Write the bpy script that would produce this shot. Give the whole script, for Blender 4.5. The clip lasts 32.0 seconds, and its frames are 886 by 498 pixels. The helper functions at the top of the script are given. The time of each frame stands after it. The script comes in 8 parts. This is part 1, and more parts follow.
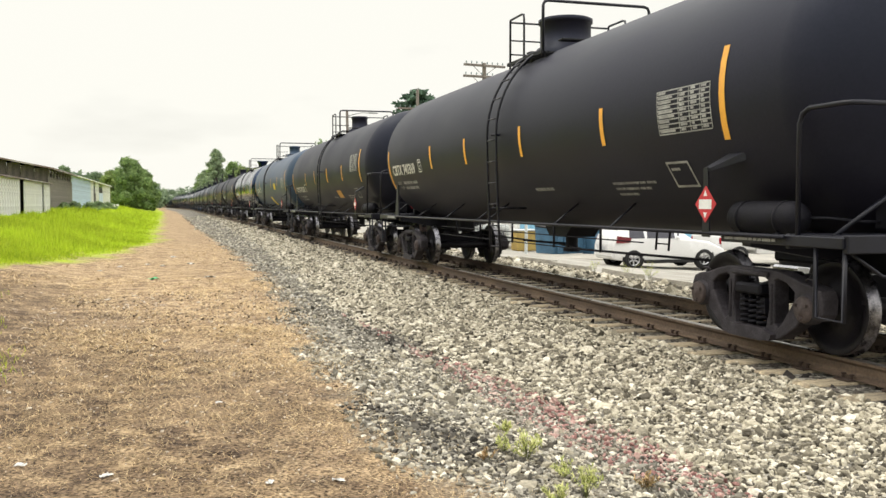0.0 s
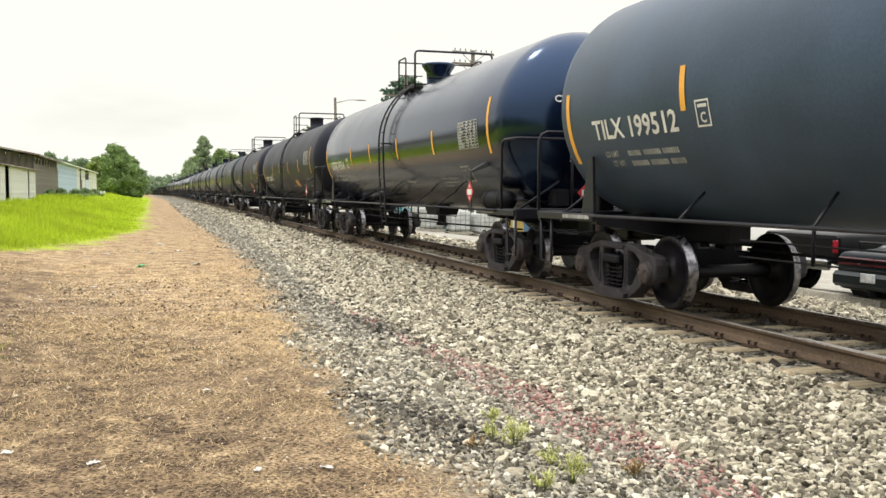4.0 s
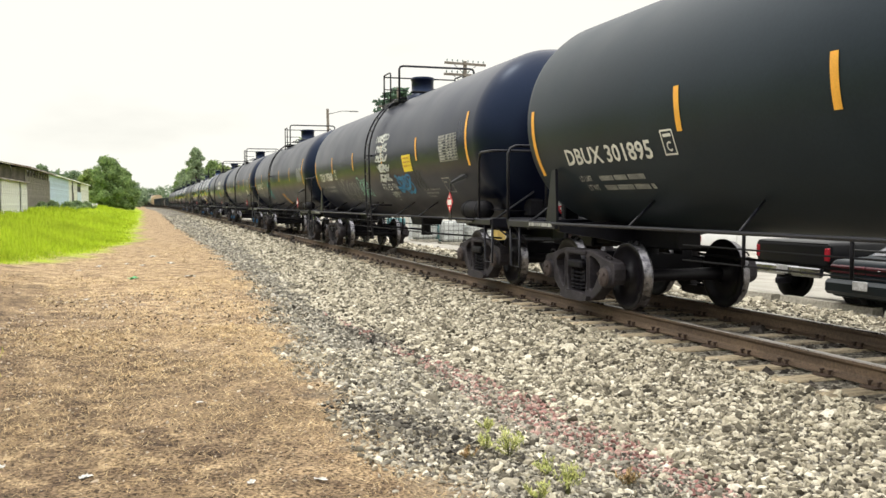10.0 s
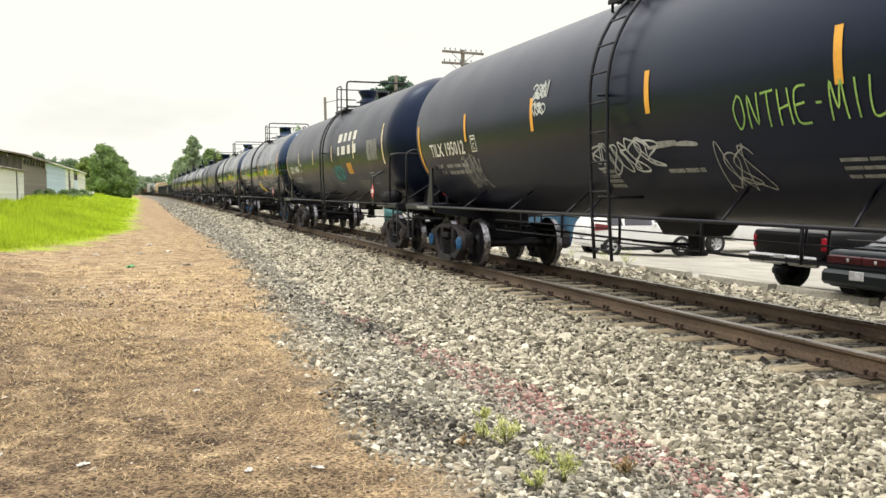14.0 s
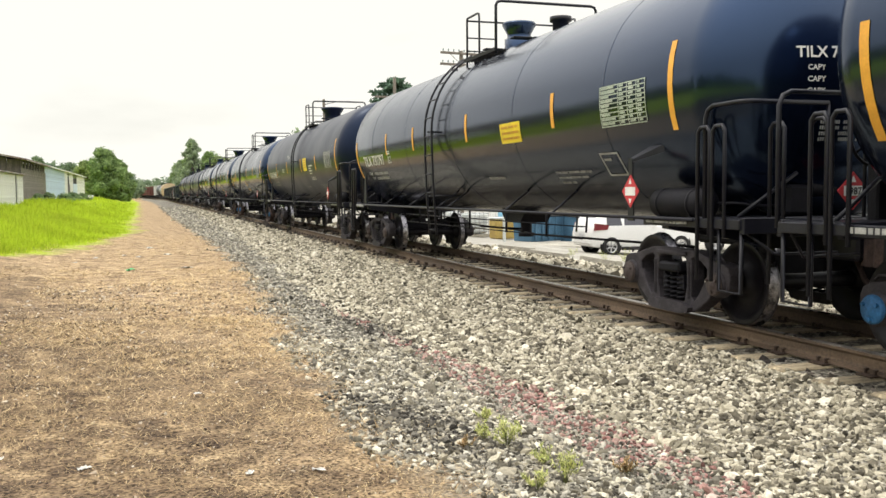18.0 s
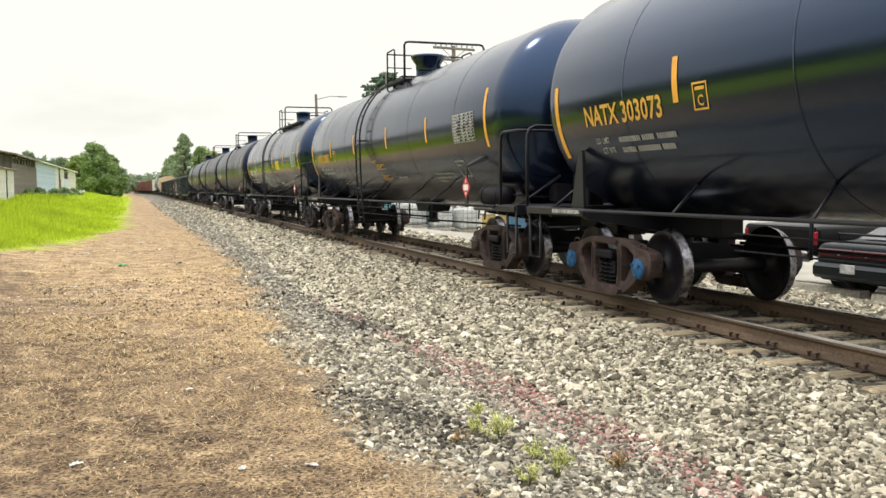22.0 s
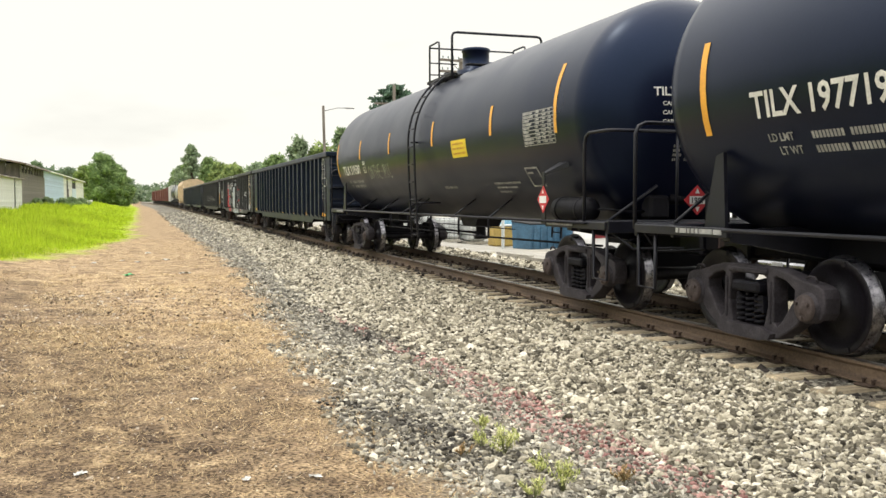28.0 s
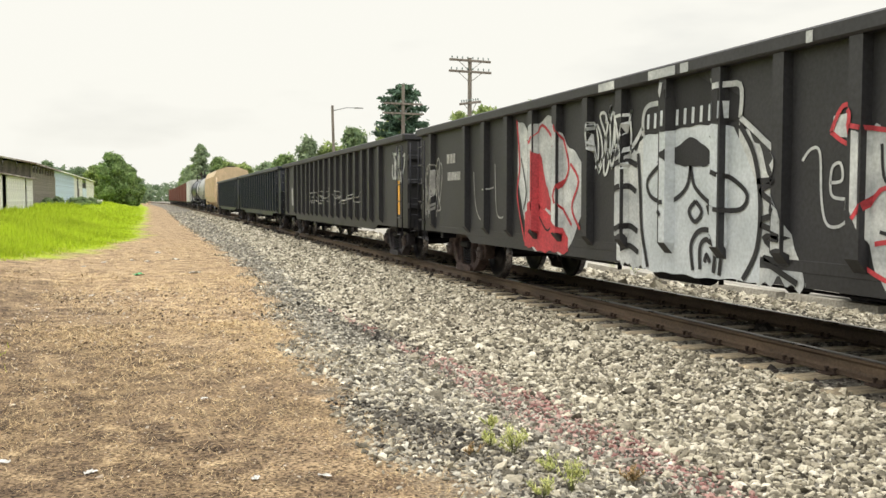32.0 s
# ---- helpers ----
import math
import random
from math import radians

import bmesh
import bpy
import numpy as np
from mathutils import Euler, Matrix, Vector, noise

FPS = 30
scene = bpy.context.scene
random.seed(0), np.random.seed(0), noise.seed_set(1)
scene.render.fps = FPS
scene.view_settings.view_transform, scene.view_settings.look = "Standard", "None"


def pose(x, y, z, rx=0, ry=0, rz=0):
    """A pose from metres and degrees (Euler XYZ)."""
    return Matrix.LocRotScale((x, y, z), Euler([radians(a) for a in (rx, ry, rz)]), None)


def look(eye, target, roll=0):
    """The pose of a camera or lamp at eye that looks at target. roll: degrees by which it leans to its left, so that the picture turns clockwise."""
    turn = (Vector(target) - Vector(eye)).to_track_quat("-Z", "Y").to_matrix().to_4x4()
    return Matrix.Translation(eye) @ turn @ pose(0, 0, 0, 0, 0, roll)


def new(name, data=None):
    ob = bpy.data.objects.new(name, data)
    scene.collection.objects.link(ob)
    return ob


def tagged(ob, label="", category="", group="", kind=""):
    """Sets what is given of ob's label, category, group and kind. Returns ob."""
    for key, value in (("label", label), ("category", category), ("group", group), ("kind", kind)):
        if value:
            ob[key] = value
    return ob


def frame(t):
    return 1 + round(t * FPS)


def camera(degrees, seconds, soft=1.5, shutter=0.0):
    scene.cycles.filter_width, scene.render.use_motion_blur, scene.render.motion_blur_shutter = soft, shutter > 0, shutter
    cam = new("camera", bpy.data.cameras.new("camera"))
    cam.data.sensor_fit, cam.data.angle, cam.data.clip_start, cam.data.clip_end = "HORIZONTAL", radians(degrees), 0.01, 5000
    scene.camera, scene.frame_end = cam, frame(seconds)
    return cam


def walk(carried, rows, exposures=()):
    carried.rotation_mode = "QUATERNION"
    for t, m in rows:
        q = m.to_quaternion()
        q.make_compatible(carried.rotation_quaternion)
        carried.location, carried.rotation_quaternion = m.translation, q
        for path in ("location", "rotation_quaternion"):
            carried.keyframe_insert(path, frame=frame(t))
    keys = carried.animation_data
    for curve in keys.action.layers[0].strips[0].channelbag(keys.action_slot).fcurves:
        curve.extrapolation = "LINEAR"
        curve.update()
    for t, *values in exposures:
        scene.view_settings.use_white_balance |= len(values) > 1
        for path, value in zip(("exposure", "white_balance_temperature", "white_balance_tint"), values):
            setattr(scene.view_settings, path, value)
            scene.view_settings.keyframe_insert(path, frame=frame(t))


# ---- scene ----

# ================= camera =================
cam = camera(52.2, 32.0, soft=1.5)
EYE = (-6.9525, 0.0, 1.467)
# seconds, heading to the right of the track, tilt, roll (degrees)
TURNS = [
    (0, 16.914, -2.870, -0.032), (0.5, 17.290, -3.306, 0.180), (1, 17.125, -3.729, 0.196), (1.5, 16.984, -3.950, -0.050),
    (2, 17.380, -3.865, -0.154), (2.5, 17.737, -3.672, -0.027), (3, 17.604, -3.695, 0.048), (3.5, 17.586, -3.621, 0.095),
    (5.5, 18.058, -3.788, 0.145), (6, 18.169, -3.788, 0.038), (6.5, 18.391, -3.720, 0.011), (7, 18.424, -3.704, -0.105),
    (7.5, 18.270, -3.610, 0.048), (8, 18.130, -3.437, 0.222), (8.5, 18.056, -3.164, 0.039), (9, 18.141, -2.993, -0.112),
    (9.5, 18.191, -2.940, -0.106), (10, 18.096, -2.980, -0.176), (10.5, 18.095, -3.244, -0.156), (11, 18.201, -3.330, -0.067),
    (11.5, 18.248, -3.604, -0.084), (12, 18.255, -3.897, -0.103), (12.5, 18.187, -3.765, -0.119), (13, 18.202, -3.630, -0.090),
    (13.5, 18.244, -3.638, -0.078), (14, 18.265, -3.673, -0.018), (14.5, 18.027, -3.708, -0.113), (16.5, 18.061, -3.365, -0.532),
    (17, 18.122, -3.199, -0.340), (17.5, 18.151, -3.355, -0.335), (18, 18.282, -3.603, -0.428), (18.5, 18.357, -3.783, -0.402),
    (19, 18.566, -3.853, -0.153), (19.5, 18.506, -3.809, -0.236), (20, 18.488, -3.793, -0.328), (20.5, 18.414, -3.803, -0.407),
    (21, 18.315, -3.886, -0.510), (21.5, 18.513, -4.000, -0.420), (22, 18.754, -3.911, -0.410), (22.5, 18.738, -3.943, -0.286),
    (23, 18.744, -4.073, -0.164), (23.5, 18.584, -4.002, -0.154), (24, 18.583, -3.767, -0.109), (24.5, 18.681, -3.763, -0.098),
    (25, 18.796, -3.733, -0.170), (25.5, 18.602, -3.721, -0.308), (27.5, 18.293, -3.221, -0.121), (28, 18.376, -3.160, -0.065),
    (28.5, 18.444, -2.977, 0.027), (29, 18.428, -2.800, 0.075), (29.5, 18.364, -3.051, 0.052), (30, 18.363, -3.326, 0.000),
    (30.5, 18.236, -3.449, 0.023), (31, 17.996, -3.462, 0.059), (31.5, 17.873, -3.358, -0.058), (32, 17.811, -3.179, -0.054),
]


def aim(heading, tilt, roll):
    return pose(*EYE, 90 + tilt, 0, -heading) @ pose(0, 0, 0, 0, 0, roll)


walk(cam, [(t, aim(h, p, r)) for t, h, p, r in TURNS], exposures=[(0, -0.06), (3, 0.0), (27, 0.0), (29.2, 0.04), (30, 0.14), (31.1, 0.11), (32, -0.10)])

# ================= light =================
SUN_EL, SUN_AZ = radians(70), radians(300)      # azimuth clockwise from +y
world = bpy.data.worlds.new("world")
scene.world = world
world.use_nodes = True
wn, wl = world.node_tree.nodes, world.node_tree.links
wn.clear()
sky = wn.new("ShaderNodeTexSky")
sky.sky_type, sky.sun_disc = "NISHITA", False
sky.sun_elevation, sky.sun_rotation = SUN_EL, SUN_AZ
sky.air_density, sky.dust_density, sky.ozone_density = 1.0, 4.0, 1.0
w_coord = wn.new("ShaderNodeTexCoord")
w_map = wn.new("ShaderNodeMapping")
w_map.inputs["Scale"].default_value = (1.0, 1.0, 3.2)
w_noise = wn.new("ShaderNodeTexNoise")
w_noise.inputs["Scale"].default_value = 2.6
w_noise.inputs["Detail"].default_value = 5.0
w_ramp = wn.new("ShaderNodeValToRGB")
w_ramp.color_ramp.elements[0].position, w_ramp.color_ramp.elements[0].color = 0.33, (0.86, 0.86, 0.86, 1)
w_ramp.color_ramp.elements[1].position, w_ramp.color_ramp.elements[1].color = 0.42, (0.97, 0.97, 0.97, 1)
w_mix = wn.new("ShaderNodeMixRGB")
w_mix.inputs["Color2"].default_value = (14.2, 14.0, 12.9, 1)      # thin bright cloud
w_bg = wn.new("ShaderNodeBackground")
w_bg.inputs["Strength"].default_value = 0.075
w_out = wn.new("ShaderNodeOutputWorld")
wl.new(w_coord.outputs["Generated"], w_map.inputs["Vector"])
wl.new(w_map.outputs["Vector"], w_noise.inputs["Vector"])
wl.new(w_noise.outputs["Fac"], w_ramp.inputs["Fac"])
wl.new(w_ramp.outputs["Color"], w_mix.inputs["Fac"])
wl.new(sky.outputs["Color"], w_mix.inputs["Color1"])
# overcast skies are brighter overhead than at the horizon
w_sep = wn.new("ShaderNodeSeparateXYZ")
w_up = wn.new("ShaderNodeMapRange")
w_up.inputs["From Min"].default_value, w_up.inputs["From Max"].default_value = 0.22, 1.0
w_up.inputs["To Min"].default_value, w_up.inputs["To Max"].default_value = 1.0, 2.95
w_mul = wn.new("ShaderNodeVectorMath")
w_mul.operation = "SCALE"
wl.new(w_coord.outputs["Generated"], w_sep.inputs[0])
wl.new(w_sep.outputs["Z"], w_up.inputs["Value"])
wl.new(w_mix.outputs["Color"], w_mul.inputs[0])
wl.new(w_up.outputs["Result"], w_mul.inputs["Scale"])
# and bluer there, where the cloud is thin
w_blue = wn.new("ShaderNodeMapRange")
w_blue.inputs["From Min"].default_value, w_blue.inputs["From Max"].default_value = 0.2, 0.9
w_tint = wn.new("ShaderNodeMixRGB")
w_tint.inputs["Color1"].default_value, w_tint.inputs["Color2"].default_value = (1, 1, 1, 1), (0.975, 0.98, 1.05, 1)
w_col = wn.new("ShaderNodeVectorMath")
w_col.operation = "MULTIPLY"
wl.new(w_sep.outputs["Z"], w_blue.inputs["Value"])
wl.new(w_blue.outputs["Result"], w_tint.inputs["Fac"])
wl.new(w_mul.outputs["Vector"], w_col.inputs[0])
wl.new(w_tint.outputs["Color"], w_col.inputs[1])
wl.new(w_col.outputs["Vector"], w_bg.inputs["Color"])
wl.new(w_bg.outputs["Background"], w_out.inputs["Surface"])

sun = new("sun", bpy.data.lights.new("sun", "SUN"))
sun.data.energy, sun.data.angle, sun.data.color = 1.0, radians(11), (1.0, 0.91, 0.75)
sun_dir = Vector((math.sin(SUN_AZ) * math.cos(SUN_EL), math.cos(SUN_AZ) * math.cos(SUN_EL), math.sin(SUN_EL)))
sun.matrix_world = look(sun_dir * 50, (0, 0, 0))

# ================= materials =================


def mat(name, colour, rough=0.7, metal=0.0, dark=None, scale=3.0, fine=40.0, bump=0.2, spec=0.5, vary=0.0, coat=0.0, stretch=None, thresh=(0.4, 0.65), grit=0.35, dist=0.01, sheen=(1.0, 1.0, 1.0)):
    """A surface with two scales of wear: broad stains towards dark, and fine grain."""
    m = bpy.data.materials.new(name)
    m.use_nodes = True
    n, l = m.node_tree.nodes, m.node_tree.links
    b = n["Principled BSDF"]
    b.inputs["Roughness"].default_value, b.inputs["Metallic"].default_value = rough, metal
    b.inputs["Specular IOR Level"].default_value = spec
    b.inputs["Specular Tint"].default_value = (*sheen, 1)
    b.inputs["Coat Weight"].default_value = coat
    b.inputs["Coat Roughness"].default_value = 0.2
    dark = dark or tuple(c * 0.6 for c in colour)
    tc = n.new("ShaderNodeTexCoord")
    mp = n.new("ShaderNodeMapping")
    if stretch:
        mp.inputs["Scale"].default_value = stretch
    l.new(tc.outputs["Object"], mp.inputs["Vector"])
    big = n.new("ShaderNodeTexNoise")
    big.inputs["Scale"].default_value, big.inputs["Detail"].default_value = scale, 6.0
    l.new(mp.outputs["Vector"], big.inputs["Vector"])
    ramp = n.new("ShaderNodeValToRGB")
    ramp.color_ramp.elements[0].position, ramp.color_ramp.elements[1].position = thresh
    ramp.color_ramp.elements[0].color, ramp.color_ramp.elements[1].color = (*dark, 1), (*colour, 1)
    l.new(big.outputs["Fac"], ramp.inputs["Fac"])
    small = n.new("ShaderNodeTexNoise")
    small.inputs["Scale"].default_value, small.inputs["Detail"].default_value = fine, 4.0
    l.new(tc.outputs["Object"], small.inputs["Vector"])
    val = n.new("ShaderNodeMapRange")
    val.inputs["To Min"].default_value, val.inputs["To Max"].default_value = 1 - grit, 1 + grit
    val.inputs["From Min"].default_value, val.inputs["From Max"].default_value = 0.25, 0.75
    l.new(small.outputs["Fac"], val.inputs["Value"])
    hsv = n.new("ShaderNodeHueSaturation")
    l.new(ramp.outputs["Color"], hsv.inputs["Color"])
    if vary:
        info = n.new("ShaderNodeObjectInfo")
        rv = n.new("ShaderNodeMapRange")
        rv.inputs["To Min"].default_value, rv.inputs["To Max"].default_value = 1 - vary, 1 + vary
        l.new(info.outputs["Random"], rv.inputs["Value"])
        mul = n.new("ShaderNodeMath")
        mul.operation = "MULTIPLY"
        l.new(rv.outputs["Result"], mul.inputs[0])
        l.new(val.outputs["Result"], mul.inputs[1])
        l.new(mul.outputs[0], hsv.inputs["Value"])
    else:
        l.new(val.outputs["Result"], hsv.inputs["Value"])
    l.new(hsv.outputs["Color"], b.inputs["Base Color"])
    if bump:
        bp = n.new("ShaderNodeBump")
        bp.inputs["Strength"].default_value, bp.inputs["Distance"].default_value = bump, dist
        l.new(small.outputs["Fac"], bp.inputs["Height"])
        l.new(bp.outputs["Normal"], b.inputs["Normal"])
    rr = n.new("ShaderNodeMapRange")
    rr.inputs["To Min"].default_value, rr.inputs["To Max"].default_value = max(0.03, rough - 0.1), min(1.0, rough + 0.12)
    l.new(big.outputs["Fac"], rr.inputs["Value"])
    l.new(rr.outputs["Result"], b.inputs["Roughness"])
    return m


def islands(name, colours, rough=0.85, bump=0.3, scale=30.0, translucent=0.0):
    """Loose pieces in one mesh: each piece takes its own tone."""
    m = bpy.data.materials.new(name)
    m.use_nodes = True
    n, l = m.node_tree.nodes, m.node_tree.links
    b = n["Principled BSDF"]
    b.inputs["Roughness"].default_value = rough
    b.inputs["Specular IOR Level"].default_value = 0.25
    geo = n.new("ShaderNodeNewGeometry")
    ramp = n.new("ShaderNodeValToRGB")
    ramp.color_ramp.interpolation = "LINEAR"
    while len(ramp.color_ramp.elements) < len(colours):
        ramp.color_ramp.elements.new(0.5)
    for i, c in enumerate(colours):
        ramp.color_ramp.elements[i].position = i / max(1, len(colours) - 1)
        ramp.color_ramp.elements[i].color = (*c, 1)
    l.new(geo.outputs["Random Per Island"], ramp.inputs["Fac"])
    tc = n.new("ShaderNodeTexCoord")
    no = n.new("ShaderNodeTexNoise")
    no.inputs["Scale"].default_value, no.inputs["Detail"].default_value = scale, 4.0
    l.new(tc.outputs["Object"], no.inputs["Vector"])
    val = n.new("ShaderNodeMapRange")
    val.inputs["To Min"].default_value, val.inputs["To Max"].default_value = 0.72, 1.25
    val.inputs["From Min"].default_value, val.inputs["From Max"].default_value = 0.3, 0.7
    l.new(no.outputs["Fac"], val.inputs["Value"])
    hsv = n.new("ShaderNodeHueSaturation")
    l.new(ramp.outputs["Color"], hsv.inputs["Color"])
    l.new(val.outputs["Result"], hsv.inputs["Value"])
    l.new(hsv.outputs["Color"], b.inputs["Base Color"])
    if bump:
        bp = n.new("ShaderNodeBump")
        bp.inputs["Strength"].default_value, bp.inputs["Distance"].default_value = bump, 0.01
        l.new(no.outputs["Fac"], bp.inputs["Height"])
        l.new(bp.outputs["Normal"], b.inputs["Normal"])
    if translucent:
        out = n["Material Output"]
        tr = n.new("ShaderNodeBsdfTranslucent")
        mx = n.new("ShaderNodeMixShader")
        mx.inputs["Fac"].default_value = translucent
        l.new(hsv.outputs["Color"], tr.inputs["Color"])
        l.new(b.outputs["BSDF"], mx.inputs[1])
        l.new(tr.outputs["BSDF"], mx.inputs[2])
        l.new(mx.outputs["Shader"], out.inputs["Surface"])
    return m


def glass(name, tint, rough=0.05):
    m = bpy.data.materials.new(name)
    m.use_nodes = True
    b = m.node_tree.nodes["Principled BSDF"]
    b.inputs["Base Color"].default_value = (*tint, 1)
    b.inputs["Roughness"].default_value = rough
    b.inputs["Transmission Weight"].default_value = 0.35
    b.inputs["Specular IOR Level"].default_value = 0.6
    return m


STEEL_DARK = mat("sooty_cast_steel", (0.0085, 0.0082, 0.0125), 0.6, 0.0, (0.005, 0.0048, 0.0075), 5, 60, 0.4, vary=0.2, spec=0.2)
STEEL_GREY = mat("dusty_grey_cast_steel", (0.046, 0.041, 0.047), 0.7, 0.0, (0.025, 0.022, 0.026), 6, 50, 0.4, vary=0.25, spec=0.3)
STEEL_RUST = mat("rusty_brown_steel", (0.078, 0.052, 0.047), 0.8, 0.0, (0.038, 0.026, 0.024), 6, 50, 0.4, vary=0.25, spec=0.3)
WHEEL = mat("wheel_steel", (0.0115, 0.0100, 0.0140), 0.42, 0.0, (0.0065, 0.0057, 0.0080), 7, 40, 0.3, spec=0.25)
TREAD = mat("polished_wheel_tread", (0.32, 0.31, 0.33), 0.28, 1.0, (0.10, 0.097, 0.11), 12, 80, 0.05)
PIPE = mat("black_painted_pipe", (0.0105, 0.0110, 0.0185), 0.42, 0.0, (0.0068, 0.0070, 0.012), 4, 60, 0.1, spec=0.35)
GRATE = mat("black_steel_grating", (0.016, 0.016, 0.019), 0.7, spec=0.35)
ORANGE = mat("orange_yellow_reflector_tape", (0.85, 0.42, 0.05), 0.45, 0, (0.75, 0.36, 0.04), 6, 60, 0.05, grit=0.1)
PALE_TAPE = mat("pale_reflector_tape", (0.85, 0.75, 0.55), 0.45, 0, (0.7, 0.55, 0.3), 6, 60, 0.05, grit=0.1)
YELLOW = mat("yellow_sign", (0.84, 0.64, 0.03), 0.5, 0, (0.76, 0.57, 0.03), 4, 60, 0.02, grit=0.08)
AMBER = mat("amber_sign", (0.62, 0.30, 0.04), 0.5, 0, (0.5, 0.24, 0.04), 4, 60, 0.02, grit=0.1)
LETTER = mat("white_lettering", (0.74, 0.73, 0.68), 0.6, 0, (0.6, 0.59, 0.55), 5, 50, 0.02, grit=0.15)
LETTER_DIM = mat("dirty_white_lettering", (0.40, 0.40, 0.38), 0.7, 0, (0.25, 0.25, 0.24), 7, 60, 0.02, grit=0.25)
LETTER_AMBER = mat("amber_lettering", (0.72, 0.40, 0.05), 0.6, 0, (0.6, 0.33, 0.05), 5, 50, 0.02, grit=0.15)
LETTER_GREEN = mat("pale_green_panel", (0.42, 0.47, 0.38), 0.6, 0, (0.3, 0.35, 0.28), 5, 50, 0.02)
PLACARD_RED = mat("red_placard", (0.55, 0.03, 0.04), 0.5, 0, (0.48, 0.03, 0.04), 4, 50, 0.0, grit=0.1)
PLACARD_WHITE = mat("white_placard", (0.8, 0.8, 0.78), 0.5, 0, (0.72, 0.72, 0.7), 4, 50, 0.0, grit=0.08)
SPRAY_WHITE = mat("white_spray_paint", (0.58, 0.60, 0.58), 0.7, 0, (0.38, 0.40, 0.40), 3, 30, 0.02, grit=0.2)
SPRAY_TEAL = mat("teal_spray_paint", (0.05, 0.42, 0.42), 0.6, 0, (0.03, 0.28, 0.3), 3, 30, 0.02)
SPRAY_BLUE = mat("blue_spray_paint", (0.04, 0.24, 0.46), 0.6, 0, (0.03, 0.16, 0.34), 3, 30, 0.02)
SPRAY_MINT = mat("mint_spray_paint", (0.35, 0.62, 0.52), 0.6, 0, (0.22, 0.42, 0.36), 3, 30, 0.02)
SPRAY_GREEN = mat("lime_spray_paint", (0.35, 0.55, 0.12), 0.6, 0, (0.22, 0.38, 0.1), 3, 30, 0.02)
SPRAY_RED = mat("red_spray_paint", (0.52, 0.05, 0.06), 0.65, 0, (0.38, 0.04, 0.05), 3, 30, 0.02)
SPRAY_BLACK = mat("black_spray_paint", (0.018, 0.018, 0.02), 0.65)
SPRAY_FADED = mat("faded_grey_spray_paint", (0.085, 0.09, 0.10), 0.7)
SPRAY_SILVER = mat("silver_spray_paint", (0.58, 0.62, 0.64), 0.5, 0.1, (0.46, 0.50, 0.52), 2, 25, 0.02, grit=0.15)
CAP_BLUE = mat("blue_bearing_cap", (0.028, 0.12, 0.27), 0.6, spec=0.25)
CAP_RUST = mat("rusty_bearing_cap", (0.085, 0.066, 0.062), 0.7, spec=0.3)
BUFF = mat("buff_painted_steel", (0.62, 0.47, 0.30), 0.6, 0, (0.5, 0.38, 0.24), 1.5, 30, 0.05)
BOX_BROWN = mat("oxide_red_boxcar_paint", (0.20, 0.07, 0.05), 0.7, 0, (0.13, 0.05, 0.04), 1.0, 30, 0.1)
BOX_WHITE = mat("white_railcar_paint", (0.68, 0.68, 0.66), 0.6, 0, (0.5, 0.5, 0.48), 1.0, 30, 0.1)

# ================= mesh helpers =================


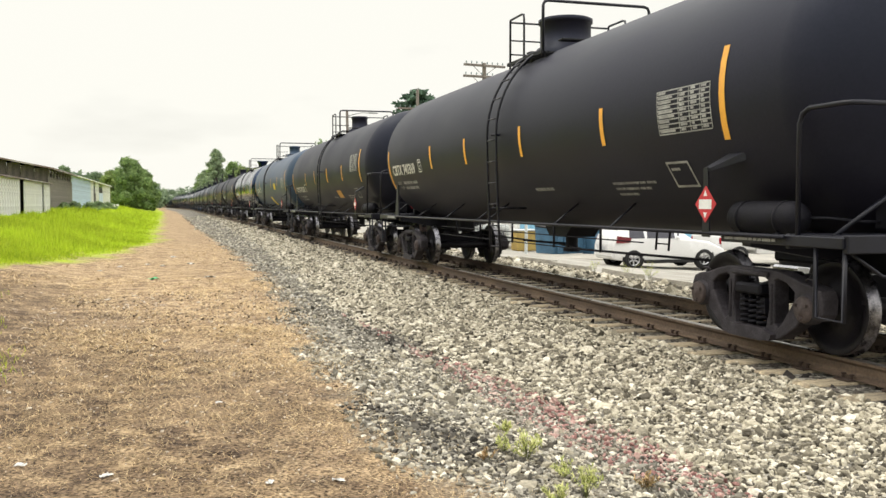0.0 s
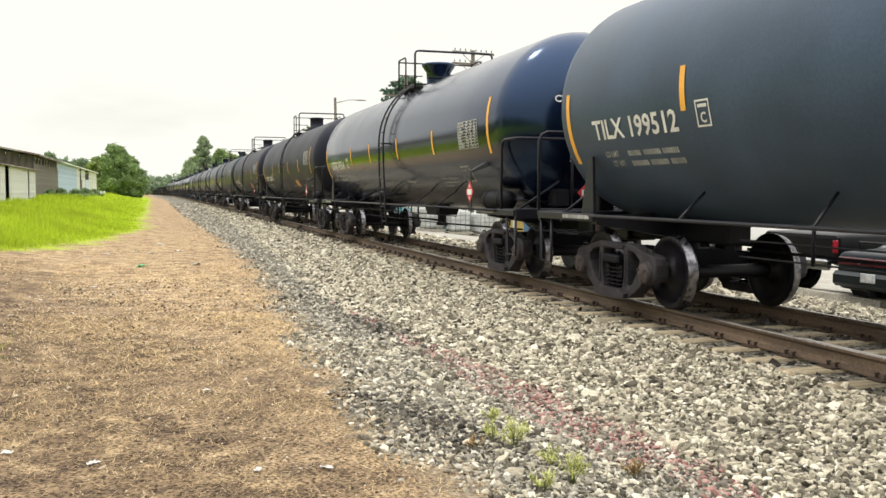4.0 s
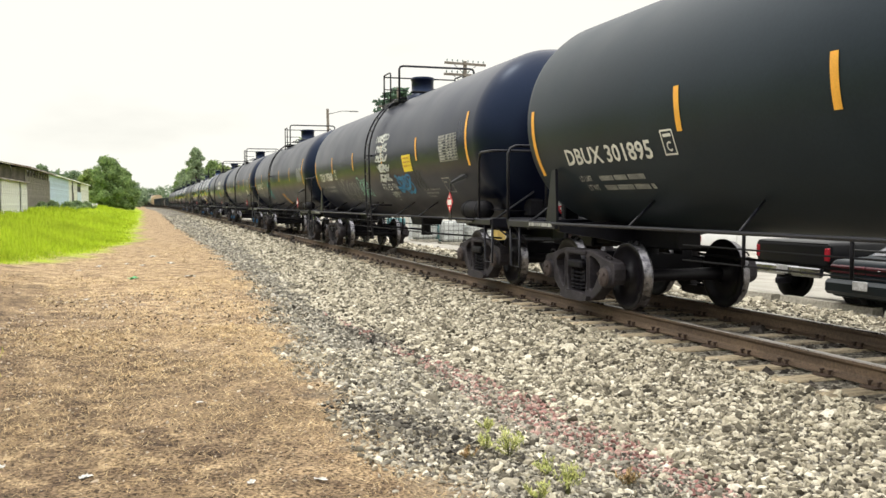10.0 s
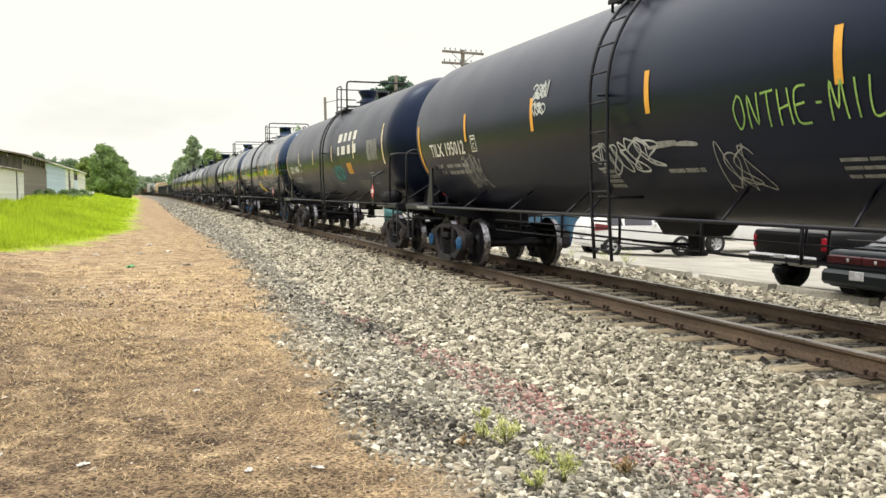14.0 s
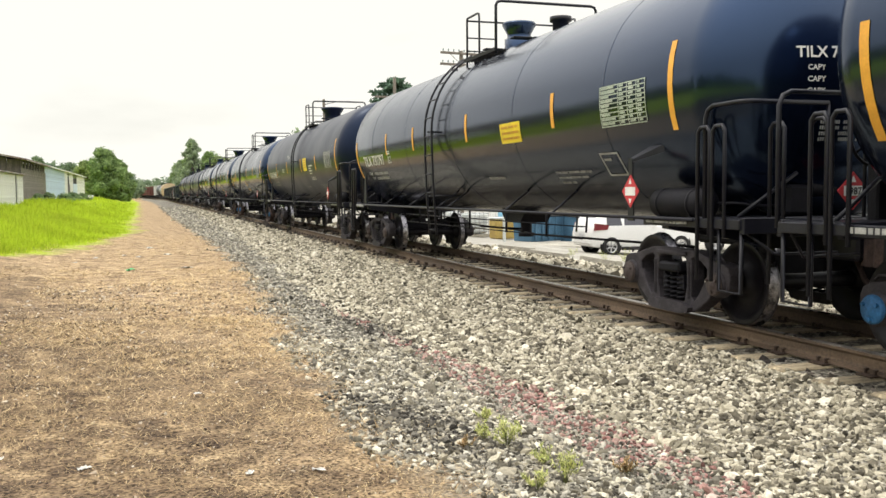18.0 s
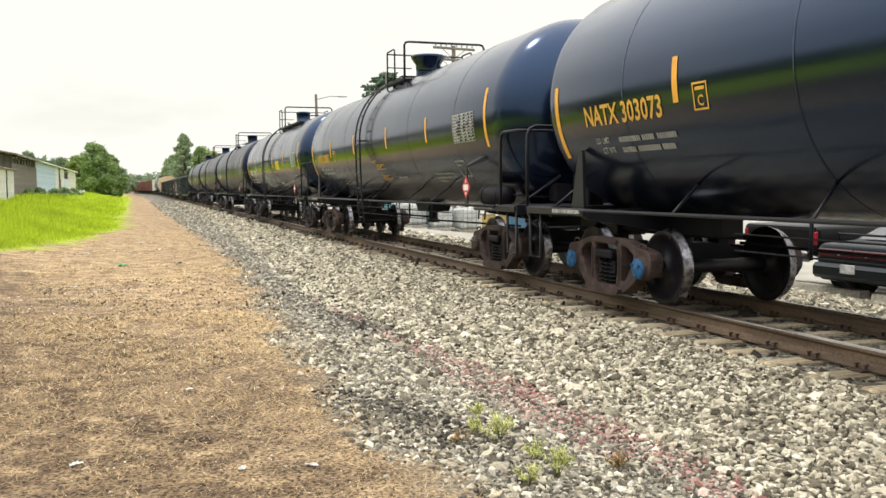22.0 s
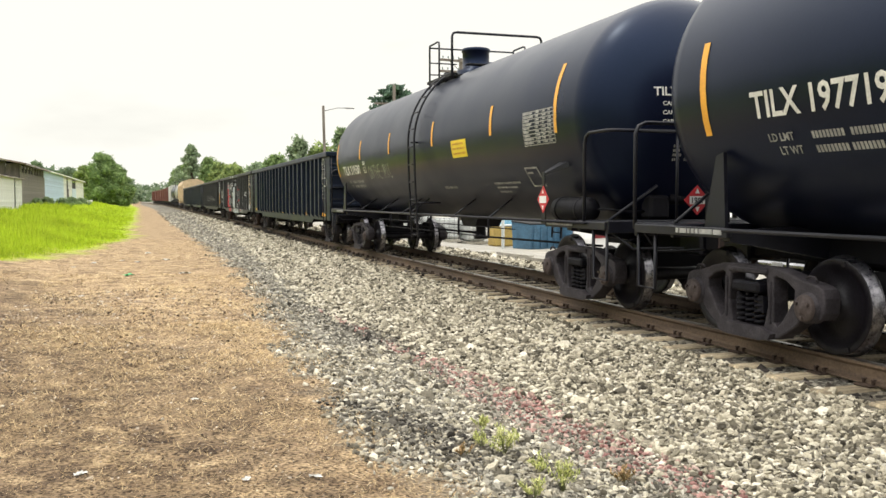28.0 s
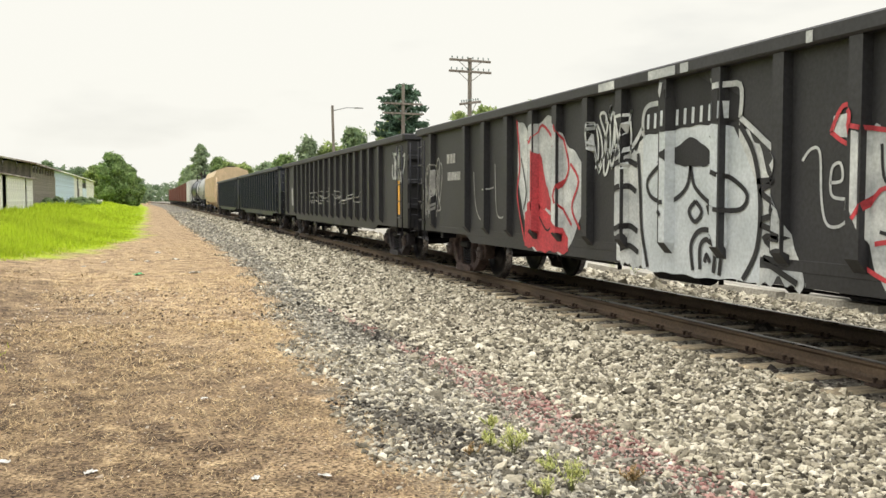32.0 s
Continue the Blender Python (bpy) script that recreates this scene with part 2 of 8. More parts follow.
class Shape:
    """Collects faces of one part."""

    def __init__(self):
        self.v, self.f, self.s, self.m = [], [], [], []

    def add(self, verts, faces, smooth=False, slot=0):
        o = len(self.v)
        self.v += [tuple(p) for p in verts]
        self.f += [tuple(i + o for i in f) for f in faces]
        self.s += [smooth] * len(faces)
        self.m += [slot] * len(faces)
        return self

    def box(self, c, s, bevel=0.0, rot=None, slot=0):
        """A box with its edges cut by bevel."""
        h = [x / 2 for x in s]
        if bevel <= 0:
            vs = [Vector((sx * h[0], sy * h[1], sz * h[2])) for sx in (-1, 1) for sy in (-1, 1) for sz in (-1, 1)]
            fs = [(0, 1, 3, 2), (4, 6, 7, 5), (0, 4, 5, 1), (2, 3, 7, 6), (0, 2, 6, 4), (1, 5, 7, 3)]
        else:
            b = min(bevel, min(h) * 0.9)
            vs, idx = [], {}
            for sx in (-1, 1):
                for sy in (-1, 1):
                    for sz in (-1, 1):
                        for a in range(3):
                            p = [sx * (h[0] - b), sy * (h[1] - b), sz * (h[2] - b)]
                            p[a] = (sx, sy, sz)[a] * h[a]
                            idx[(sx, sy, sz, a)] = len(vs)
                            vs.append(Vector(p))
            fs = []
            for a in range(3):
                o, q = [k for k in range(3) if k != a]
                for sg in (-1, 1):
                    ring = []
                    for so, sq in ((-1, -1), (1, -1), (1, 1), (-1, 1)):
                        k = [0, 0, 0]
                        k[a], k[o], k[q] = sg, so, sq
                        ring.append(idx[(*k, a)])
                    flip = (sg > 0) == (a == 1)
                    fs.append(tuple(reversed(ring)) if flip else tuple(ring))
            for a in range(3):
                o, q = [k for k in range(3) if k != a]
                for so in (-1, 1):
                    for sq in (-1, 1):
                        k0, k1 = [0, 0, 0], [0, 0, 0]
                        k0[a], k1[a] = -1, 1
                        k0[o] = k1[o] = so
                        k0[q] = k1[q] = sq
                        fs.append((idx[(*k0, o)], idx[(*k1, o)], idx[(*k1, q)], idx[(*k0, q)]))
            for sx in (-1, 1):
                for sy in (-1, 1):
                    for sz in (-1, 1):
                        fs.append(tuple(idx[(sx, sy, sz, a)] for a in range(3)))
        c = Vector(c)
        vs = [(rot @ p if rot else p) + c for p in vs]
        return self.add(vs, fs, False, slot)

    def cyl(self, p0, p1, r, seg=10, r1=None, caps=True, smooth=True, slot=0):
        p0, p1 = Vector(p0), Vector(p1)
        r1 = r if r1 is None else r1
        d = (p1 - p0).normalized()
        a = d.orthogonal().normalized()
        b = d.cross(a)
        vs = []
        for p, q in ((p0, r), (p1, r1)):
            vs += [p + (a * math.cos(k * math.tau / seg) + b * math.sin(k * math.tau / seg)) * q for k in range(seg)]
        fs = [(k, (k + 1) % seg, seg + (k + 1) % seg, seg + k) for k in range(seg)]
        self.add(vs, fs, smooth, slot)
        if caps:
            self.add(vs, [tuple(reversed(range(seg))), tuple(range(seg, 2 * seg))], False, slot)
        return self

    def tube(self, pts, r, seg=6, slot=0):
        """A bent pipe along points."""
        pts = [Vector(p) for p in pts]
        rings, up = [], None
        for i, p in enumerate(pts):
            d = (pts[min(i + 1, len(pts) - 1)] - pts[max(i - 1, 0)]).normalized()
            if up is None:
                up = d.orthogonal().normalized()
            up = (up - d * up.dot(d)).normalized()
            w = d.cross(up)
            rings += [p + (up * math.cos(k * math.tau / seg) + w * math.sin(k * math.tau / seg)) * r for k in range(seg)]
        fs = []
        for i in range(len(pts) - 1):
            for k in range(seg):
                fs.append((i * seg + k, i * seg + (k + 1) % seg, (i + 1) * seg + (k + 1) % seg, (i + 1) * seg + k))
        fs += [tuple(reversed(range(seg))), tuple(range(len(rings) - seg, len(rings)))]
        return self.add(rings, fs, True, slot)

    def lathe(self, prof, axis_o, axis_d, seg=28, smooth=True, slots=None):
        """prof: (along, radius) pairs turned about an axis."""
        o, d = Vector(axis_o), Vector(axis_d).normalized()
        a = d.orthogonal().normalized()
        b = d.cross(a)
        vs = []
        for t, r in prof:
            vs += [o + d * t + (a * math.cos(k * math.tau / seg) + b * math.sin(k * math.tau / seg)) * max(r, 1e-4) for k in range(seg)]
        for i in range(len(prof) - 1):
            fs = [(i * seg + k, i * seg + (k + 1) % seg, (i + 1) * seg + (k + 1) % seg, (i + 1) * seg + k) for k in range(seg)]
            base = len(self.v)
            if i == 0:
                self.v += [tuple(p) for p in vs]
                start = base
            self.f += [tuple(q + start for q in f) for f in fs]
            self.s += [smooth] * seg
            self.m += [slots[i] if slots else 0] * seg
        return self

    def prism(self, outline, axis, a0, a1, slot=0):
        """An outline of (u, v) extruded along an axis ('x', 'y', 'z') from a0 to a1."""
        def put(u, v, t):
            return {"x": (t, u, v), "y": (u, t, v), "z": (u, v, t)}[axis]
        n = len(outline)
        vs = [put(u, v, a0) for u, v in outline] + [put(u, v, a1) for u, v in outline]
        fs = [(k, (k + 1) % n, n + (k + 1) % n, n + k) for k in range(n)]
        fs += [tuple(reversed(range(n))), tuple(range(n, 2 * n))]
        return self.add(vs, fs, False, slot)

    def mesh(self, name):
        me = bpy.data.meshes.new(name)
        me.from_pydata(self.v, [], self.f)
        me.polygons.foreach_set("use_smooth", self.s)
        me.polygons.foreach_set("material_index", self.m)
        bm = bmesh.new()
        bm.from_mesh(me)
        bmesh.ops.recalc_face_normals(bm, faces=bm.faces)
        bm.to_mesh(me)
        bm.free()
        return me


def part(name, shape, material, parent=None, label="", at=None):
    """Links a shape, or a mesh made before, as one object."""
    me = shape.mesh(name) if isinstance(shape, Shape) else shape
    mats = material if isinstance(material, (list, tuple)) else [material]
    fresh = len(me.materials) == 0
    if fresh:
        for m in mats:
            me.materials.append(m)
    ob = new(name, me)
    if not fresh:
        for i, m in enumerate(mats):
            if me.materials[i] is not m:
                ob.material_slots[i].link = "OBJECT"
                ob.material_slots[i].material = m
    if parent:
        ob.parent = parent
    if at is not None:
        ob.matrix_basis = at if isinstance(at, Matrix) else Matrix.Translation(at)
    if label:
        ob["label"] = label
    if name in ("small_print", "end_lettering", "sign_print", "sill_print"):
        ob["kind"] = "stuff"     # strokes too small to pick apart
    return ob


def thing(name, label, category, group="", kind="", at=None):
    ob = new(name)
    ob.empty_display_size = 0.2
    if at is not None:
        ob.matrix_basis = at if isinstance(at, Matrix) else Matrix.Translation(at)
    return tagged(ob, label, category, group, kind)


def raw_mesh(name, verts, faces, smooth=False):
    """A mesh out of numpy arrays, all faces of one size."""
    me = bpy.data.meshes.new(name)
    n, k = faces.shape
    me.vertices.add(len(verts))
    me.vertices.foreach_set("co", np.ascontiguousarray(verts, dtype=np.float32).ravel())
    me.loops.add(n * k)
    me.loops.foreach_set("vertex_index", np.ascontiguousarray(faces, dtype=np.int32).ravel())
    me.polygons.add(n)
    me.polygons.foreach_set("loop_start", np.arange(0, n * k, k, dtype=np.int32))
    me.polygons.foreach_set("use_smooth", np.full(n, smooth, dtype=bool))
    me.update(calc_edges=True)
    return me


_words = {}


def letters(text, size):
    """The outline of a word as flat vertices and faces, x to the right, y up, left-bottom at 0."""
    key = (text, size)
    if key not in _words:
        cu = bpy.data.curves.new("word", "FONT")
        cu.body, cu.size, cu.resolution_u = text, size, 2
        cu.offset = size * 0.022
        ob = bpy.data.objects.new("word", cu)
        scene.collection.objects.link(ob)
        bpy.context.view_layer.update()
        me = bpy.data.meshes.new_from_object(ob.evaluated_get(bpy.context.evaluated_depsgraph_get()))
        _words[key] = ([tuple(p.co[:2]) for p in me.vertices], [tuple(f.vertices) for f in me.polygons])
        bpy.data.meshes.remove(me)
        bpy.data.objects.remove(ob)
        bpy.data.curves.remove(cu)
    return _words[key]


# ================= ground =================


def dirt_edge(y):
    """x at which the trodden strip meets the ballast."""
    return np.interp(y, [-40, 4, 5, 7, 9.3, 12, 16, 20, 27, 58, 120, 200, 300, 400, 700], [-5.4, -5.26, -5.28, -5.36, -5.34, -5.20, -4.95, -4.75, -4.55, -4.66, -4.7, -5.2, -7.6, -12.0, -40.0])


def grass_edge(y):
    """x at which the green field begins (field to the left)."""
    return np.interp(y, [-60, 8, 14, 18, 20, 22.9, 24.6, 29.3, 36.5, 44, 75, 120, 200, 300, 400, 700], [-16, -15.5, -13.5, -12.2, -11.3, -10.6, -10.2, -9.3, -8.0, -7.5, -7.6, -7.5, -7.9, -10.6, -15.0, -43.0])


def height(x, y):
    x, y = np.asarray(x, float), np.asarray(y, float)
    side = np.interp(np.abs(x), [0, 1.2, 1.75, 2.7, 3.5], [-0.225, -0.225, -0.235, -0.34, -0.38])
    left = np.interp(-x, [1.75, 2.7, 3.7, 4.1, 4.6, 5.2, 7.0, 9, 11, 14, 30, 80], [-0.235, -0.295, -0.315, -0.345, -0.31, -0.265, -0.25, -0.22, 0.06, 0.72, 0.95, 1.1])
    right = np.interp(x, [1.75, 2.6, 3.6, 5.5, 8, 11, 40], [-0.215, -0.33, -0.40, -0.45, -0.72, -0.88, -1.0])
    z = np.where(x < -1.75, left, np.where(x > 1.75, right, side))
    z = z + np.where(x < -1.75, 0.015 * np.sin(x * 2.3 + y * 0.6) * np.sin(y * 1.1 + 0.7 * x), 0)
    return z


def sheet(name, xs, ys):
    gx, gy = np.meshgrid(xs, ys)
    v = np.stack([gx.ravel(), gy.ravel(), height(gx, gy).ravel()], 1)
    nx, ny = len(xs), len(ys)
    i = (np.arange(ny - 1)[:, None] * nx + np.arange(nx - 1)[None, :]).ravel()
    f = np.stack([i, i + 1, i + 1 + nx, i + nx], 1)
    return raw_mesh(name, v, f, True)


def mask_x(n, l, coord_x, coord_y, points, soft, wobble):
    """1 to the left of a bent line x(y), with a ragged border."""
    mr = n.new("ShaderNodeFloatCurve")
    lo, hi = -60.0, 300.0
    sc = n.new("ShaderNodeMapRange")
    sc.inputs["From Min"].default_value, sc.inputs["From Max"].default_value = lo, hi
    l.new(coord_y, sc.inputs["Value"])
    cur = mr.mapping.curves[0]
    pts = [((y - lo) / (hi - lo), (x + 20) / 20) for y, x in points]
    cur.points[0].location, cur.points[1].location = pts[0], pts[-1]
    for p in pts[1:-1]:
        cur.points.new(*p)
    for p in cur.points:
        p.handle_type = "VECTOR"
    mr.mapping.update()
    l.new(sc.outputs["Result"], mr.inputs["Value"])
    un = n.new("ShaderNodeMath")
    un.operation = "MULTIPLY_ADD"
    un.inputs[1].default_value, un.inputs[2].default_value = 20.0, -20.0
    l.new(mr.outputs["Value"], un.inputs[0])
    d = n.new("ShaderNodeMath")
    d.operation = "SUBTRACT"
    l.new(un.outputs[0], d.inputs[0])
    l.new(coord_x, d.inputs[1])
    w = n.new("ShaderNodeMath")
    w.operation = "ADD"
    l.new(d.outputs[0], w.inputs[0])
    l.new(wobble, w.inputs[1])
    o = n.new("ShaderNodeMapRange")
    o.inputs["From Min"].default_value, o.inputs["From Max"].default_value = -soft, soft
    l.new(w.outputs[0], o.inputs["Value"])
    return o.outputs["Result"]


def ground_material():
    m = bpy.data.materials.new("ground_gravel_dirt_and_turf")
    m.use_nodes = True
    n, l = m.node_tree.nodes, m.node_tree.links
    b = n["Principled BSDF"]
    b.inputs["Roughness"].default_value = 0.95
    b.inputs["Specular IOR Level"].default_value = 0.15
    tc = n.new("ShaderNodeTexCoord")
    sep = n.new("ShaderNodeSeparateXYZ")
    l.new(tc.outputs["Object"], sep.inputs[0])
    X, Y = sep.outputs["X"], sep.outputs["Y"]

    def noise_tex(scale, detail=5.0, vec=None):
        t = n.new("ShaderNodeTexNoise")
        t.inputs["Scale"].default_value, t.inputs["Detail"].default_value = scale, detail
        l.new(vec or tc.outputs["Object"], t.inputs["Vector"])
        return t.outputs["Fac"]

    def ramp(src, *stops):
        r = n.new("ShaderNodeValToRGB")
        while len(r.color_ramp.elements) < len(stops):
            r.color_ramp.elements.new(0.5)
        for i, (p, c) in enumerate(stops):
            r.color_ramp.elements[i].position, r.color_ramp.elements[i].color = p, (*c, 1)
        l.new(src, r.inputs["Fac"])
        return r.outputs["Color"]

    def mix(fac, a, c):
        x = n.new("ShaderNodeMixRGB")
        l.new(fac, x.inputs["Fac"])
        l.new(a, x.inputs["Color1"])
        l.new(c, x.inputs["Color2"])
        return x.outputs["Color"]

    def scaled(src, k, off=0.0):
        x = n.new("ShaderNodeMath")
        x.operation = "MULTIPLY_ADD"
        x.inputs[1].default_value, x.inputs[2].default_value = k, off
        l.new(src, x.inputs[0])
        return x.outputs[0]

    # gravel: cells of broken stone
    vor = n.new("ShaderNodeTexVoronoi")
    vor.inputs["Scale"].default_value = 24.0
    l.new(tc.outputs["Object"], vor.inputs["Vector"])
    cell = n.new("ShaderNodeSeparateColor")
    l.new(vor.outputs["Color"], cell.inputs[0])
    stones = ramp(cell.outputs[0], (0.0, (0.06, 0.055, 0.048)), (0.35, (0.17, 0.16, 0.135)), (0.7, (0.30, 0.28, 0.235)), (1.0, (0.50, 0.47, 0.39)))
    patches = noise_tex(0.55, 4)
    soot = ramp(patches, (0.38, (0.55, 0.53, 0.50)), (0.6, (1.0, 1.0, 1.0)))
    mul = n.new("ShaderNodeMixRGB")
    mul.blend_type = "MULTIPLY"
    mul.inputs["Fac"].default_value = 1.0
    l.new(stones, mul.inputs["Color1"])
    l.new(soot, mul.inputs["Color2"])
    gravel = mul.outputs["Color"]
    # trodden dry turf
    straw = ramp(noise_tex(3.4, 9), (0.30, (0.065, 0.046, 0.033)), (0.44, (0.125, 0.088, 0.058)), (0.58, (0.225, 0.162, 0.10)), (0.75, (0.45, 0.34, 0.21)))
    bare = ramp(noise_tex(42, 10), (0.36, (0.16, 0.14, 0.125)), (0.49, (0.9, 0.89, 0.86)), (0.62, (1.55, 1.55, 1.50)))
    mul2 = n.new("ShaderNodeMixRGB")
    mul2.blend_type = "MULTIPLY"
    mul2.inputs["Fac"].default_value = 1.0
    l.new(straw, mul2.inputs["Color1"])
    l.new(bare, mul2.inputs["Color2"])
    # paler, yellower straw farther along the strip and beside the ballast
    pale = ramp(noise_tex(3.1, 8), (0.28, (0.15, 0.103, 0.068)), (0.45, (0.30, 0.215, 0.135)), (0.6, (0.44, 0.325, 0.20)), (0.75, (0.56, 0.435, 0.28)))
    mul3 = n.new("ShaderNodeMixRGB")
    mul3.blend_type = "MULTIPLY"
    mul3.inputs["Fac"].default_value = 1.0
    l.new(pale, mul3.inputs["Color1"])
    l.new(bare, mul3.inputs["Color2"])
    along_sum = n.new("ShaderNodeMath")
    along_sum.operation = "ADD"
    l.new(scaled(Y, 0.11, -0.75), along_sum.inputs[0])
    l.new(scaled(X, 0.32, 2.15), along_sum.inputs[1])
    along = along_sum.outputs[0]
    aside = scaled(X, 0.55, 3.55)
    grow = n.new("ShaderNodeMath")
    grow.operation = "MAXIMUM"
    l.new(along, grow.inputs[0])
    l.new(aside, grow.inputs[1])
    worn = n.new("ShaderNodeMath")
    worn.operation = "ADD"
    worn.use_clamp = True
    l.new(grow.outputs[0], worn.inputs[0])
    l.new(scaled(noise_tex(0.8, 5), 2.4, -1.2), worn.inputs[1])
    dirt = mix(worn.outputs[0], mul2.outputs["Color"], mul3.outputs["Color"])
    # green field
    turf = ramp(noise_tex(0.5, 8), (0.3, (0.22, 0.30, 0.018)), (0.55, (0.33, 0.43, 0.025)), (0.75, (0.42, 0.50, 0.04)))
    # parking lot
    lot = ramp(noise_tex(0.9, 8), (0.3, (0.30, 0.285, 0.25)), (0.6, (0.42, 0.40, 0.35)), (0.8, (0.50, 0.475, 0.42)))
    wob = scaled(noise_tex(1.4, 6), 1.5, -0.75)
    wob2 = scaled(noise_tex(0.45, 6), 3.0, -1.5)
    dirt_m = mask_x(n, l, X, Y, [(-60, -5.4), (4, -5.26), (5, -5.28), (7, -5.36), (9.3, -5.34), (12, -5.20), (16, -4.95), (20, -4.75), (27, -4.55), (58, -4.66), (120, -4.7), (200, -5.2), (300, -7.6)], 0.28, wob)
    turf_m = mask_x(n, l, X, Y, [(-60, -16), (8, -15.5), (14, -13.5), (18, -12.2), (22.9, -10.6), (29.3, -9.3), (36.5, -8.0), (44, -7.5), (75, -7.6), (120, -7.5), (200, -7.9), (300, -10.6)], 0.4, wob2)
    lot_m = n.new("ShaderNodeMapRange")
    lot_m.inputs["From Min"].default_value, lot_m.inputs["From Max"].default_value = 3.4, 3.9
    l.new(X, lot_m.inputs["Value"])
    # grey dust band and reddish stained stones along the toe of the bank
    col = mix(lot_m.outputs["Result"], gravel, lot)
    col = mix(dirt_m, col, dirt)
    col = mix(turf_m, col, turf)
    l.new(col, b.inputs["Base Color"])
    bp = n.new("ShaderNodeBump")
    bp.inputs["Strength"].default_value, bp.inputs["Distance"].default_value = 0.8, 0.03
    hsum = n.new("ShaderNodeMath")
    hsum.operation = "ADD"
    l.new(vor.outputs["Distance"], hsum.inputs[0])
    l.new(noise_tex(25, 6), hsum.inputs[1])
    l.new(hsum.outputs[0], bp.inputs["Height"])
    l.new(bp.outputs["Normal"], b.inputs["Normal"])
    return m


GROUND = ground_material()
ground_xs = np.concatenate([[-2000, -900, -400, -200, -120, -80], np.arange(-60, -16, 4.0), np.arange(-16, -6, 0.8), np.arange(-6, 6, 0.2), np.arange(6, 16, 0.8), np.arange(16, 60, 4.0), [80, 120, 200, 400, 900, 2000]])
ground_ys = np.concatenate([[-1500, -500, -200, -100, -60, -30, -15], np.arange(-8, 40, 0.4), np.arange(40, 120, 4.0), [130, 150, 180, 220, 280, 350, 450, 600, 800, 1200, 2500, 4000]])
ground = tagged(part("ground", sheet("ground", ground_xs, ground_ys), GROUND), "ground of grey ballast stone, dry trodden turf, field and pale lot", "ground", kind="structure")

# ================= track =================
RAIL_SIDE = mat("rusty_rail_web", (0.155, 0.106, 0.068), 0.8, 0.0, (0.08, 0.054, 0.036), 2.0, 40, 0.3, stretch=(3, 0.4, 3))
RAIL_TOP = mat("polished_rail_top", (0.42, 0.38, 0.34), 0.28, 1.0, (0.26, 0.23, 0.20), 2.0, 60, 0.05)
TIE = mat("weathered_wooden_tie", (0.47, 0.39, 0.26), 0.9, 0, (0.25, 0.205, 0.14), 3.0, 25, 0.5, vary=0.25, stretch=(0.6, 5, 5))
SPIKE = mat("rusty_spike_steel", (0.085, 0.055, 0.04), 0.8, 0.2)
TIE_STEP, TIE_0 = 0.608, 0.30


def bend(y):
    """The line curves to the left far off: offset and heading there."""
    d = max(0.0, y - 220.0)
    return -1.8e-4 * d * d, -3.6e-4 * d


def rail(x):
    """A rail of real section; its head is polished by wheels."""
    half = [(0.076, -0.19), (0.076, -0.178), (0.020, -0.158), (0.009, -0.13), (0.009, -0.065), (0.030, -0.045), (0.037, -0.036), (0.037, -0.012), (0.026, 0.0)]
    outline = half + [(-u, v) for u, v in reversed(half)]
    ys = [-60, 0, 15, 40, 120, 220] + [250 + 30 * k for k in range(20)]
    s = Shape()
    for y0, y1 in zip(ys, ys[1:]):
        n = len(outline)
        vs = [(x + u + bend(y0)[0], y0, v) for u, v in outline] + [(x + u + bend(y1)[0], y1, v) for u, v in outline]
        for k in range(n):
            top = k in (len(half) - 2, len(half) - 1, len(half))
            s.add(vs, [], False)
            s.v = s.v[:-2 * n]
            s.add(vs, [(k, (k + 1) % n, n + (k + 1) % n, n + k)], False, 1 if top else 0)
    return s


track = thing("railway_track", "steel railway track on wooden ties in grey ballast", "railway track", kind="structure")
for x in (-0.7525, 0.7525):
    part("rail", rail(x), [RAIL_SIDE, RAIL_TOP], track, "brown steel rail with polished top")


def tie_mesh(k):
    rnd = random.Random(k)
    s = Shape()
    s.box((0, 0, -0.085), (2.62, 0.225, 0.17), 0.018)
    s.v = [(a + rnd.uniform(-0.012, 0.012), b + rnd.uniform(-0.008, 0.008), c + rnd.uniform(-0.004, 0.004)) for a, b, c in s.v]
    return s.mesh("tie")


def plate_mesh():
    """Tie plate with four spikes."""
    s = Shape()
    s.box((0, 0, 0.008), (0.34, 0.19, 0.016), 0.004)
    for sx in (-0.088, 0.088):
        for sy in (-0.055, 0.055):
            s.box((sx, sy, 0.032), (0.03, 0.02, 0.045), 0.005)
            s.box((sx * 0.93, sy, 0.055), (0.045, 0.034, 0.018), 0.006)
    return s.mesh("tie_plate")


tie_kinds = [tie_mesh(k) for k in range(6)]
plate_data = plate_mesh()
rnd_tie = random.Random(5)
for k in range(-4, 130):
    y = TIE_0 + k * TIE_STEP
    tilt = rnd_tie.uniform(-0.6, 0.6)
    ob = part("tie", tie_kinds[k % 6], TIE, track, at=pose(rnd_tie.uniform(-0.06, 0.03) - 0.04, y, -0.197 + rnd_tie.uniform(-0.008, 0.004), 0, 0, tilt))
    if y < 45:
        for x in (-0.7525, 0.7525):
            part("tie_plate", plate_data, SPIKE, track, at=(x, y, -0.197))
far = Shape()
for k in range(130, 700):
    far.box((bend(TIE_0 + k * TIE_STEP)[0], TIE_0 + k * TIE_STEP, -0.285), (2.6, 0.22, 0.17))
tagged(part("far_ties", far, TIE, track), kind="stuff")

# ================= train: shared pieces =================
WHEEL_R, AXLE_GAP = 0.457, 0.889
_made = {}


def once(key, build):
    """A mesh that is built once and then shared."""
    if key not in _made:
        _made[key] = build().mesh(key if isinstance(key, str) else key[0])
    return _made[key]


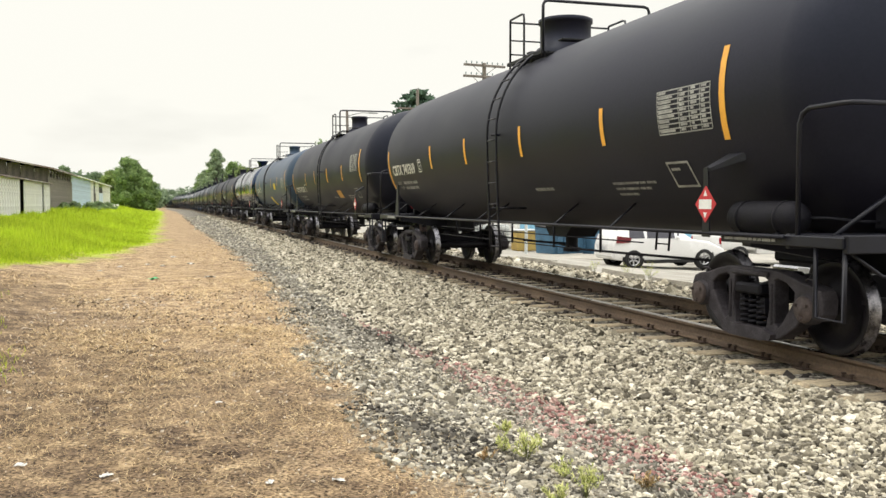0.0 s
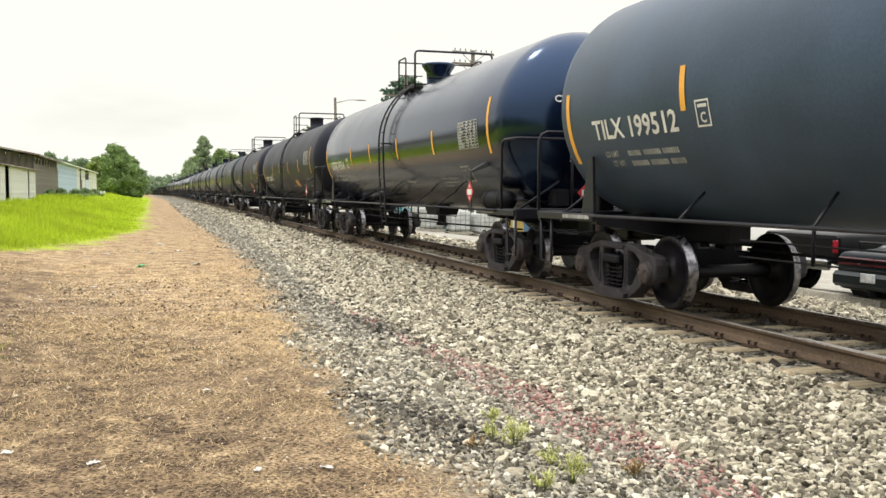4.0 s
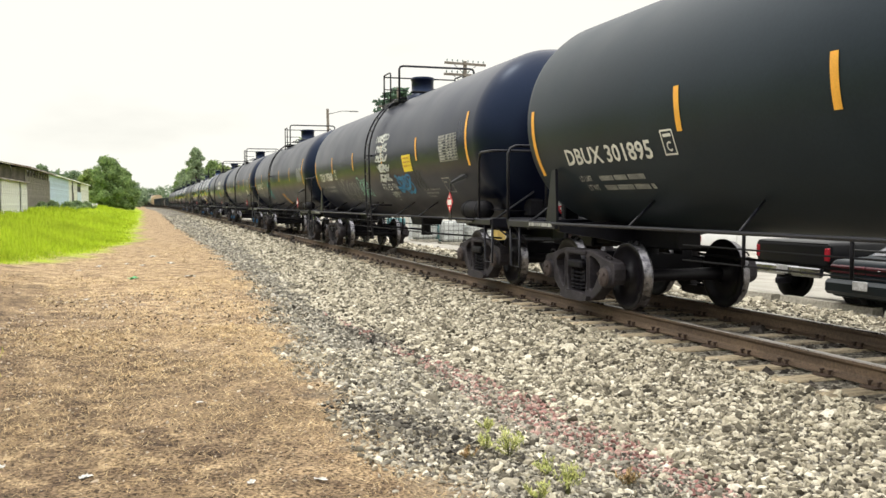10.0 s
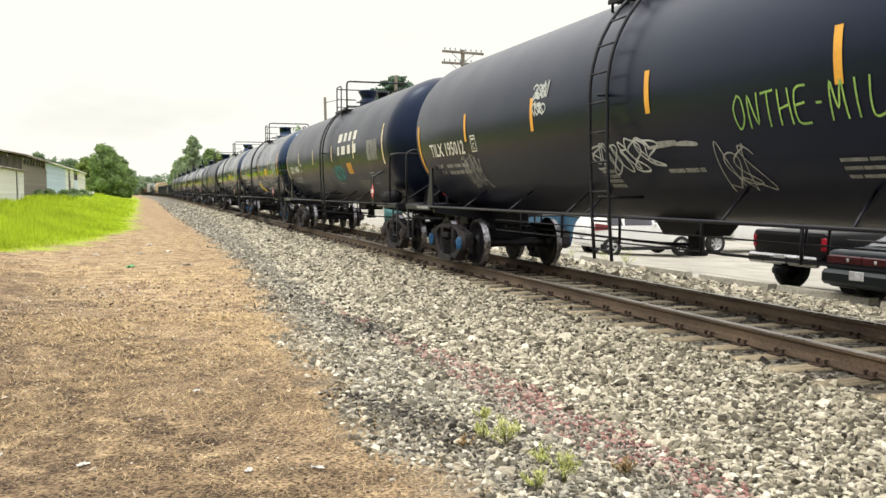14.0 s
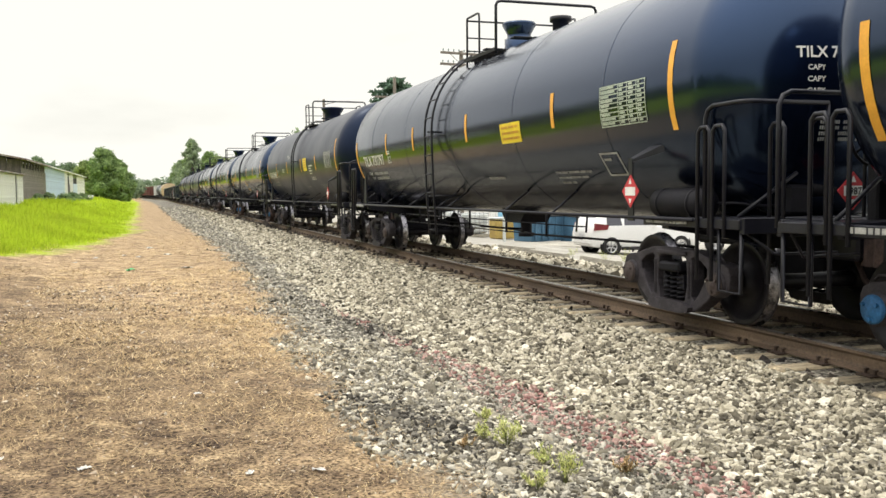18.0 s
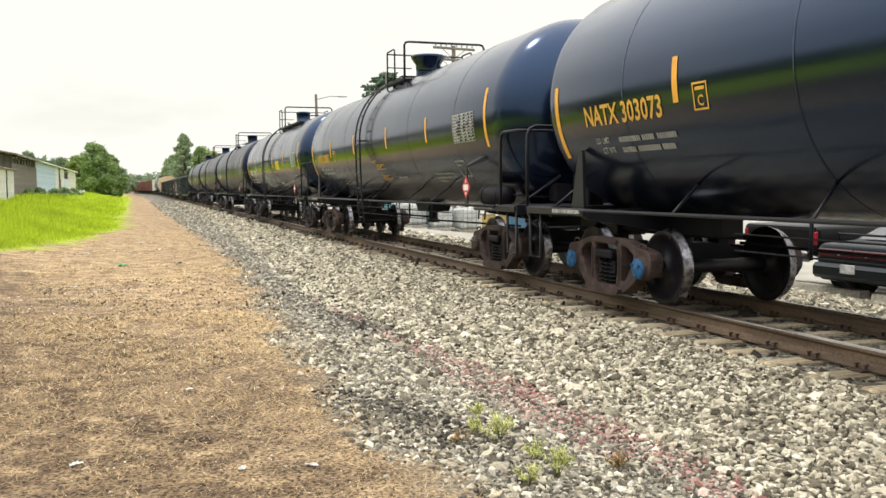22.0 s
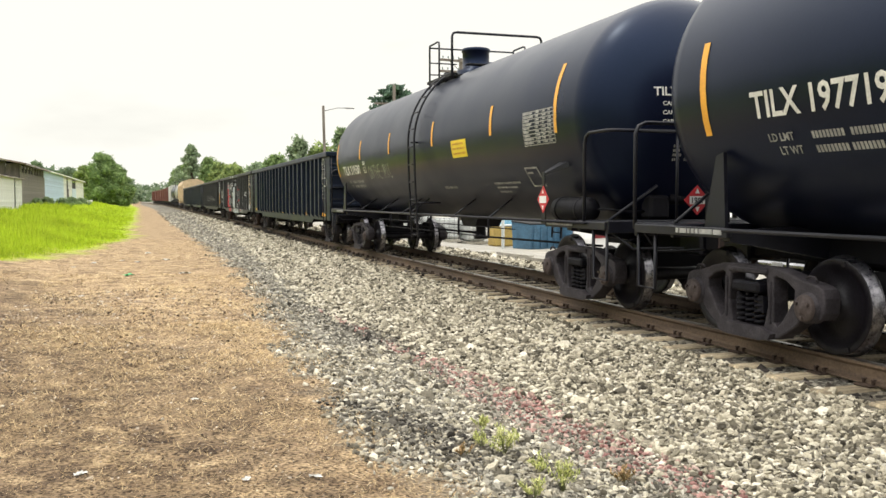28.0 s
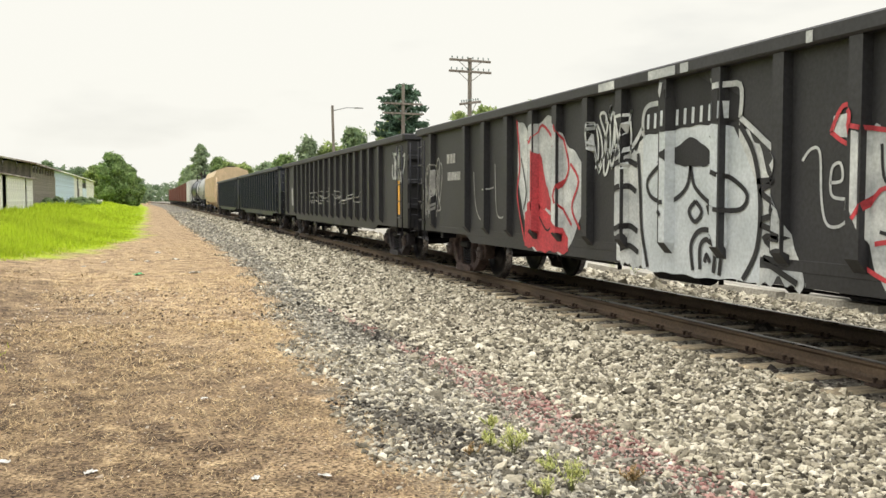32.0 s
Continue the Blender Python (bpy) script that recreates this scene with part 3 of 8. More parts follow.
def wheelset_shape():
    s = Shape()
    for sg in (-1, 1):
        # from the outer face inwards: hub, plate, rim, tread, flange
        prof = [(0.85, 0.0), (0.85, 0.115), (0.825, 0.13), (0.79, 0.15), (0.775, 0.24), (0.785, 0.36), (0.815, 0.385), (0.82, 0.44), (0.815, 0.455),
                (0.725, 0.459), (0.715, 0.482), (0.695, 0.482), (0.688, 0.46), (0.688, 0.39), (0.73, 0.36), (0.74, 0.2), (0.69, 0.13), (0.64, 0.12), (0.64, 0.09)]
        slots = [0, 0, 0, 0, 0, 0, 0, 0, 1, 1, 1, 0, 0, 0, 0, 0, 0, 0]
        s.lathe(prof, (0, 0, 0), (sg, 0, 0), 36, True, slots)
    s.lathe([(-1.02, 0.07), (-0.86, 0.08), (-0.64, 0.095), (0, 0.082), (0.64, 0.095), (0.86, 0.08), (1.02, 0.07)], (0, 0, 0), (1, 0, 0), 16)
    # balance marks on the rims
    for sg in (-1, 1):
        for a in (0.4, 2.9):
            s.box((sg * 0.826, math.cos(a) * 0.415, math.sin(a) * 0.415), (0.012, 0.05, 0.05), 0.004)
    return s


def pierced_plate(outline, holes, x0, x1, bevel):
    """A plate in the y-z plane with openings through it and rounded edges."""
    bm = bmesh.new()
    for loop in [outline] + holes:
        vs = [bm.verts.new((x0, y, z)) for y, z in loop]
        for a, b in zip(vs, vs[1:] + vs[:1]):
            bm.edges.new((a, b))
    bmesh.ops.triangle_fill(bm, use_beauty=True, edges=bm.edges[:])
    grown = bmesh.ops.extrude_face_region(bm, geom=bm.faces[:])
    bmesh.ops.translate(bm, vec=(x1 - x0, 0, 0), verts=[v for v in grown["geom"] if isinstance(v, bmesh.types.BMVert)])
    bmesh.ops.recalc_face_normals(bm, faces=bm.faces)
    bmesh.ops.dissolve_limit(bm, angle_limit=0.01, verts=bm.verts[:], edges=bm.edges[:])
    rim = [e for e in bm.edges if len(e.link_faces) == 2 and e.calc_face_angle(0) > 1.2 and abs(e.verts[0].co.x - e.verts[1].co.x) < 1e-5]
    bmesh.ops.bevel(bm, geom=rim, offset=bevel, segments=2, affect="EDGES", profile=0.5, clamp_overlap=True)
    bmesh.ops.triangulate(bm, faces=[f for f in bm.faces if len(f.verts) > 4])
    bm.verts.index_update()
    out = ([tuple(v.co) for v in bm.verts], [tuple(v.index for v in f.verts) for f in bm.faces])
    bm.free()
    return out


def side_frame_shape():
    """Cast side frame: arched top, rounded windows, spring opening, jaws over the axles. Outer face to -x."""
    s = Shape()
    half = [(0.40, 0.795), (0.60, 0.755), (0.80, 0.70), (0.98, 0.675), (1.06, 0.64), (1.095, 0.56), (1.085, 0.42), (1.04, 0.355), (1.0, 0.37),
            (0.985, 0.53), (0.80, 0.53), (0.785, 0.34), (0.73, 0.27), (0.58, 0.17), (0.44, 0.10), (0.30, 0.075)]
    outline = half + [(-y, z) for y, z in reversed(half)]
    spring = [(-0.25, 0.19), (0.25, 0.19), (0.31, 0.42), (0.275, 0.685), (0.22, 0.71), (-0.22, 0.71), (-0.275, 0.685), (-0.31, 0.42)]
    side = [(0.385, 0.69), (0.43, 0.71), (0.57, 0.675), (0.69, 0.60), (0.68, 0.51), (0.52, 0.29), (0.45, 0.225), (0.395, 0.26)]
    s.add(*pierced_plate(outline, [spring, side, [(-y, z) for y, z in side]], -0.10, 0.085, 0.022))
    # spring seat, ledge under the top member, cast lugs
    s.prism([(-0.40, 0.09), (-0.43, 0.15), (-0.28, 0.195), (0.28, 0.195), (0.43, 0.15), (0.40, 0.09), (0.26, 0.07), (-0.26, 0.07)], "x", -0.165, 0.14)
    s.box((-0.112, 0, 0.745), (0.035, 0.62, 0.05), 0.012)
    s.box((-0.12, 0.06, 0.60), (0.05, 0.10, 0.05), 0.012)
    for sg in (-1, 1):
        s.box((-0.105, sg * 0.347, 0.45), (0.03, 0.03, 0.42), 0.01)
        s.lathe([(0.0, 0.150), (0.10, 0.145), (0.12, 0.10), (0.13, 0.0)], (-0.02, sg * AXLE_GAP, WHEEL_R), (-1, 0, 0), 20)
        s.box((0.0, sg * AXLE_GAP, WHEEL_R + 0.12), (0.17, 0.26, 0.07), 0.02)
        s.tube([(-0.06, sg * 0.80, 0.72), (-0.06, sg * 0.84, 0.745), (-0.06, sg * 0.92, 0.74), (-0.06, sg * 0.96, 0.70)], 0.012, 5)
    return s


def springs_shape():
    s = Shape()
    for dy in (-0.13, 0.0, 0.13):
        pts = []
        for k in range(45):
            a = k / 44
            pts.append((-0.03 + 0.064 * math.cos(a * math.tau * 5.5), dy * 1.06 + 0.064 * math.sin(a * math.tau * 5.5), 0.205 + 0.30 * a))
        s.tube(pts, 0.0175, 5)
    s.box((-0.03, 0, 0.58), (0.24, 0.44, 0.11), 0.025)     # bolster end
    for dy in (-0.17, 0.17):
        s.prism([(dy - 0.05, 0.33), (dy + 0.05, 0.33), (dy + 0.04, 0.5), (dy - 0.04, 0.5)], "x", -0.08, 0.05)
    return s


def bolster_shape():
    s = Shape()
    s.prism([(-0.95, 0.50), (-0.95, 0.60), (-0.4, 0.70), (0.4, 0.70), (0.95, 0.60), (0.95, 0.50), (0.4, 0.38), (-0.4, 0.38)], "y", -0.2, 0.2)
    s.cyl((0, 0, 0.70), (0, 0, 0.80), 0.19, 20)
    for sg in (-1, 1):
        s.box((sg * 0.63, 0, 0.69), (0.2, 0.22, 0.12), 0.02)
        # brake beam with shoes
        s.tube([(-0.85, sg * 0.36, 0.40), (0, sg * 0.42, 0.38), (0.85, sg * 0.36, 0.40)], 0.035, 6)
        for sx in (-0.74, 0.74):
            s.box((sx, sg * 0.43, 0.44), (0.09, 0.06, 0.26), 0.02)
    s.tube([(-0.2, -0.4, 0.45), (-0.2, 0.4, 0.5)], 0.025, 6)
    return s


def cap_shape():
    s = Shape()
    s.lathe([(0.0, 0.125), (0.03, 0.125), (0.04, 0.10), (0.045, 0.06), (0.06, 0.05), (0.062, 0.0)], (0, 0, 0), (-1, 0, 0), 18)
    for k in range(3):
        a = k * math.tau / 3 + 0.5
        s.cyl((-0.035, math.cos(a) * 0.085, math.sin(a) * 0.085), (-0.065, math.cos(a) * 0.085, math.sin(a) * 0.085), 0.018, 6)
    return s


WHEELSETS = []


def truck(car, y, finish, caps, sign=1):
    """Two-axle freight truck under a car."""
    base = part("truck", once("truck", bolster_shape), STEEL_DARK, car, "two-axle cast steel freight truck", (0, y, 0))
    for sg in (-1, 1):
        turn = pose(sg * 1.02, 0, 0, 0, 0, 0 if sg < 0 else 180)
        part("side_frame", once("side_frame", side_frame_shape), finish, base, at=turn)
        part("spring_nest", once("spring_nest", springs_shape), STEEL_DARK, base, at=turn)
        for dy in (-AXLE_GAP, AXLE_GAP):
            part("bearing_cap", once("bearing_cap", cap_shape), caps, base, at=pose(sg * 1.155, dy, WHEEL_R, 0, 0, 0 if sg < 0 else 180))
    for dy in (-AXLE_GAP, AXLE_GAP):
        w = part("wheelset", once("wheelset", wheelset_shape), [WHEEL, TREAD], base, "steel wheels on an axle with bright treads", (0, dy, WHEEL_R))
        WHEELSETS.append((w, dy))
    return base


def coupler_shape():
    """Knuckle coupler reaching out along +y."""
    s = Shape()
    s.box((0, 0.25, 0.84), (0.13, 0.55, 0.16), 0.02)
    s.prism([(-0.15, 0.5), (0.16, 0.5), (0.20, 0.62), (0.16, 0.78), (0.02, 0.80), (0.0, 0.70), (-0.06, 0.66), (-0.17, 0.74), (-0.21, 0.66)], "z", 0.70, 0.98)
    s.tube([(0.02, 0.3, 0.74), (0.06, 0.45, 0.55), (0.10, 0.70, 0.42), (0.10, 0.9, 0.45)], 0.03, 6)
    return s


# ================= tank cars =================
TANK_R, TANK_Z, TANK_HALF = 1.55, 2.63, 7.75     # radius, axis height, half of the straight shell


def on_tank(y, z, off=0.006, side=-1):
    """The point of the shell at that height on one flank."""
    q = max(-1.0, min(1.0, (z - TANK_Z) / TANK_R))
    a = math.asin(q)
    r = TANK_R + off
    yy = abs(y) - TANK_HALF
    if yy > 0:
        r = TANK_R * math.sqrt(max(0.05, 1 - (yy / 0.80) ** 2)) + off
    return (side * r * math.cos(a), y, TANK_Z + (TANK_R + off) * math.sin(a) if yy <= 0 else TANK_Z + r * math.sin(a))


def tank_shape(cut=0.0):
    s = Shape()
    prof = []
    for k in range(11):
        a = k / 10 * math.pi / 2
        prof.append((cut - TANK_HALF - 0.80 * math.cos(a), TANK_R * math.sin(a)))
    for y in np.linspace(cut - TANK_HALF, TANK_HALF, 9)[1:]:
        prof.append((float(y), TANK_R))
    for k in range(1, 11):
        a = k / 10 * math.pi / 2
        prof.append((TANK_HALF + 0.80 * math.sin(a), TANK_R * math.cos(a)))
    return s.lathe(prof, (0, 0, TANK_Z), (0, 1, 0), 72)


def band_shape(y):
    s = Shape()
    return s.lathe([(y - 0.012, TANK_R), (y - 0.012, TANK_R + 0.0025), (y + 0.012, TANK_R + 0.0025), (y + 0.012, TANK_R)], (0, 0, TANK_Z), (0, 1, 0), 72)


def dome_shape(kind):
    """Valve housing on top of the shell."""
    s = Shape()
    top = TANK_Z + TANK_R
    at = (0, 0.33, top)
    if kind == "drum":
        s.lathe([(-0.10, 0.42), (0.07, 0.42), (0.08, 0.29), (0.46, 0.29), (0.47, 0.31), (0.53, 0.31), (0.55, 0.28), (0.56, 0.0)], at, (0, 0, 1), 28)
    elif kind == "wide":
        s.lathe([(-0.10, 0.52), (0.08, 0.52), (0.09, 0.46), (0.52, 0.46), (0.53, 0.49), (0.60, 0.49), (0.62, 0.45), (0.64, 0.0)], at, (0, 0, 1), 28)
    elif kind == "flare":
        s.lathe([(-0.10, 0.30), (0.12, 0.30), (0.30, 0.31), (0.46, 0.42), (0.51, 0.43), (0.53, 0.40), (0.52, 0.2), (0.52, 0.0)], at, (0, 0, 1), 28)
    else:
        s.lathe([(-0.10, 0.28), (0.20, 0.28), (0.22, 0.23), (0.30, 0.23), (0.48, 0.33), (0.52, 0.31), (0.54, 0.0)], at, (0, 0, 1), 24)
    # bolted nozzle with its flange beside the housing
    s.cyl((0.25, 0.20, top + 0.16), (0.62, 0.05, top + 0.13), 0.10, 12)
    s.cyl((0.58, 0.06, top + 0.13), (0.66, 0.03, top + 0.125), 0.15, 14)
    return s


def vent_shape(kind):
    """Smaller vent beside the housing."""
    top = TANK_Z + TANK_R
    if kind == "vents":
        return Shape().lathe([(-0.05, 0.14), (0.22, 0.14), (0.22, 0.19), (0.30, 0.19), (0.30, 0.0)], (0, -1.5, top), (0, 0, 1), 14)
    return Shape().lathe([(-0.1, 0.10), (0.16, 0.10), (0.17, 0.0)], (0.2, 0.15, top), (0, 0, 1), 12)


def platform_shape(long):
    """Grated stands on both sides of the housing, joined across the shell."""
    s = Shape()
    z = TANK_Z + TANK_R - 0.21
    y0, y1 = (-0.98, 0.60) if not long else (-4.6, 0.60)
    for sx in (-1, 1):
        for k in range(6):
            s.box((sx * (0.70 + 0.06 * k), (y0 + y1) / 2, z), (0.025, y1 - y0, 0.035))
        for y in np.arange(y0 + 0.05, y1, 0.2):
            s.box((sx * 0.85, float(y), z - 0.012), (0.33, 0.02, 0.02))
        s.box((sx * 1.02, (y0 + y1) / 2, z), (0.02, y1 - y0, 0.06))
        for y in np.arange(y0 + 0.15, y1, 0.62):
            s.box((sx * 0.86, float(y), z - 0.05), (0.05, 0.05, 0.12))
    for y in (y0 + 0.1, y1 - 0.1):
        s.box((0, y, TANK_Z + TANK_R + 0.02), (1.3, 0.2, 0.03), 0.005)
    return s


def guard_rail_shape(kind):
    """Bent pipe rails across the shell: a tall hoop on one end, a low loop round the other."""
    s = Shape()
    top = TANK_Z + TANK_R
    foot = top - 0.28
    w, h = 0.98, 0.64
    y = -0.93
    s.tube([(-w, y, foot), (-w, y, top + h - 0.08), (-w + 0.03, y, top + h - 0.02), (-w + 0.10, y, top + h), (w - 0.10, y, top + h), (w - 0.03, y, top + h - 0.02), (w, y, top + h - 0.08), (w, y, foot)], 0.026, 6)
    y, near, h = 0.56, -0.10, 0.59
    for sx in (-1, 1):
        x = sx * w
        s.tube([(x, y, foot - 0.06), (x, y, top + h - 0.02), (x, y - 0.02, top + h), (x, near + 0.10, top + h), (x, near + 0.02, top + h - 0.02), (x, near, top + h - 0.10), (x, near, foot)], 0.020, 6)
    s.tube([(-w, y, top + h - 0.04), (w, y, top + h - 0.04)], 0.018, 5)
    for z in ((0.23, -0.02) if kind != "hoops" else (0.23,)):
        s.tube([(-w, y, top + z), (-0.36, y, top + z)], 0.014, 5)
    return s


def ladder_shape(side):
    """Side ladder: follows the shell up to the walkway and hangs below the side pipe."""
    s = Shape()
    path = []
    for z in np.linspace(TANK_Z, TANK_Z + TANK_R * 0.86, 9):
        x, _, zz = on_tank(0, float(z), 0.14, side)
        path.append((x, zz))
    path = [(side * 1.60, 0.62), (side * 1.64, 1.15), (side * 1.68, TANK_Z - 0.6)] + path + [(side * 1.00, TANK_Z + TANK_R - 0.20)]
    for dy in (-0.22, 0.22):
        s.tube([(x, dy - 0.75, z) for x, z in path], 0.022, 6)
    # rungs at an even step along the rails
    total = 0.0
    nxt = 0.12
    for (x0, z0), (x1, z1) in zip(path, path[1:]):
        seg = math.hypot(x1 - x0, z1 - z0)
        while nxt < total + seg:
            f = (nxt - total) / seg
            x, z = x0 + f * (x1 - x0), z0 + f * (z1 - z0)
            s.tube([(x, -0.97, z), (x, -0.53, z)], 0.014, 5)
            nxt += 0.36
        total += seg
    for z in (1.5, TANK_Z, TANK_Z + 1.1):
        x, _, zz = on_tank(0, z, 0.15, side)
        x = side * 1.67 if z < TANK_Z else x
        xi = on_tank(0, z, -0.02, side)[0]
        s.tube([(x, -0.75, zz), (xi, -0.75, zz)], 0.02, 5)
    return s


def side_pipe_shape(side):
    """Running rail along the flank with an offset lower brake pipe."""
    s = Shape()
    s.tube([(side * 1.58, -7.9, 1.16), (side * 1.58, 6.9, 1.16)], 0.021, 8)
    return s


def brace_shape(side, y, lean):
    s = Shape()
    x, _, z = on_tank(0, 1.46, -0.02, side)
    s.tube([(side * 1.58, y, 1.16), (x, y + 0.6 * lean, z)], 0.016, 6)
    return s


def brake_gear_shape():
    """Rods and levers under the shell, the lower rail on hangers and the valve box."""
    s = Shape()
    for z in (0.80, 0.97):
        s.tube([(-1.15, -4.6, z), (-1.15, 4.3, z)], 0.010, 5)
    for y in (-3.4, -1.8, 0.0, 1.7, 3.2):
        s.tube([(-1.15, y, 0.78), (-1.15, y, 1.16)], 0.02, 5)
    s.tube([(-0.3, -6.0, 0.75), (-0.3, -1.0, 0.70), (0.2, 1.0, 0.7), (0.2, 6.0, 0.75)], 0.02, 5)
    return s


def outlet_shape():
    """Bottom outlet valve with its skid."""
    s = Shape()
    s.prism([(-0.65, 1.14), (0.65, 1.14), (0.35, 0.88), (-0.35, 0.88)], "x", -0.28, 0.28)
    s.cyl((0, 0, 0.9), (0, 0, 0.66), 0.11, 14)
    s.cyl((0, 0, 0.68), (0, 0, 0.61), 0.15, 14)
    s.tube([(0, 0, 0.75), (-0.5, 0.1, 0.78), (-0.9, 0.1, 0.82)], 0.02, 5)
    return s


def stub_sill_shape(sg):
    return Shape().box((0, sg * 7.45, 0.98), (0.36, 3.1, 0.36), 0.03)


def bolster_wing_shape(sg, sx):
    """Body bolster arm from the stub sill up to the shell."""
    return Shape().prism([(sx * 0.18, 0.84), (sx * 1.40, 1.04), (sx * 1.40, 1.14), (sx * 0.18, 1.2)], "y", sg * 7.1 - 0.07, sg * 7.1 + 0.07)


def gusset_shape(sg, sx):
    """Tall narrow gusset between the side sill and the shell."""
    return Shape().prism([(sg * 7.05, 1.12), (sg * 7.42, 1.12), (sg * 7.22, 1.90), (sg * 7.10, 1.93)], "x", sx * 1.42 - 0.02, sx * 1.42 + 0.02)


def placard_bracket_shape(sx):
    """Flat upright strip that holds the placard, bent in to the shell at its top."""
    s = Shape()
    s.prism([(-6.60, 1.12), (-6.74, 1.12), (-6.72, 1.45), (-6.70, 1.84), (-6.62, 1.84), (-6.63, 1.45)], "x", sx * 1.588 - 0.008, sx * 1.588 + 0.008)
    x = on_tank(0, 1.99, -0.02, sx)[0]
    a, b = sx * 1.59, x
    s.add([(a, -6.61, 1.83), (a, -6.72, 1.83), (b, -7.06, 1.99), (b, -6.80, 1.99), (a, -6.61, 1.80), (a, -6.72, 1.80), (b, -7.06, 1.90), (b, -6.80, 1.90)],
          [(0, 1, 2, 3), (4, 7, 6, 5), (0, 4, 5, 1), (1, 5, 6, 2), (2, 6, 7, 3), (3, 7, 4, 0)])
    return s


def sill_strip_shape(sg):
    """Short pale marks along the edge of the side sill."""
    s = Shape()
    y = sg * 6.95
    for w in (0.14, 0.22, 0.05, 0.05, 0.05, 0.12, 0.05):
        s.box((-1.556, y + sg * w / 2, 1.135), (0.006, w, 0.05))
        y += sg * (w + 0.02)
    return s


def end_platform_shape(sg):
    """Crossover platform with its end sill and steps."""
    s = Shape()
    s.box((0, sg * 8.25, 1.17), (3.0, 0.75, 0.04), 0.006)
    s.box((0, sg * 8.63, 1.12), (3.05, 0.07, 0.16), 0.01)
    s.box((0, sg * 7.88, 1.12), (3.05, 0.06, 0.14), 0.01)
    s.box((0, sg * 8.5, 0.92), (0.5, 0.5, 0.35), 0.03)
    for sx in (-1, 1):
        # sill step and side sill
        s.box((sx * 1.52, sg * 7.75, 1.13), (0.06, 1.75, 0.10), 0.01)
        s.tube([(sx * 1.50, sg * 8.60, 1.1), (sx * 1.50, sg * 8.60, 0.46), (sx * 1.50, sg * 8.24, 0.46), (sx * 1.50, sg * 8.24, 1.1)], 0.022, 5)
        s.tube([(sx * 1.46, sg * 8.55, 1.08), (sx * 1.2, sg * 8.7, 0.85), (sx * 0.5, sg * 8.75, 0.85)], 0.016, 5)
    return s


def hand_rail_shape(sg, side):
    """Bent pipe across the end of the car."""
    s = Shape()
    x0, x1 = side * 1.52, side * 0.55
    y = sg * 8.55
    if sg < 0:
        s.tube([(x0, -8.02, 1.12), (x0, -8.02, 2.18), (x0, -8.06, 2.27), (x0, -8.15, 2.31), (x0, -8.54, 2.31), (x0 - side * 0.03, -8.62, 2.31), (x0 - side * 0.11, -8.65, 2.31), (x1, -8.65, 2.31)], 0.024, 7)
        s.tube([(x1, -8.65, 2.31), (x1, -8.65, 1.12)], 0.02, 6)
    else:
        y = 8.66
        s.tube([(x0, y, 1.12), (x0, y, 2.22), (x0 - side * 0.04, y, 2.31), (x0 - side * 0.13, y, 2.35), (x1, y, 2.35)], 0.024, 7)
        s.tube([(x1, y, 2.35), (x1, y, 1.12)], 0.02, 6)
    return s


def strut_shape(sg, side):
    s = Shape()
    s.tube([(side * 1.30, sg * 8.22, 1.17), (side * 0.62, sg * 8.30, 1.64)], 0.022, 6)
    return s


def reservoir_shape(sg):
    """Air reservoir drum lying on the side sill over the truck, strapped down."""
    s = Shape()
    prof = [(-0.54, 0.0), (-0.53, 0.07), (-0.49, 0.13), (-0.43, 0.165), (0.43, 0.165), (0.49, 0.13), (0.53, 0.07), (0.54, 0.0)]
    s.lathe(prof, (-1.27, sg * 7.25, 1.325), (0, 1, 0), 24)
    for dy in (-0.3, 0.3):
        s.box((-1.27, sg * 7.25 + dy, 1.15), (0.26, 0.06, 0.08), 0.01)
        s.lathe([(-0.02, 0.165), (-0.02, 0.172), (0.02, 0.172), (0.02, 0.165)], (-1.27, sg * 7.25 + dy, 1.325), (0, 1, 0), 24)
    # valve and branch pipes beside it
    s.box((-0.55, sg * 8.15, 1.36), (0.30, 0.26, 0.32), 0.04)
    s.cyl((-0.40, sg * 8.2, 1.48), (-0.1, sg * 8.2, 1.48), 0.09, 10)
    s.tube([(-1.20, sg * 7.80, 1.33), (-1.15, sg * 7.98, 1.33), (-0.9, sg * 8.1, 1.30), (-0.6, sg * 8.12, 1.30)], 0.016, 5)
    return s


def hand_brake_shape(sg):
    """Brake wheel on its stand."""
    s = Shape()
    y = sg * 8.55
    s.box((-0.55, y - sg * 0.12, 1.55), (0.26, 0.14, 0.75), 0.02)
    pts = [(-0.55 + 0.27 * math.cos(k * math.tau / 24), y, 1.95 + 0.27 * math.sin(k * math.tau / 24)) for k in range(25)]
    s.tube(pts, 0.016, 5)
    for k in range(5):
        a = k * math.tau / 5
        s.tube([(-0.55, y, 1.95), (-0.55 + 0.27 * math.cos(a), y, 1.95 + 0.27 * math.sin(a))], 0.012, 4)
    return s


def tall_posts_shape(sg):
    """Upright twin grab bars beside the platform steps."""
    s = Shape()
    for x, y in ((-1.56, sg * 8.2), (-1.56, sg * 7.95), (-1.2, sg * 8.62)):
        s.tube([(x, y, 0.55), (x, y, 2.05), (x, y - 0.05, 2.1), (x, y - 0.16, 2.1), (x, y - 0.2, 2.05), (x, y - 0.2, 1.0)], 0.022, 6)
    return s


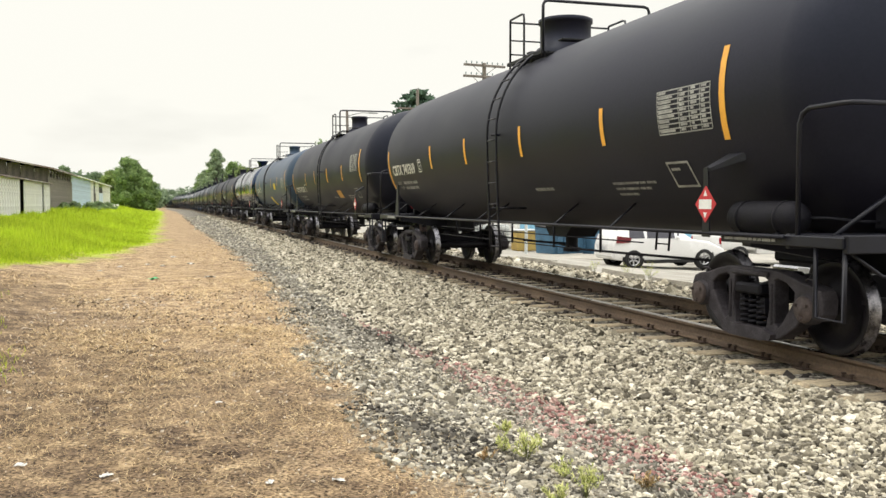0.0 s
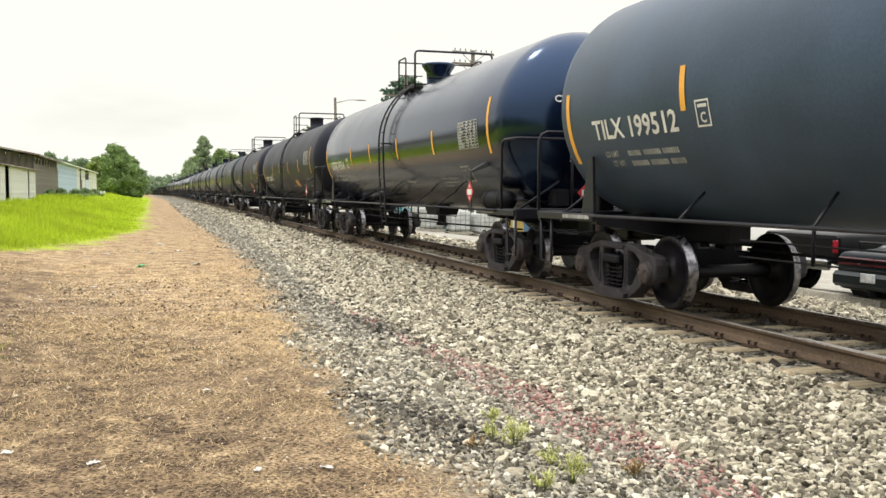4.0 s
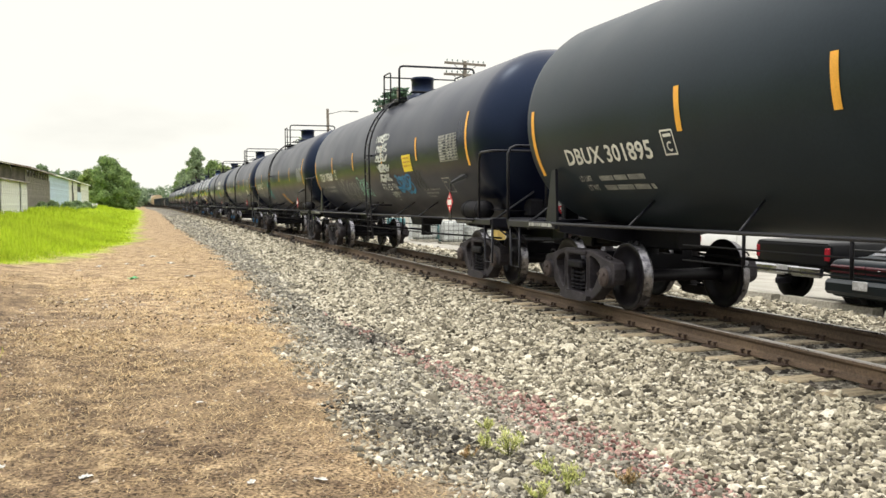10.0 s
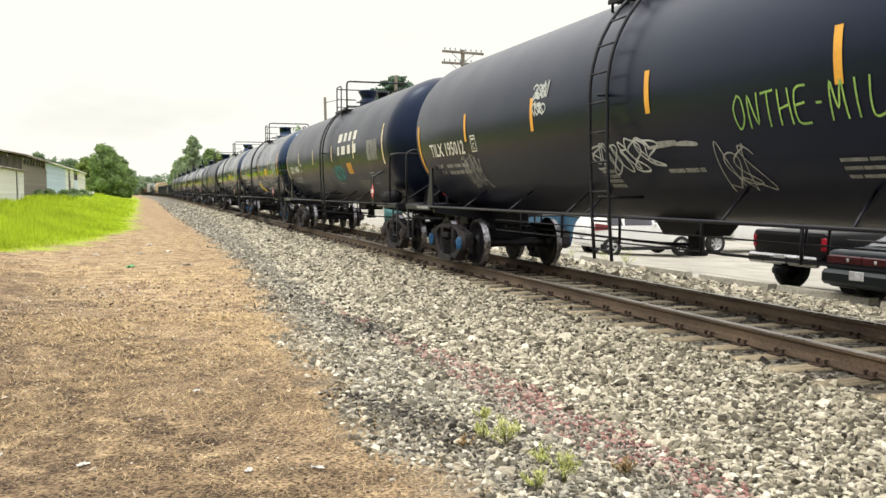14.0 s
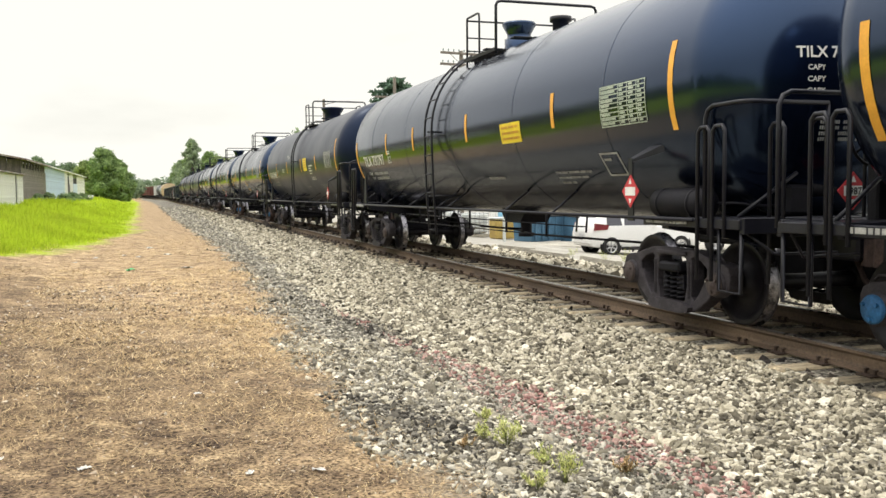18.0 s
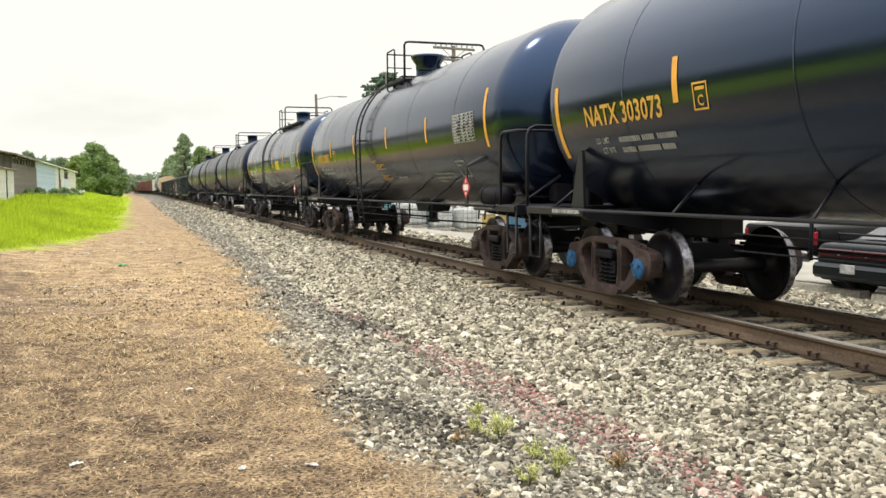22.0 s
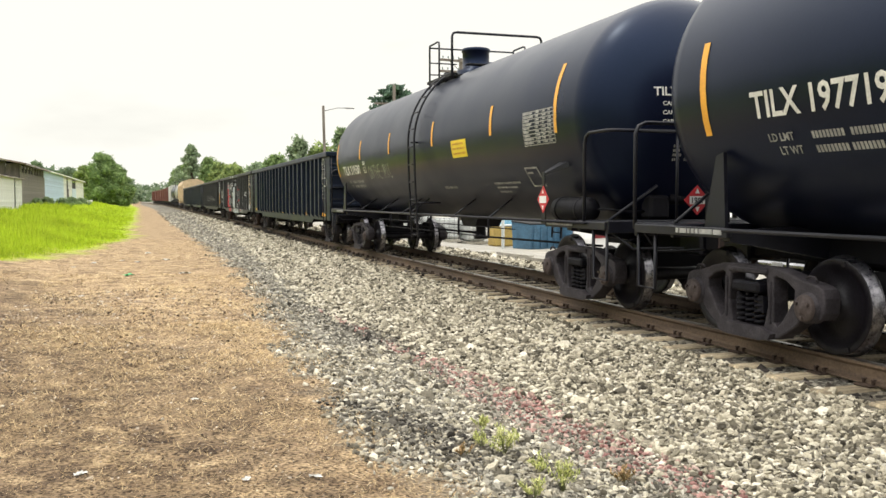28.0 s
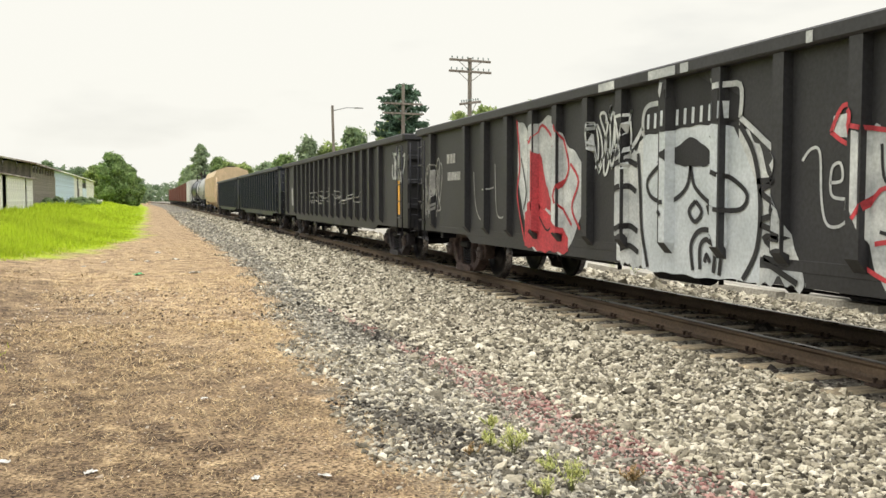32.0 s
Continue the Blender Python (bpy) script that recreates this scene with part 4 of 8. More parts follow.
def flank_patch(y0, y1, z0, z1, off=0.006, side=-1, slant=0.0, steps=6, width_steps=4):
    """A sheet that lies on the shell; slant shifts its lower edge along the car."""
    s = Shape()
    vs = []
    for i in range(steps + 1):
        f = i / steps
        z = z1 + (z0 - z1) * f
        for j in range(width_steps + 1):
            y = y0 + (y1 - y0) * j / width_steps + slant * f
            vs.append(on_tank(y, z, off, side))
    w = width_steps + 1
    fs = [(i * w + j, i * w + j + 1, (i + 1) * w + j + 1, (i + 1) * w + j) for i in range(steps) for j in range(width_steps)]
    return s.add(vs, fs, True)


def flank_text(text, y_left, z, size, side=-1, off=0.008, squash=1.0):
    """Lettering on the flank, read from outside the -x side; y falls to the right."""
    s = Shape()
    vs, fs = letters(text, size)
    s.add([on_tank(y_left - x * squash, z + y, off, side) for x, y in vs], fs, False)
    return s


def flank_bars(rows, y_left, z_top, row_h, gap, rnd, off=0.008, word=(0.12, 0.4)):
    """Lines of writing too small to read, as plain bars."""
    s = Shape()
    z = z_top
    for length in rows:
        y = y_left
        end = y_left - length
        while y > end + 0.03:
            w = min(rnd.uniform(*word), y - end)
            wide, c = (row_h * 0.5, y) if row_h < 0.1 else (w, y)
            while c > y - w - 1e-6:
                s.add([on_tank(c, z, off), on_tank(c - wide, z, off), on_tank(c - wide, z - row_h, off), on_tank(c, z - row_h, off)], [(0, 1, 2, 3)])
                c -= wide * 1.4
            y -= w + row_h * 1.1
        z -= row_h + gap
    return s


def flank_stroke(s, pts, width, place, off=0.008):
    """A spray-can line through points (along, up), with round turns."""
    P = [Vector(p) for p in pts]
    # smooth the line
    line = []
    for i in range(len(P) - 1):
        p0, p1, p2, p3 = P[max(i - 1, 0)], P[i], P[i + 1], P[min(i + 2, len(P) - 1)]
        for k in range(5):
            t = k / 5
            line.append(0.5 * ((2 * p1) + (p2 - p0) * t + (2 * p0 - 5 * p1 + 4 * p2 - p3) * t * t + (3 * p1 - p0 - 3 * p2 + p3) * t ** 3))
    line.append(P[-1])
    vs = []
    for i, p in enumerate(line):
        d = line[min(i + 1, len(line) - 1)] - line[max(i - 1, 0)]
        d = d.normalized() if d.length > 1e-6 else Vector((1, 0))
        nrm = Vector((-d.y, d.x)) * width / 2
        vs += [place(p.x + nrm.x, p.y + nrm.y, off), place(p.x - nrm.x, p.y - nrm.y, off)]
    fs = [(2 * i, 2 * i + 1, 2 * i + 3, 2 * i + 2) for i in range(len(line) - 1)]
    s.add(vs, fs, False)


def scribble(box, strokes, width, place, seed, off=0.008):
    """Loose sprayed loops and zigzags inside a box (along0, along1, up0, up1)."""
    rnd = random.Random(seed)
    s = Shape()
    a0, a1, u0, u1 = box
    line = []
    for k in range(strokes):
        c = a0 + (a1 - a0) * (k + 0.5) / strokes
        w = abs(a1 - a0) / strokes * 1.5
        fa, fb = rnd.choice([(1.0, 2.0), (1.5, 1.0), (2.0, 1.5), (1.0, 1.0), (2.5, 1.0)])
        pa, pb = rnd.uniform(0, 6.28), rnd.uniform(0, 6.28)
        mid, half = (u0 + u1) / 2 + rnd.uniform(-0.1, 0.1) * (u1 - u0), (u1 - u0) * rnd.uniform(0.32, 0.5)
        turn = rnd.uniform(0.5, 1.0) * 6.28
        for i in range(13):
            f = i / 12 * turn
            line.append((c + 0.55 * w * math.sin(fa * f + pa), mid + half * math.sin(fb * f + pb)))
    flank_stroke(s, line, width, place, off)
    return s


HAND = {"O": [[(0.5, 1), (0.05, 0.6), (0.3, 0.02), (0.85, 0.3), (0.8, 0.85), (0.45, 1)]], "N": [[(0.05, 0), (0.15, 0.95), (0.7, 0.1), (0.9, 1)]], "T": [[(0, 0.95), (1, 1)], [(0.5, 1), (0.42, 0)]],
        "H": [[(0.1, 1), (0.05, 0)], [(0.85, 1), (0.9, 0)], [(0.05, 0.45), (0.9, 0.55)]], "E": [[(0.95, 1), (0.15, 0.9), (0.1, 0.08), (1, 0.0)], [(0.1, 0.5), (0.75, 0.55)]], "-": [[(0.3, 0.5), (0.7, 0.5)]],
        "M": [[(0, 0), (0.15, 1), (0.5, 0.3), (0.85, 1), (1, 0)]], "I": [[(0.5, 1), (0.5, 0)]], "L": [[(0.2, 1), (0.12, 0.05), (1, 0.1)]], "F": [[(0.95, 1), (0.1, 0.95), (0.1, 0)], [(0.1, 0.5), (0.7, 0.52)]],
        "C": [[(0.95, 0.85), (0.5, 1), (0.05, 0.5), (0.45, 0.0), (0.95, 0.12)]], "S": [[(0.9, 0.9), (0.4, 1), (0.15, 0.7), (0.8, 0.35), (0.6, 0.02), (0.05, 0.1)]],
        "0": [[(0.5, 1), (0.1, 0.5), (0.5, 0), (0.9, 0.5), (0.5, 1)]], "1": [[(0.3, 0.8), (0.55, 1), (0.55, 0)]], "2": [[(0.1, 0.8), (0.5, 1), (0.85, 0.7), (0.1, 0.05), (0.95, 0.02)]], "5": [[(0.9, 1), (0.25, 0.95), (0.2, 0.55), (0.8, 0.5), (0.75, 0.1), (0.1, 0.02)]]}


def hand_word(text, y, z, wide, tall, width, rise=0.0, off=0.008):
    """A word written on the shell with a spray can; y falls to the right."""
    s = Shape()
    step = wide / len(text)
    for k, ch in enumerate(text):
        for line in HAND.get(ch, []):
            flank_stroke(s, [(y - (k + 0.06 + 0.82 * u) * step, z + v * tall + rise * (k + u) * step) for u, v in line], width, lambda a, b, o: on_tank(a, b, o), off)
    return s


def placard(car, y, z, x=-1.62, face=-1, number=None, along_x=False):
    """Red and white diamond hazard placard in its holder."""
    s = Shape()
    r, t = 0.19, 0.008
    if along_x:
        def put(u, v, d):
            return (x + u, y + face * d, z + v)
    else:
        def put(u, v, d):
            return (x + face * d, y + u, z + v)
    s.add([put(0, r, 0), put(r, 0, 0), put(0, -r, 0), put(-r, 0, 0), put(0, r, t), put(r, 0, t), put(0, -r, t), put(-r, 0, t)],
          [(0, 1, 2, 3), (4, 5, 6, 7), (0, 1, 5, 4), (1, 2, 6, 5), (2, 3, 7, 6), (3, 0, 4, 7)])
    ob = part("placard", s, PLACARD_RED, car, "red and white diamond hazard placard")
    w = Shape()
    w.add([put(-0.115, -0.05, t + 0.003), put(0.115, -0.05, t + 0.003), put(0.115, 0.05, t + 0.003), put(-0.115, 0.05, t + 0.003)], [(0, 1, 2, 3)])
    for v0, v1, h in ((0.15, 0.085, 0.025), (-0.15, -0.085, 0.025)):
        w.add([put(0, v0, t + 0.003), put(-h * 1.4, v1, t + 0.003), put(h * 1.4, v1, t + 0.003)], [(0, 1, 2)])
    part("placard_panel", w, PLACARD_WHITE, ob)
    if along_x and number:
        n = Shape()
        vs, fs = letters(number, 0.10)
        n.add([put(-0.10 + a, -0.036 + b, t + 0.006) for a, b in vs], fs)
        part("placard_number", n, SPRAY_BLACK, ob)
    return ob


def data_panel(car, y0, z0, ink, ground=None):
    """Ruled table of test dates, lines and bars on the flank."""
    s = Shape()
    y1, z1 = y0 - 1.06, z0 - 0.48
    for k in range(10):
        z = z0 + (z1 - z0) * k / 9
        for j in range(4):
            ya, yb = y0 + (y1 - y0) * j / 4, y0 + (y1 - y0) * (j + 1) / 4
            s.add([on_tank(ya, z, 0.009), on_tank(yb, z, 0.009), on_tank(yb, z - 0.014, 0.009), on_tank(ya, z - 0.014, 0.009)], [(0, 1, 2, 3)])
    for f in (0, 0.42, 0.62, 0.82, 1.0):
        y = y0 + (y1 - y0) * f
        for k in range(4):
            za, zb = z0 + (z1 - z0) * k / 4, z0 + (z1 - z0) * (k + 1) / 4
            s.add([on_tank(y, za, 0.009), on_tank(y - 0.014, za, 0.009), on_tank(y - 0.014, zb, 0.009), on_tank(y, zb, 0.009)], [(0, 1, 2, 3)])
    rnd = random.Random(int(y0 * 100) + 7)
    for k in range(9):
        z = z0 + (z1 - z0) * (k + 0.3) / 9
        for f0, f1 in ((0.03, 0.38), (0.45, 0.58), (0.66, 0.78), (0.85, 0.96)):
            ya = y0 + (y1 - y0) * f0
            yb = y0 + (y1 - y0) * (f0 + (f1 - f0) * rnd.uniform(0.4, 1))
            s.add([on_tank(ya, z, 0.009), on_tank(yb, z, 0.009), on_tank(yb, z - 0.026, 0.009), on_tank(ya, z - 0.026, 0.009)], [(0, 1, 2, 3)])
    return part("data_panel", s, ink, car, "ruled white table of test dates")


def frame_mark_shape():
    """Small hollow frame stencilled low on the flank."""
    s = Shape()
    for ya, yb, za, zb in ((-5.53, -6.0, 1.95, 1.925), (-5.53, -6.0, 1.685, 1.66), (-5.53, -5.56, 1.925, 1.685), (-5.97, -6.0, 1.925, 1.685), (-5.6, -5.78, 1.88, 1.85)):
        s.add([on_tank(ya, za, 0.009), on_tank(yb, za, 0.009), on_tank(yb, zb, 0.009), on_tank(ya, zb, 0.009)], [(0, 1, 2, 3)])
    return s


def plate_c(car, y, z, ink):
    """Framed clearance mark with the letter C."""
    s = Shape()
    w, h, t = 0.25, 0.28, 0.02
    for a0, a1, b0, b1 in ((0, w, 0, t), (0, w, h - t, h), (0, t, t, h - t), (w - t, w, t, h - t)):
        s.add([on_tank(y - a0, z + b0, 0.008), on_tank(y - a1, z + b0, 0.008), on_tank(y - a1, z + b1, 0.008), on_tank(y - a0, z + b1, 0.008)], [(0, 1, 2, 3)])
    vs, fs = letters("C", 0.15)
    s.add([on_tank(y - 0.075 - a, z + 0.045 + b, 0.008) for a, b in vs], fs)
    s.add([on_tank(y - 0.05, z + 0.235, 0.008), on_tank(y - 0.21, z + 0.235, 0.008), on_tank(y - 0.21, z + 0.20, 0.008), on_tank(y - 0.05, z + 0.20, 0.008)], [(0, 1, 2, 3)])
    return part("clearance_mark", s, ink, car)


def end_text(text, size, x_left, z, sg=-1):
    """Lettering on the bulging end of the shell, read from ahead."""
    s = Shape()
    vs, fs = letters(text, size)

    def put(x, zz):
        r2 = ((x) ** 2 + (zz - TANK_Z) ** 2) / TANK_R ** 2
        return (x, sg * (TANK_HALF + 0.80 * math.sqrt(max(0.0, 1 - r2)) + 0.008), zz)
    s.add([put(x_left + a, z + b) for a, b in vs], fs)
    return s


def end_bars(rows, x_left, z_top, h, gap, rnd, sg=-1):
    s = Shape()

    def put(x, zz):
        r2 = (x ** 2 + (zz - TANK_Z) ** 2) / TANK_R ** 2
        return (x, sg * (TANK_HALF + 0.80 * math.sqrt(max(0.0, 1 - r2)) + 0.008), zz)
    z = z_top
    for w in rows:
        x = x_left
        while x < x_left + w - 0.02:
            b, c = min(rnd.uniform(0.08, 0.25), x_left + w - x), x
            while c < x + b - h * 0.3:
                s.add([put(c, z), put(c + h * 0.5, z), put(c + h * 0.5, z - h), put(c, z - h)], [(0, 1, 2, 3)])
                c += h * 0.7
            x += b + 0.05
        z -= h + gap
    return s


STRIPES = (4.82, 1.92, -1.28, -4.25)


def tank_car(code, number, paint, label, ink=None, tape=None, dome="drum", finish=None, caps=None, bands=False, sign=None, sign2=None, posts=False, rail="pipe",
             art=(), near=True, long_walk=False, seed=0, end_ink=None, txt=(6.95, 4.97, 4.6), lad=0.35, panel=-5.83, panel_z=2.74, front=-7.41, frame_mark=True, remarks=(), trucks=(-7.1, 7.1), stripes=None, stripe_up=0.0, tail=7.63, cut=0.0, end_at=None, stencils=((-1.3, 1.72, 0.7), (-4.0, 1.75, 1.1))):
    """A tank car; its middle between the trucks is the origin, the train runs towards -y."""
    ink, tape = ink or LETTER, tape or ORANGE
    finish, caps = finish or STEEL_GREY, caps or CAP_RUST
    rnd = random.Random(seed)
    car = thing("tank_car", label, "tank car", "tank cars of the train")
    shell = part("tank", once(("tank", cut), lambda: tank_shape(cut)), paint, car)
    if bands:
        for k, by in enumerate((-5.9, -3.0, 0.0, 3.0, 5.9)):
            part("tank_band", once(("tank_band", k), lambda: band_shape(by)), paint, shell)
    part("valve_housing", once(("valve_housing", dome), lambda: dome_shape(dome)), paint if near else PIPE, car)
    part("vent", once(("vent", dome == "vents"), lambda: vent_shape(dome)), PIPE, car)
    part("walkway", once(("walkway", long_walk), lambda: platform_shape(long_walk)), GRATE, car)
    part("guard_rail", once(("guard_rail", rail), lambda: guard_rail_shape(rail)), PIPE, car)
    for side in (-1, 1):
        part("ladder", once(("ladder", side), lambda: ladder_shape(side)), PIPE, car, at=(0, lad, 0))
        part("side_pipe", once(("side_pipe", side), lambda: side_pipe_shape(side)), PIPE, car)
        if side < 0:
            for k, by in enumerate((4.8, 2.7, 0.7, 0.15, -2.75, -4.5)):
                part("side_brace", once(("side_brace", k), lambda: brace_shape(side, by, 0.60)), PIPE, car)
    part("brake_gear", once("brake_gear", brake_gear_shape), STEEL_DARK, car)
    part("outlet_valve", once("outlet_valve", outlet_shape), STEEL_DARK, car)
    for sg in (-1, 1):
        part("stub_sill", once(("stub_sill", sg), lambda: stub_sill_shape(sg)), STEEL_DARK, car)
        for side in (-1, 1):
            part("bolster_wing", once(("bolster_wing", sg, side), lambda: bolster_wing_shape(sg, side)), PIPE, car)
            if sg > 0:
                part("gusset", once(("gusset", side), lambda: gusset_shape(sg, side)), PIPE, car)
            else:
                part("placard_bracket", once(("placard_bracket", side), lambda: placard_bracket_shape(side)), PIPE, car)
        plat = part("end_platform", once(("end_platform", sg), lambda: end_platform_shape(sg)), PIPE, car, at=(0, cut if sg < 0 else 0, 0))
        for side in (-1, 1):
            part("hand_rail", once(("hand_rail", sg, side), lambda: hand_rail_shape(sg, side)), PIPE, plat)
            part("strut", once(("strut", sg, side), lambda: strut_shape(sg, side)), PIPE, plat)
        part("coupler", once("coupler", coupler_shape), STEEL_RUST, car, at=pose(0, sg * 8.2, 0, 0, 0, 0 if sg > 0 else 180))
        truck(car, trucks[0 if sg < 0 else 1], finish, caps)
        if near:
            part("sill_print", once(("sill_print", sg), lambda: sill_strip_shape(sg)), LETTER_DIM, plat, "row of small pale marks")
        if posts:
            part("grab_post", once(("grab_post", sg), lambda: tall_posts_shape(sg)), PIPE, plat)
    part("air_reservoir", once("air_reservoir", lambda: reservoir_shape(-1)), STEEL_DARK, car, at=(0, cut, 0))
    part("hand_brake", once("hand_brake", lambda: hand_brake_shape(1)), STEEL_DARK, car)
    if not near:
        return car
    # reflector tape
    low = (2.22 if code in ("CBTX", "CTCX", "DBUX", "GBRX") else 2.34) + stripe_up
    usual = (3.85, 1.5, -1.32, -4.18) if code in ("CBTX", "CTCX", "DBUX") else STRIPES
    for sy in stripes or usual:
        part("reflector_stripe", once(("reflector_stripe", sy, low), lambda: flank_patch(sy + 0.05, sy - 0.05, low, low + 0.48)), tape, car)
    up = stripe_up * 1.6
    part("reflector_stripe", once(("reflector_stripe", "end", tail, up), lambda: flank_patch(tail + 0.05, tail - 0.05, 1.85 + up, 2.78 + up)), tape, car)
    part("reflector_stripe", once(("reflector_stripe", "front", front, up), lambda: flank_patch(front + 0.05, front - 0.05, 2.12 + up, 3.07 + up)), tape, car)
    # marks
    word = code + " " + number
    drop = txt[3] if len(txt) > 3 else 0.0
    tall = 0.29 if drop > 0.1 else 0.335
    wide = max(p[0] for p in letters(word, tall)[0])
    part("lettering", flank_text(word, txt[0], 2.14 - drop, tall, squash=(txt[0] - txt[1]) / wide), ink, car, "owner code and car number")
    plate_c(car, txt[2], 2.15 - drop, ink)
    part("small_print", flank_text("LD LMT", txt[0] - 0.15, 1.915 - drop, 0.10), LETTER_DIM, car)
    part("small_print", flank_text("LT WT", txt[0] - 0.25, 1.795 - drop, 0.10), LETTER_DIM, car)
    part("small_print", flank_bars([1.2, 1.2], txt[0] - 0.72, 1.975 - drop, 0.062, 0.058, rnd, word=(0.25, 0.45)), LETTER_DIM, car)
    part("small_print", flank_bars([stencils[1][2], stencils[1][2] * 0.82, stencils[1][2] * 0.45], stencils[1][0], stencils[1][1], 0.03, 0.04, rnd), LETTER_DIM, car)
    part("small_print", flank_bars([stencils[0][2]], stencils[0][0], stencils[0][1], 0.045, 0.05, rnd), LETTER_DIM, car)
    data_panel(car, panel, panel_z, end_ink or LETTER_DIM)
    ex, low = end_at or (-0.77, 2.78 if code == "TILX" else 2.92)
    part("end_lettering", end_text(word, 0.155, ex, low), ink, car, at=(0, cut, 0))
    for k in range(3 if code == "TILX" else 2):
        part("end_lettering", end_text("CAPY", 0.075, ex + 0.11, low - 0.125 - 0.115 * k), ink, car, at=(0, cut, 0))
        part("end_lettering", end_bars([0.26], ex + 0.46, low - 0.055 - 0.115 * k, 0.05, 0.055, rnd), ink, car, at=(0, cut, 0))
        part("end_lettering", end_text(("US GAL", "L", "L")[k], 0.075, ex + (0.78, 0.88, 0.88)[k], low - 0.125 - 0.115 * k), ink, car, at=(0, cut, 0))
    part("end_lettering", end_bars([0.55, 0.5, 0.35, 0.5], -0.49, 2.16, 0.035, 0.022, rnd), LETTER_DIM, car, at=(0, cut, 0))
    placard(car, -6.68, 1.46, x=-1.598)
    placard(car, -8.72 + cut, 1.45, x=-0.30, face=-1, number="1987", along_x=True)
    if frame_mark:
        part("framed_mark", once("framed_mark", frame_mark_shape), LETTER_DIM, car)
    for rows, ny, nz, nh in remarks:
        part("small_print", flank_bars(rows, ny, nz, nh, nh * 0.7, rnd), ink, car)
    if sign:
        mt, y0, y1, z0, z1, slant = sign
        sg_ob = part("warning_sign", flank_patch(y0, y1, z0, z1, slant=slant), mt, car, "yellow warning sign")
        if mt is not PLACARD_WHITE:
            part("sign_print", flank_bars([abs(y1 - y0) * 0.8] * int((z1 - z0 - 0.05) / 0.085), y0 - 0.08, z1 - 0.05, 0.035, 0.05, rnd, 0.011), AMBER, sg_ob)
    if sign2:
        mt, y0, y1, z0, z1, slant = sign2
        part("hazard_sign", flank_patch(y0, y1, z0, z1, slant=slant), mt, car, "slanted yellow sticker")
    for k, (kind, mt, box, strokes, width) in enumerate(art):
        if kind == "tag":
            part("spray_tag", scribble(box, strokes, width, lambda a, u, o: on_tank(a, u, o), seed * 31 + k), mt, car, "sprayed scribble")
        elif kind == "word":
            part("spray_tag", hand_word(strokes, box[0], box[2], box[0] - box[1], box[3] - box[2], width), mt, car, "sprayed hand lettering")
        elif kind == "bars":
            part("painted_word", flank_bars([abs(box[1] - box[0])] * strokes, box[0], box[3], width, width * 0.5, rnd, 0.009, (0.25, 0.6)), mt, car)
    return car

# ================= paints of the tank cars =================
SOOT = mat("matte_sooty_black_tank_paint", (0.0190, 0.0172, 0.0265), 0.46, 0, (0.0127, 0.0115, 0.018), 0.8, 30, 0.05, stretch=(1, 0.5, 1), grit=0.12, spec=0.2, sheen=(0.6, 0.78, 1.0))
BLACK = mat("satin_black_tank_paint", (0.0066, 0.0082, 0.0215), 0.31, 0, (0.0049, 0.0061, 0.0160), 0.8, 30, 0.03, grit=0.12, spec=0.32, sheen=(0.40, 0.60, 1.0))
GLOSS = mat("glossy_black_tank_jacket", (0.0022, 0.0040, 0.0110), 0.17, 0, (0.0017, 0.0030, 0.0084), 0.7, 20, 0.004, grit=0.1, spec=1.0, sheen=(0.36, 0.56, 1.0))
GREENISH = mat("dark_green_black_tank_paint", (0.0185, 0.0255, 0.033), 0.40, 0, (0.0135, 0.019, 0.025), 0.8, 30, 0.03, grit=0.12, spec=0.2, sheen=(0.6, 0.78, 1.0))
BLUEGREY = mat("slate_blue_tank_paint", (0.050, 0.074, 0.115), 0.42, 0, (0.035, 0.052, 0.08), 0.9, 30, 0.04, grit=0.15, spec=0.35, sheen=(0.6, 0.78, 1.0))
SILVER = mat("dull_silver_tank_paint", (0.42, 0.43, 0.43), 0.5, 0.2, (0.3, 0.3, 0.3), 0.8, 30, 0.04)
YS = (YELLOW, -2.5, -3.3, 2.22, 2.53, 0.0)
YS2 = (YELLOW, -3.12, -3.92, 2.19, 2.50, 0.0)
YL = (YELLOW, 0.5, -0.22, 1.42, 1.86, -0.12)

# ================= open gondolas =================
GON_BLACK = mat("black_gondola_paint", (0.0180, 0.0218, 0.037), 0.42, 0, (0.0120, 0.0160, 0.026), 1.0, 25, 0.1, grit=0.18, spec=0.3, sheen=(0.6, 0.78, 1.0))
GON_BLUE = mat("dark_blue_black_gondola_paint", (0.012, 0.019, 0.032), 0.45, 0, (0.009, 0.013, 0.022), 1.0, 25, 0.1)
GON_BROWN = mat("sooty_brown_gondola_paint", (0.032, 0.032, 0.035), 0.55, 0, (0.020, 0.020, 0.022), 1.0, 25, 0.15)


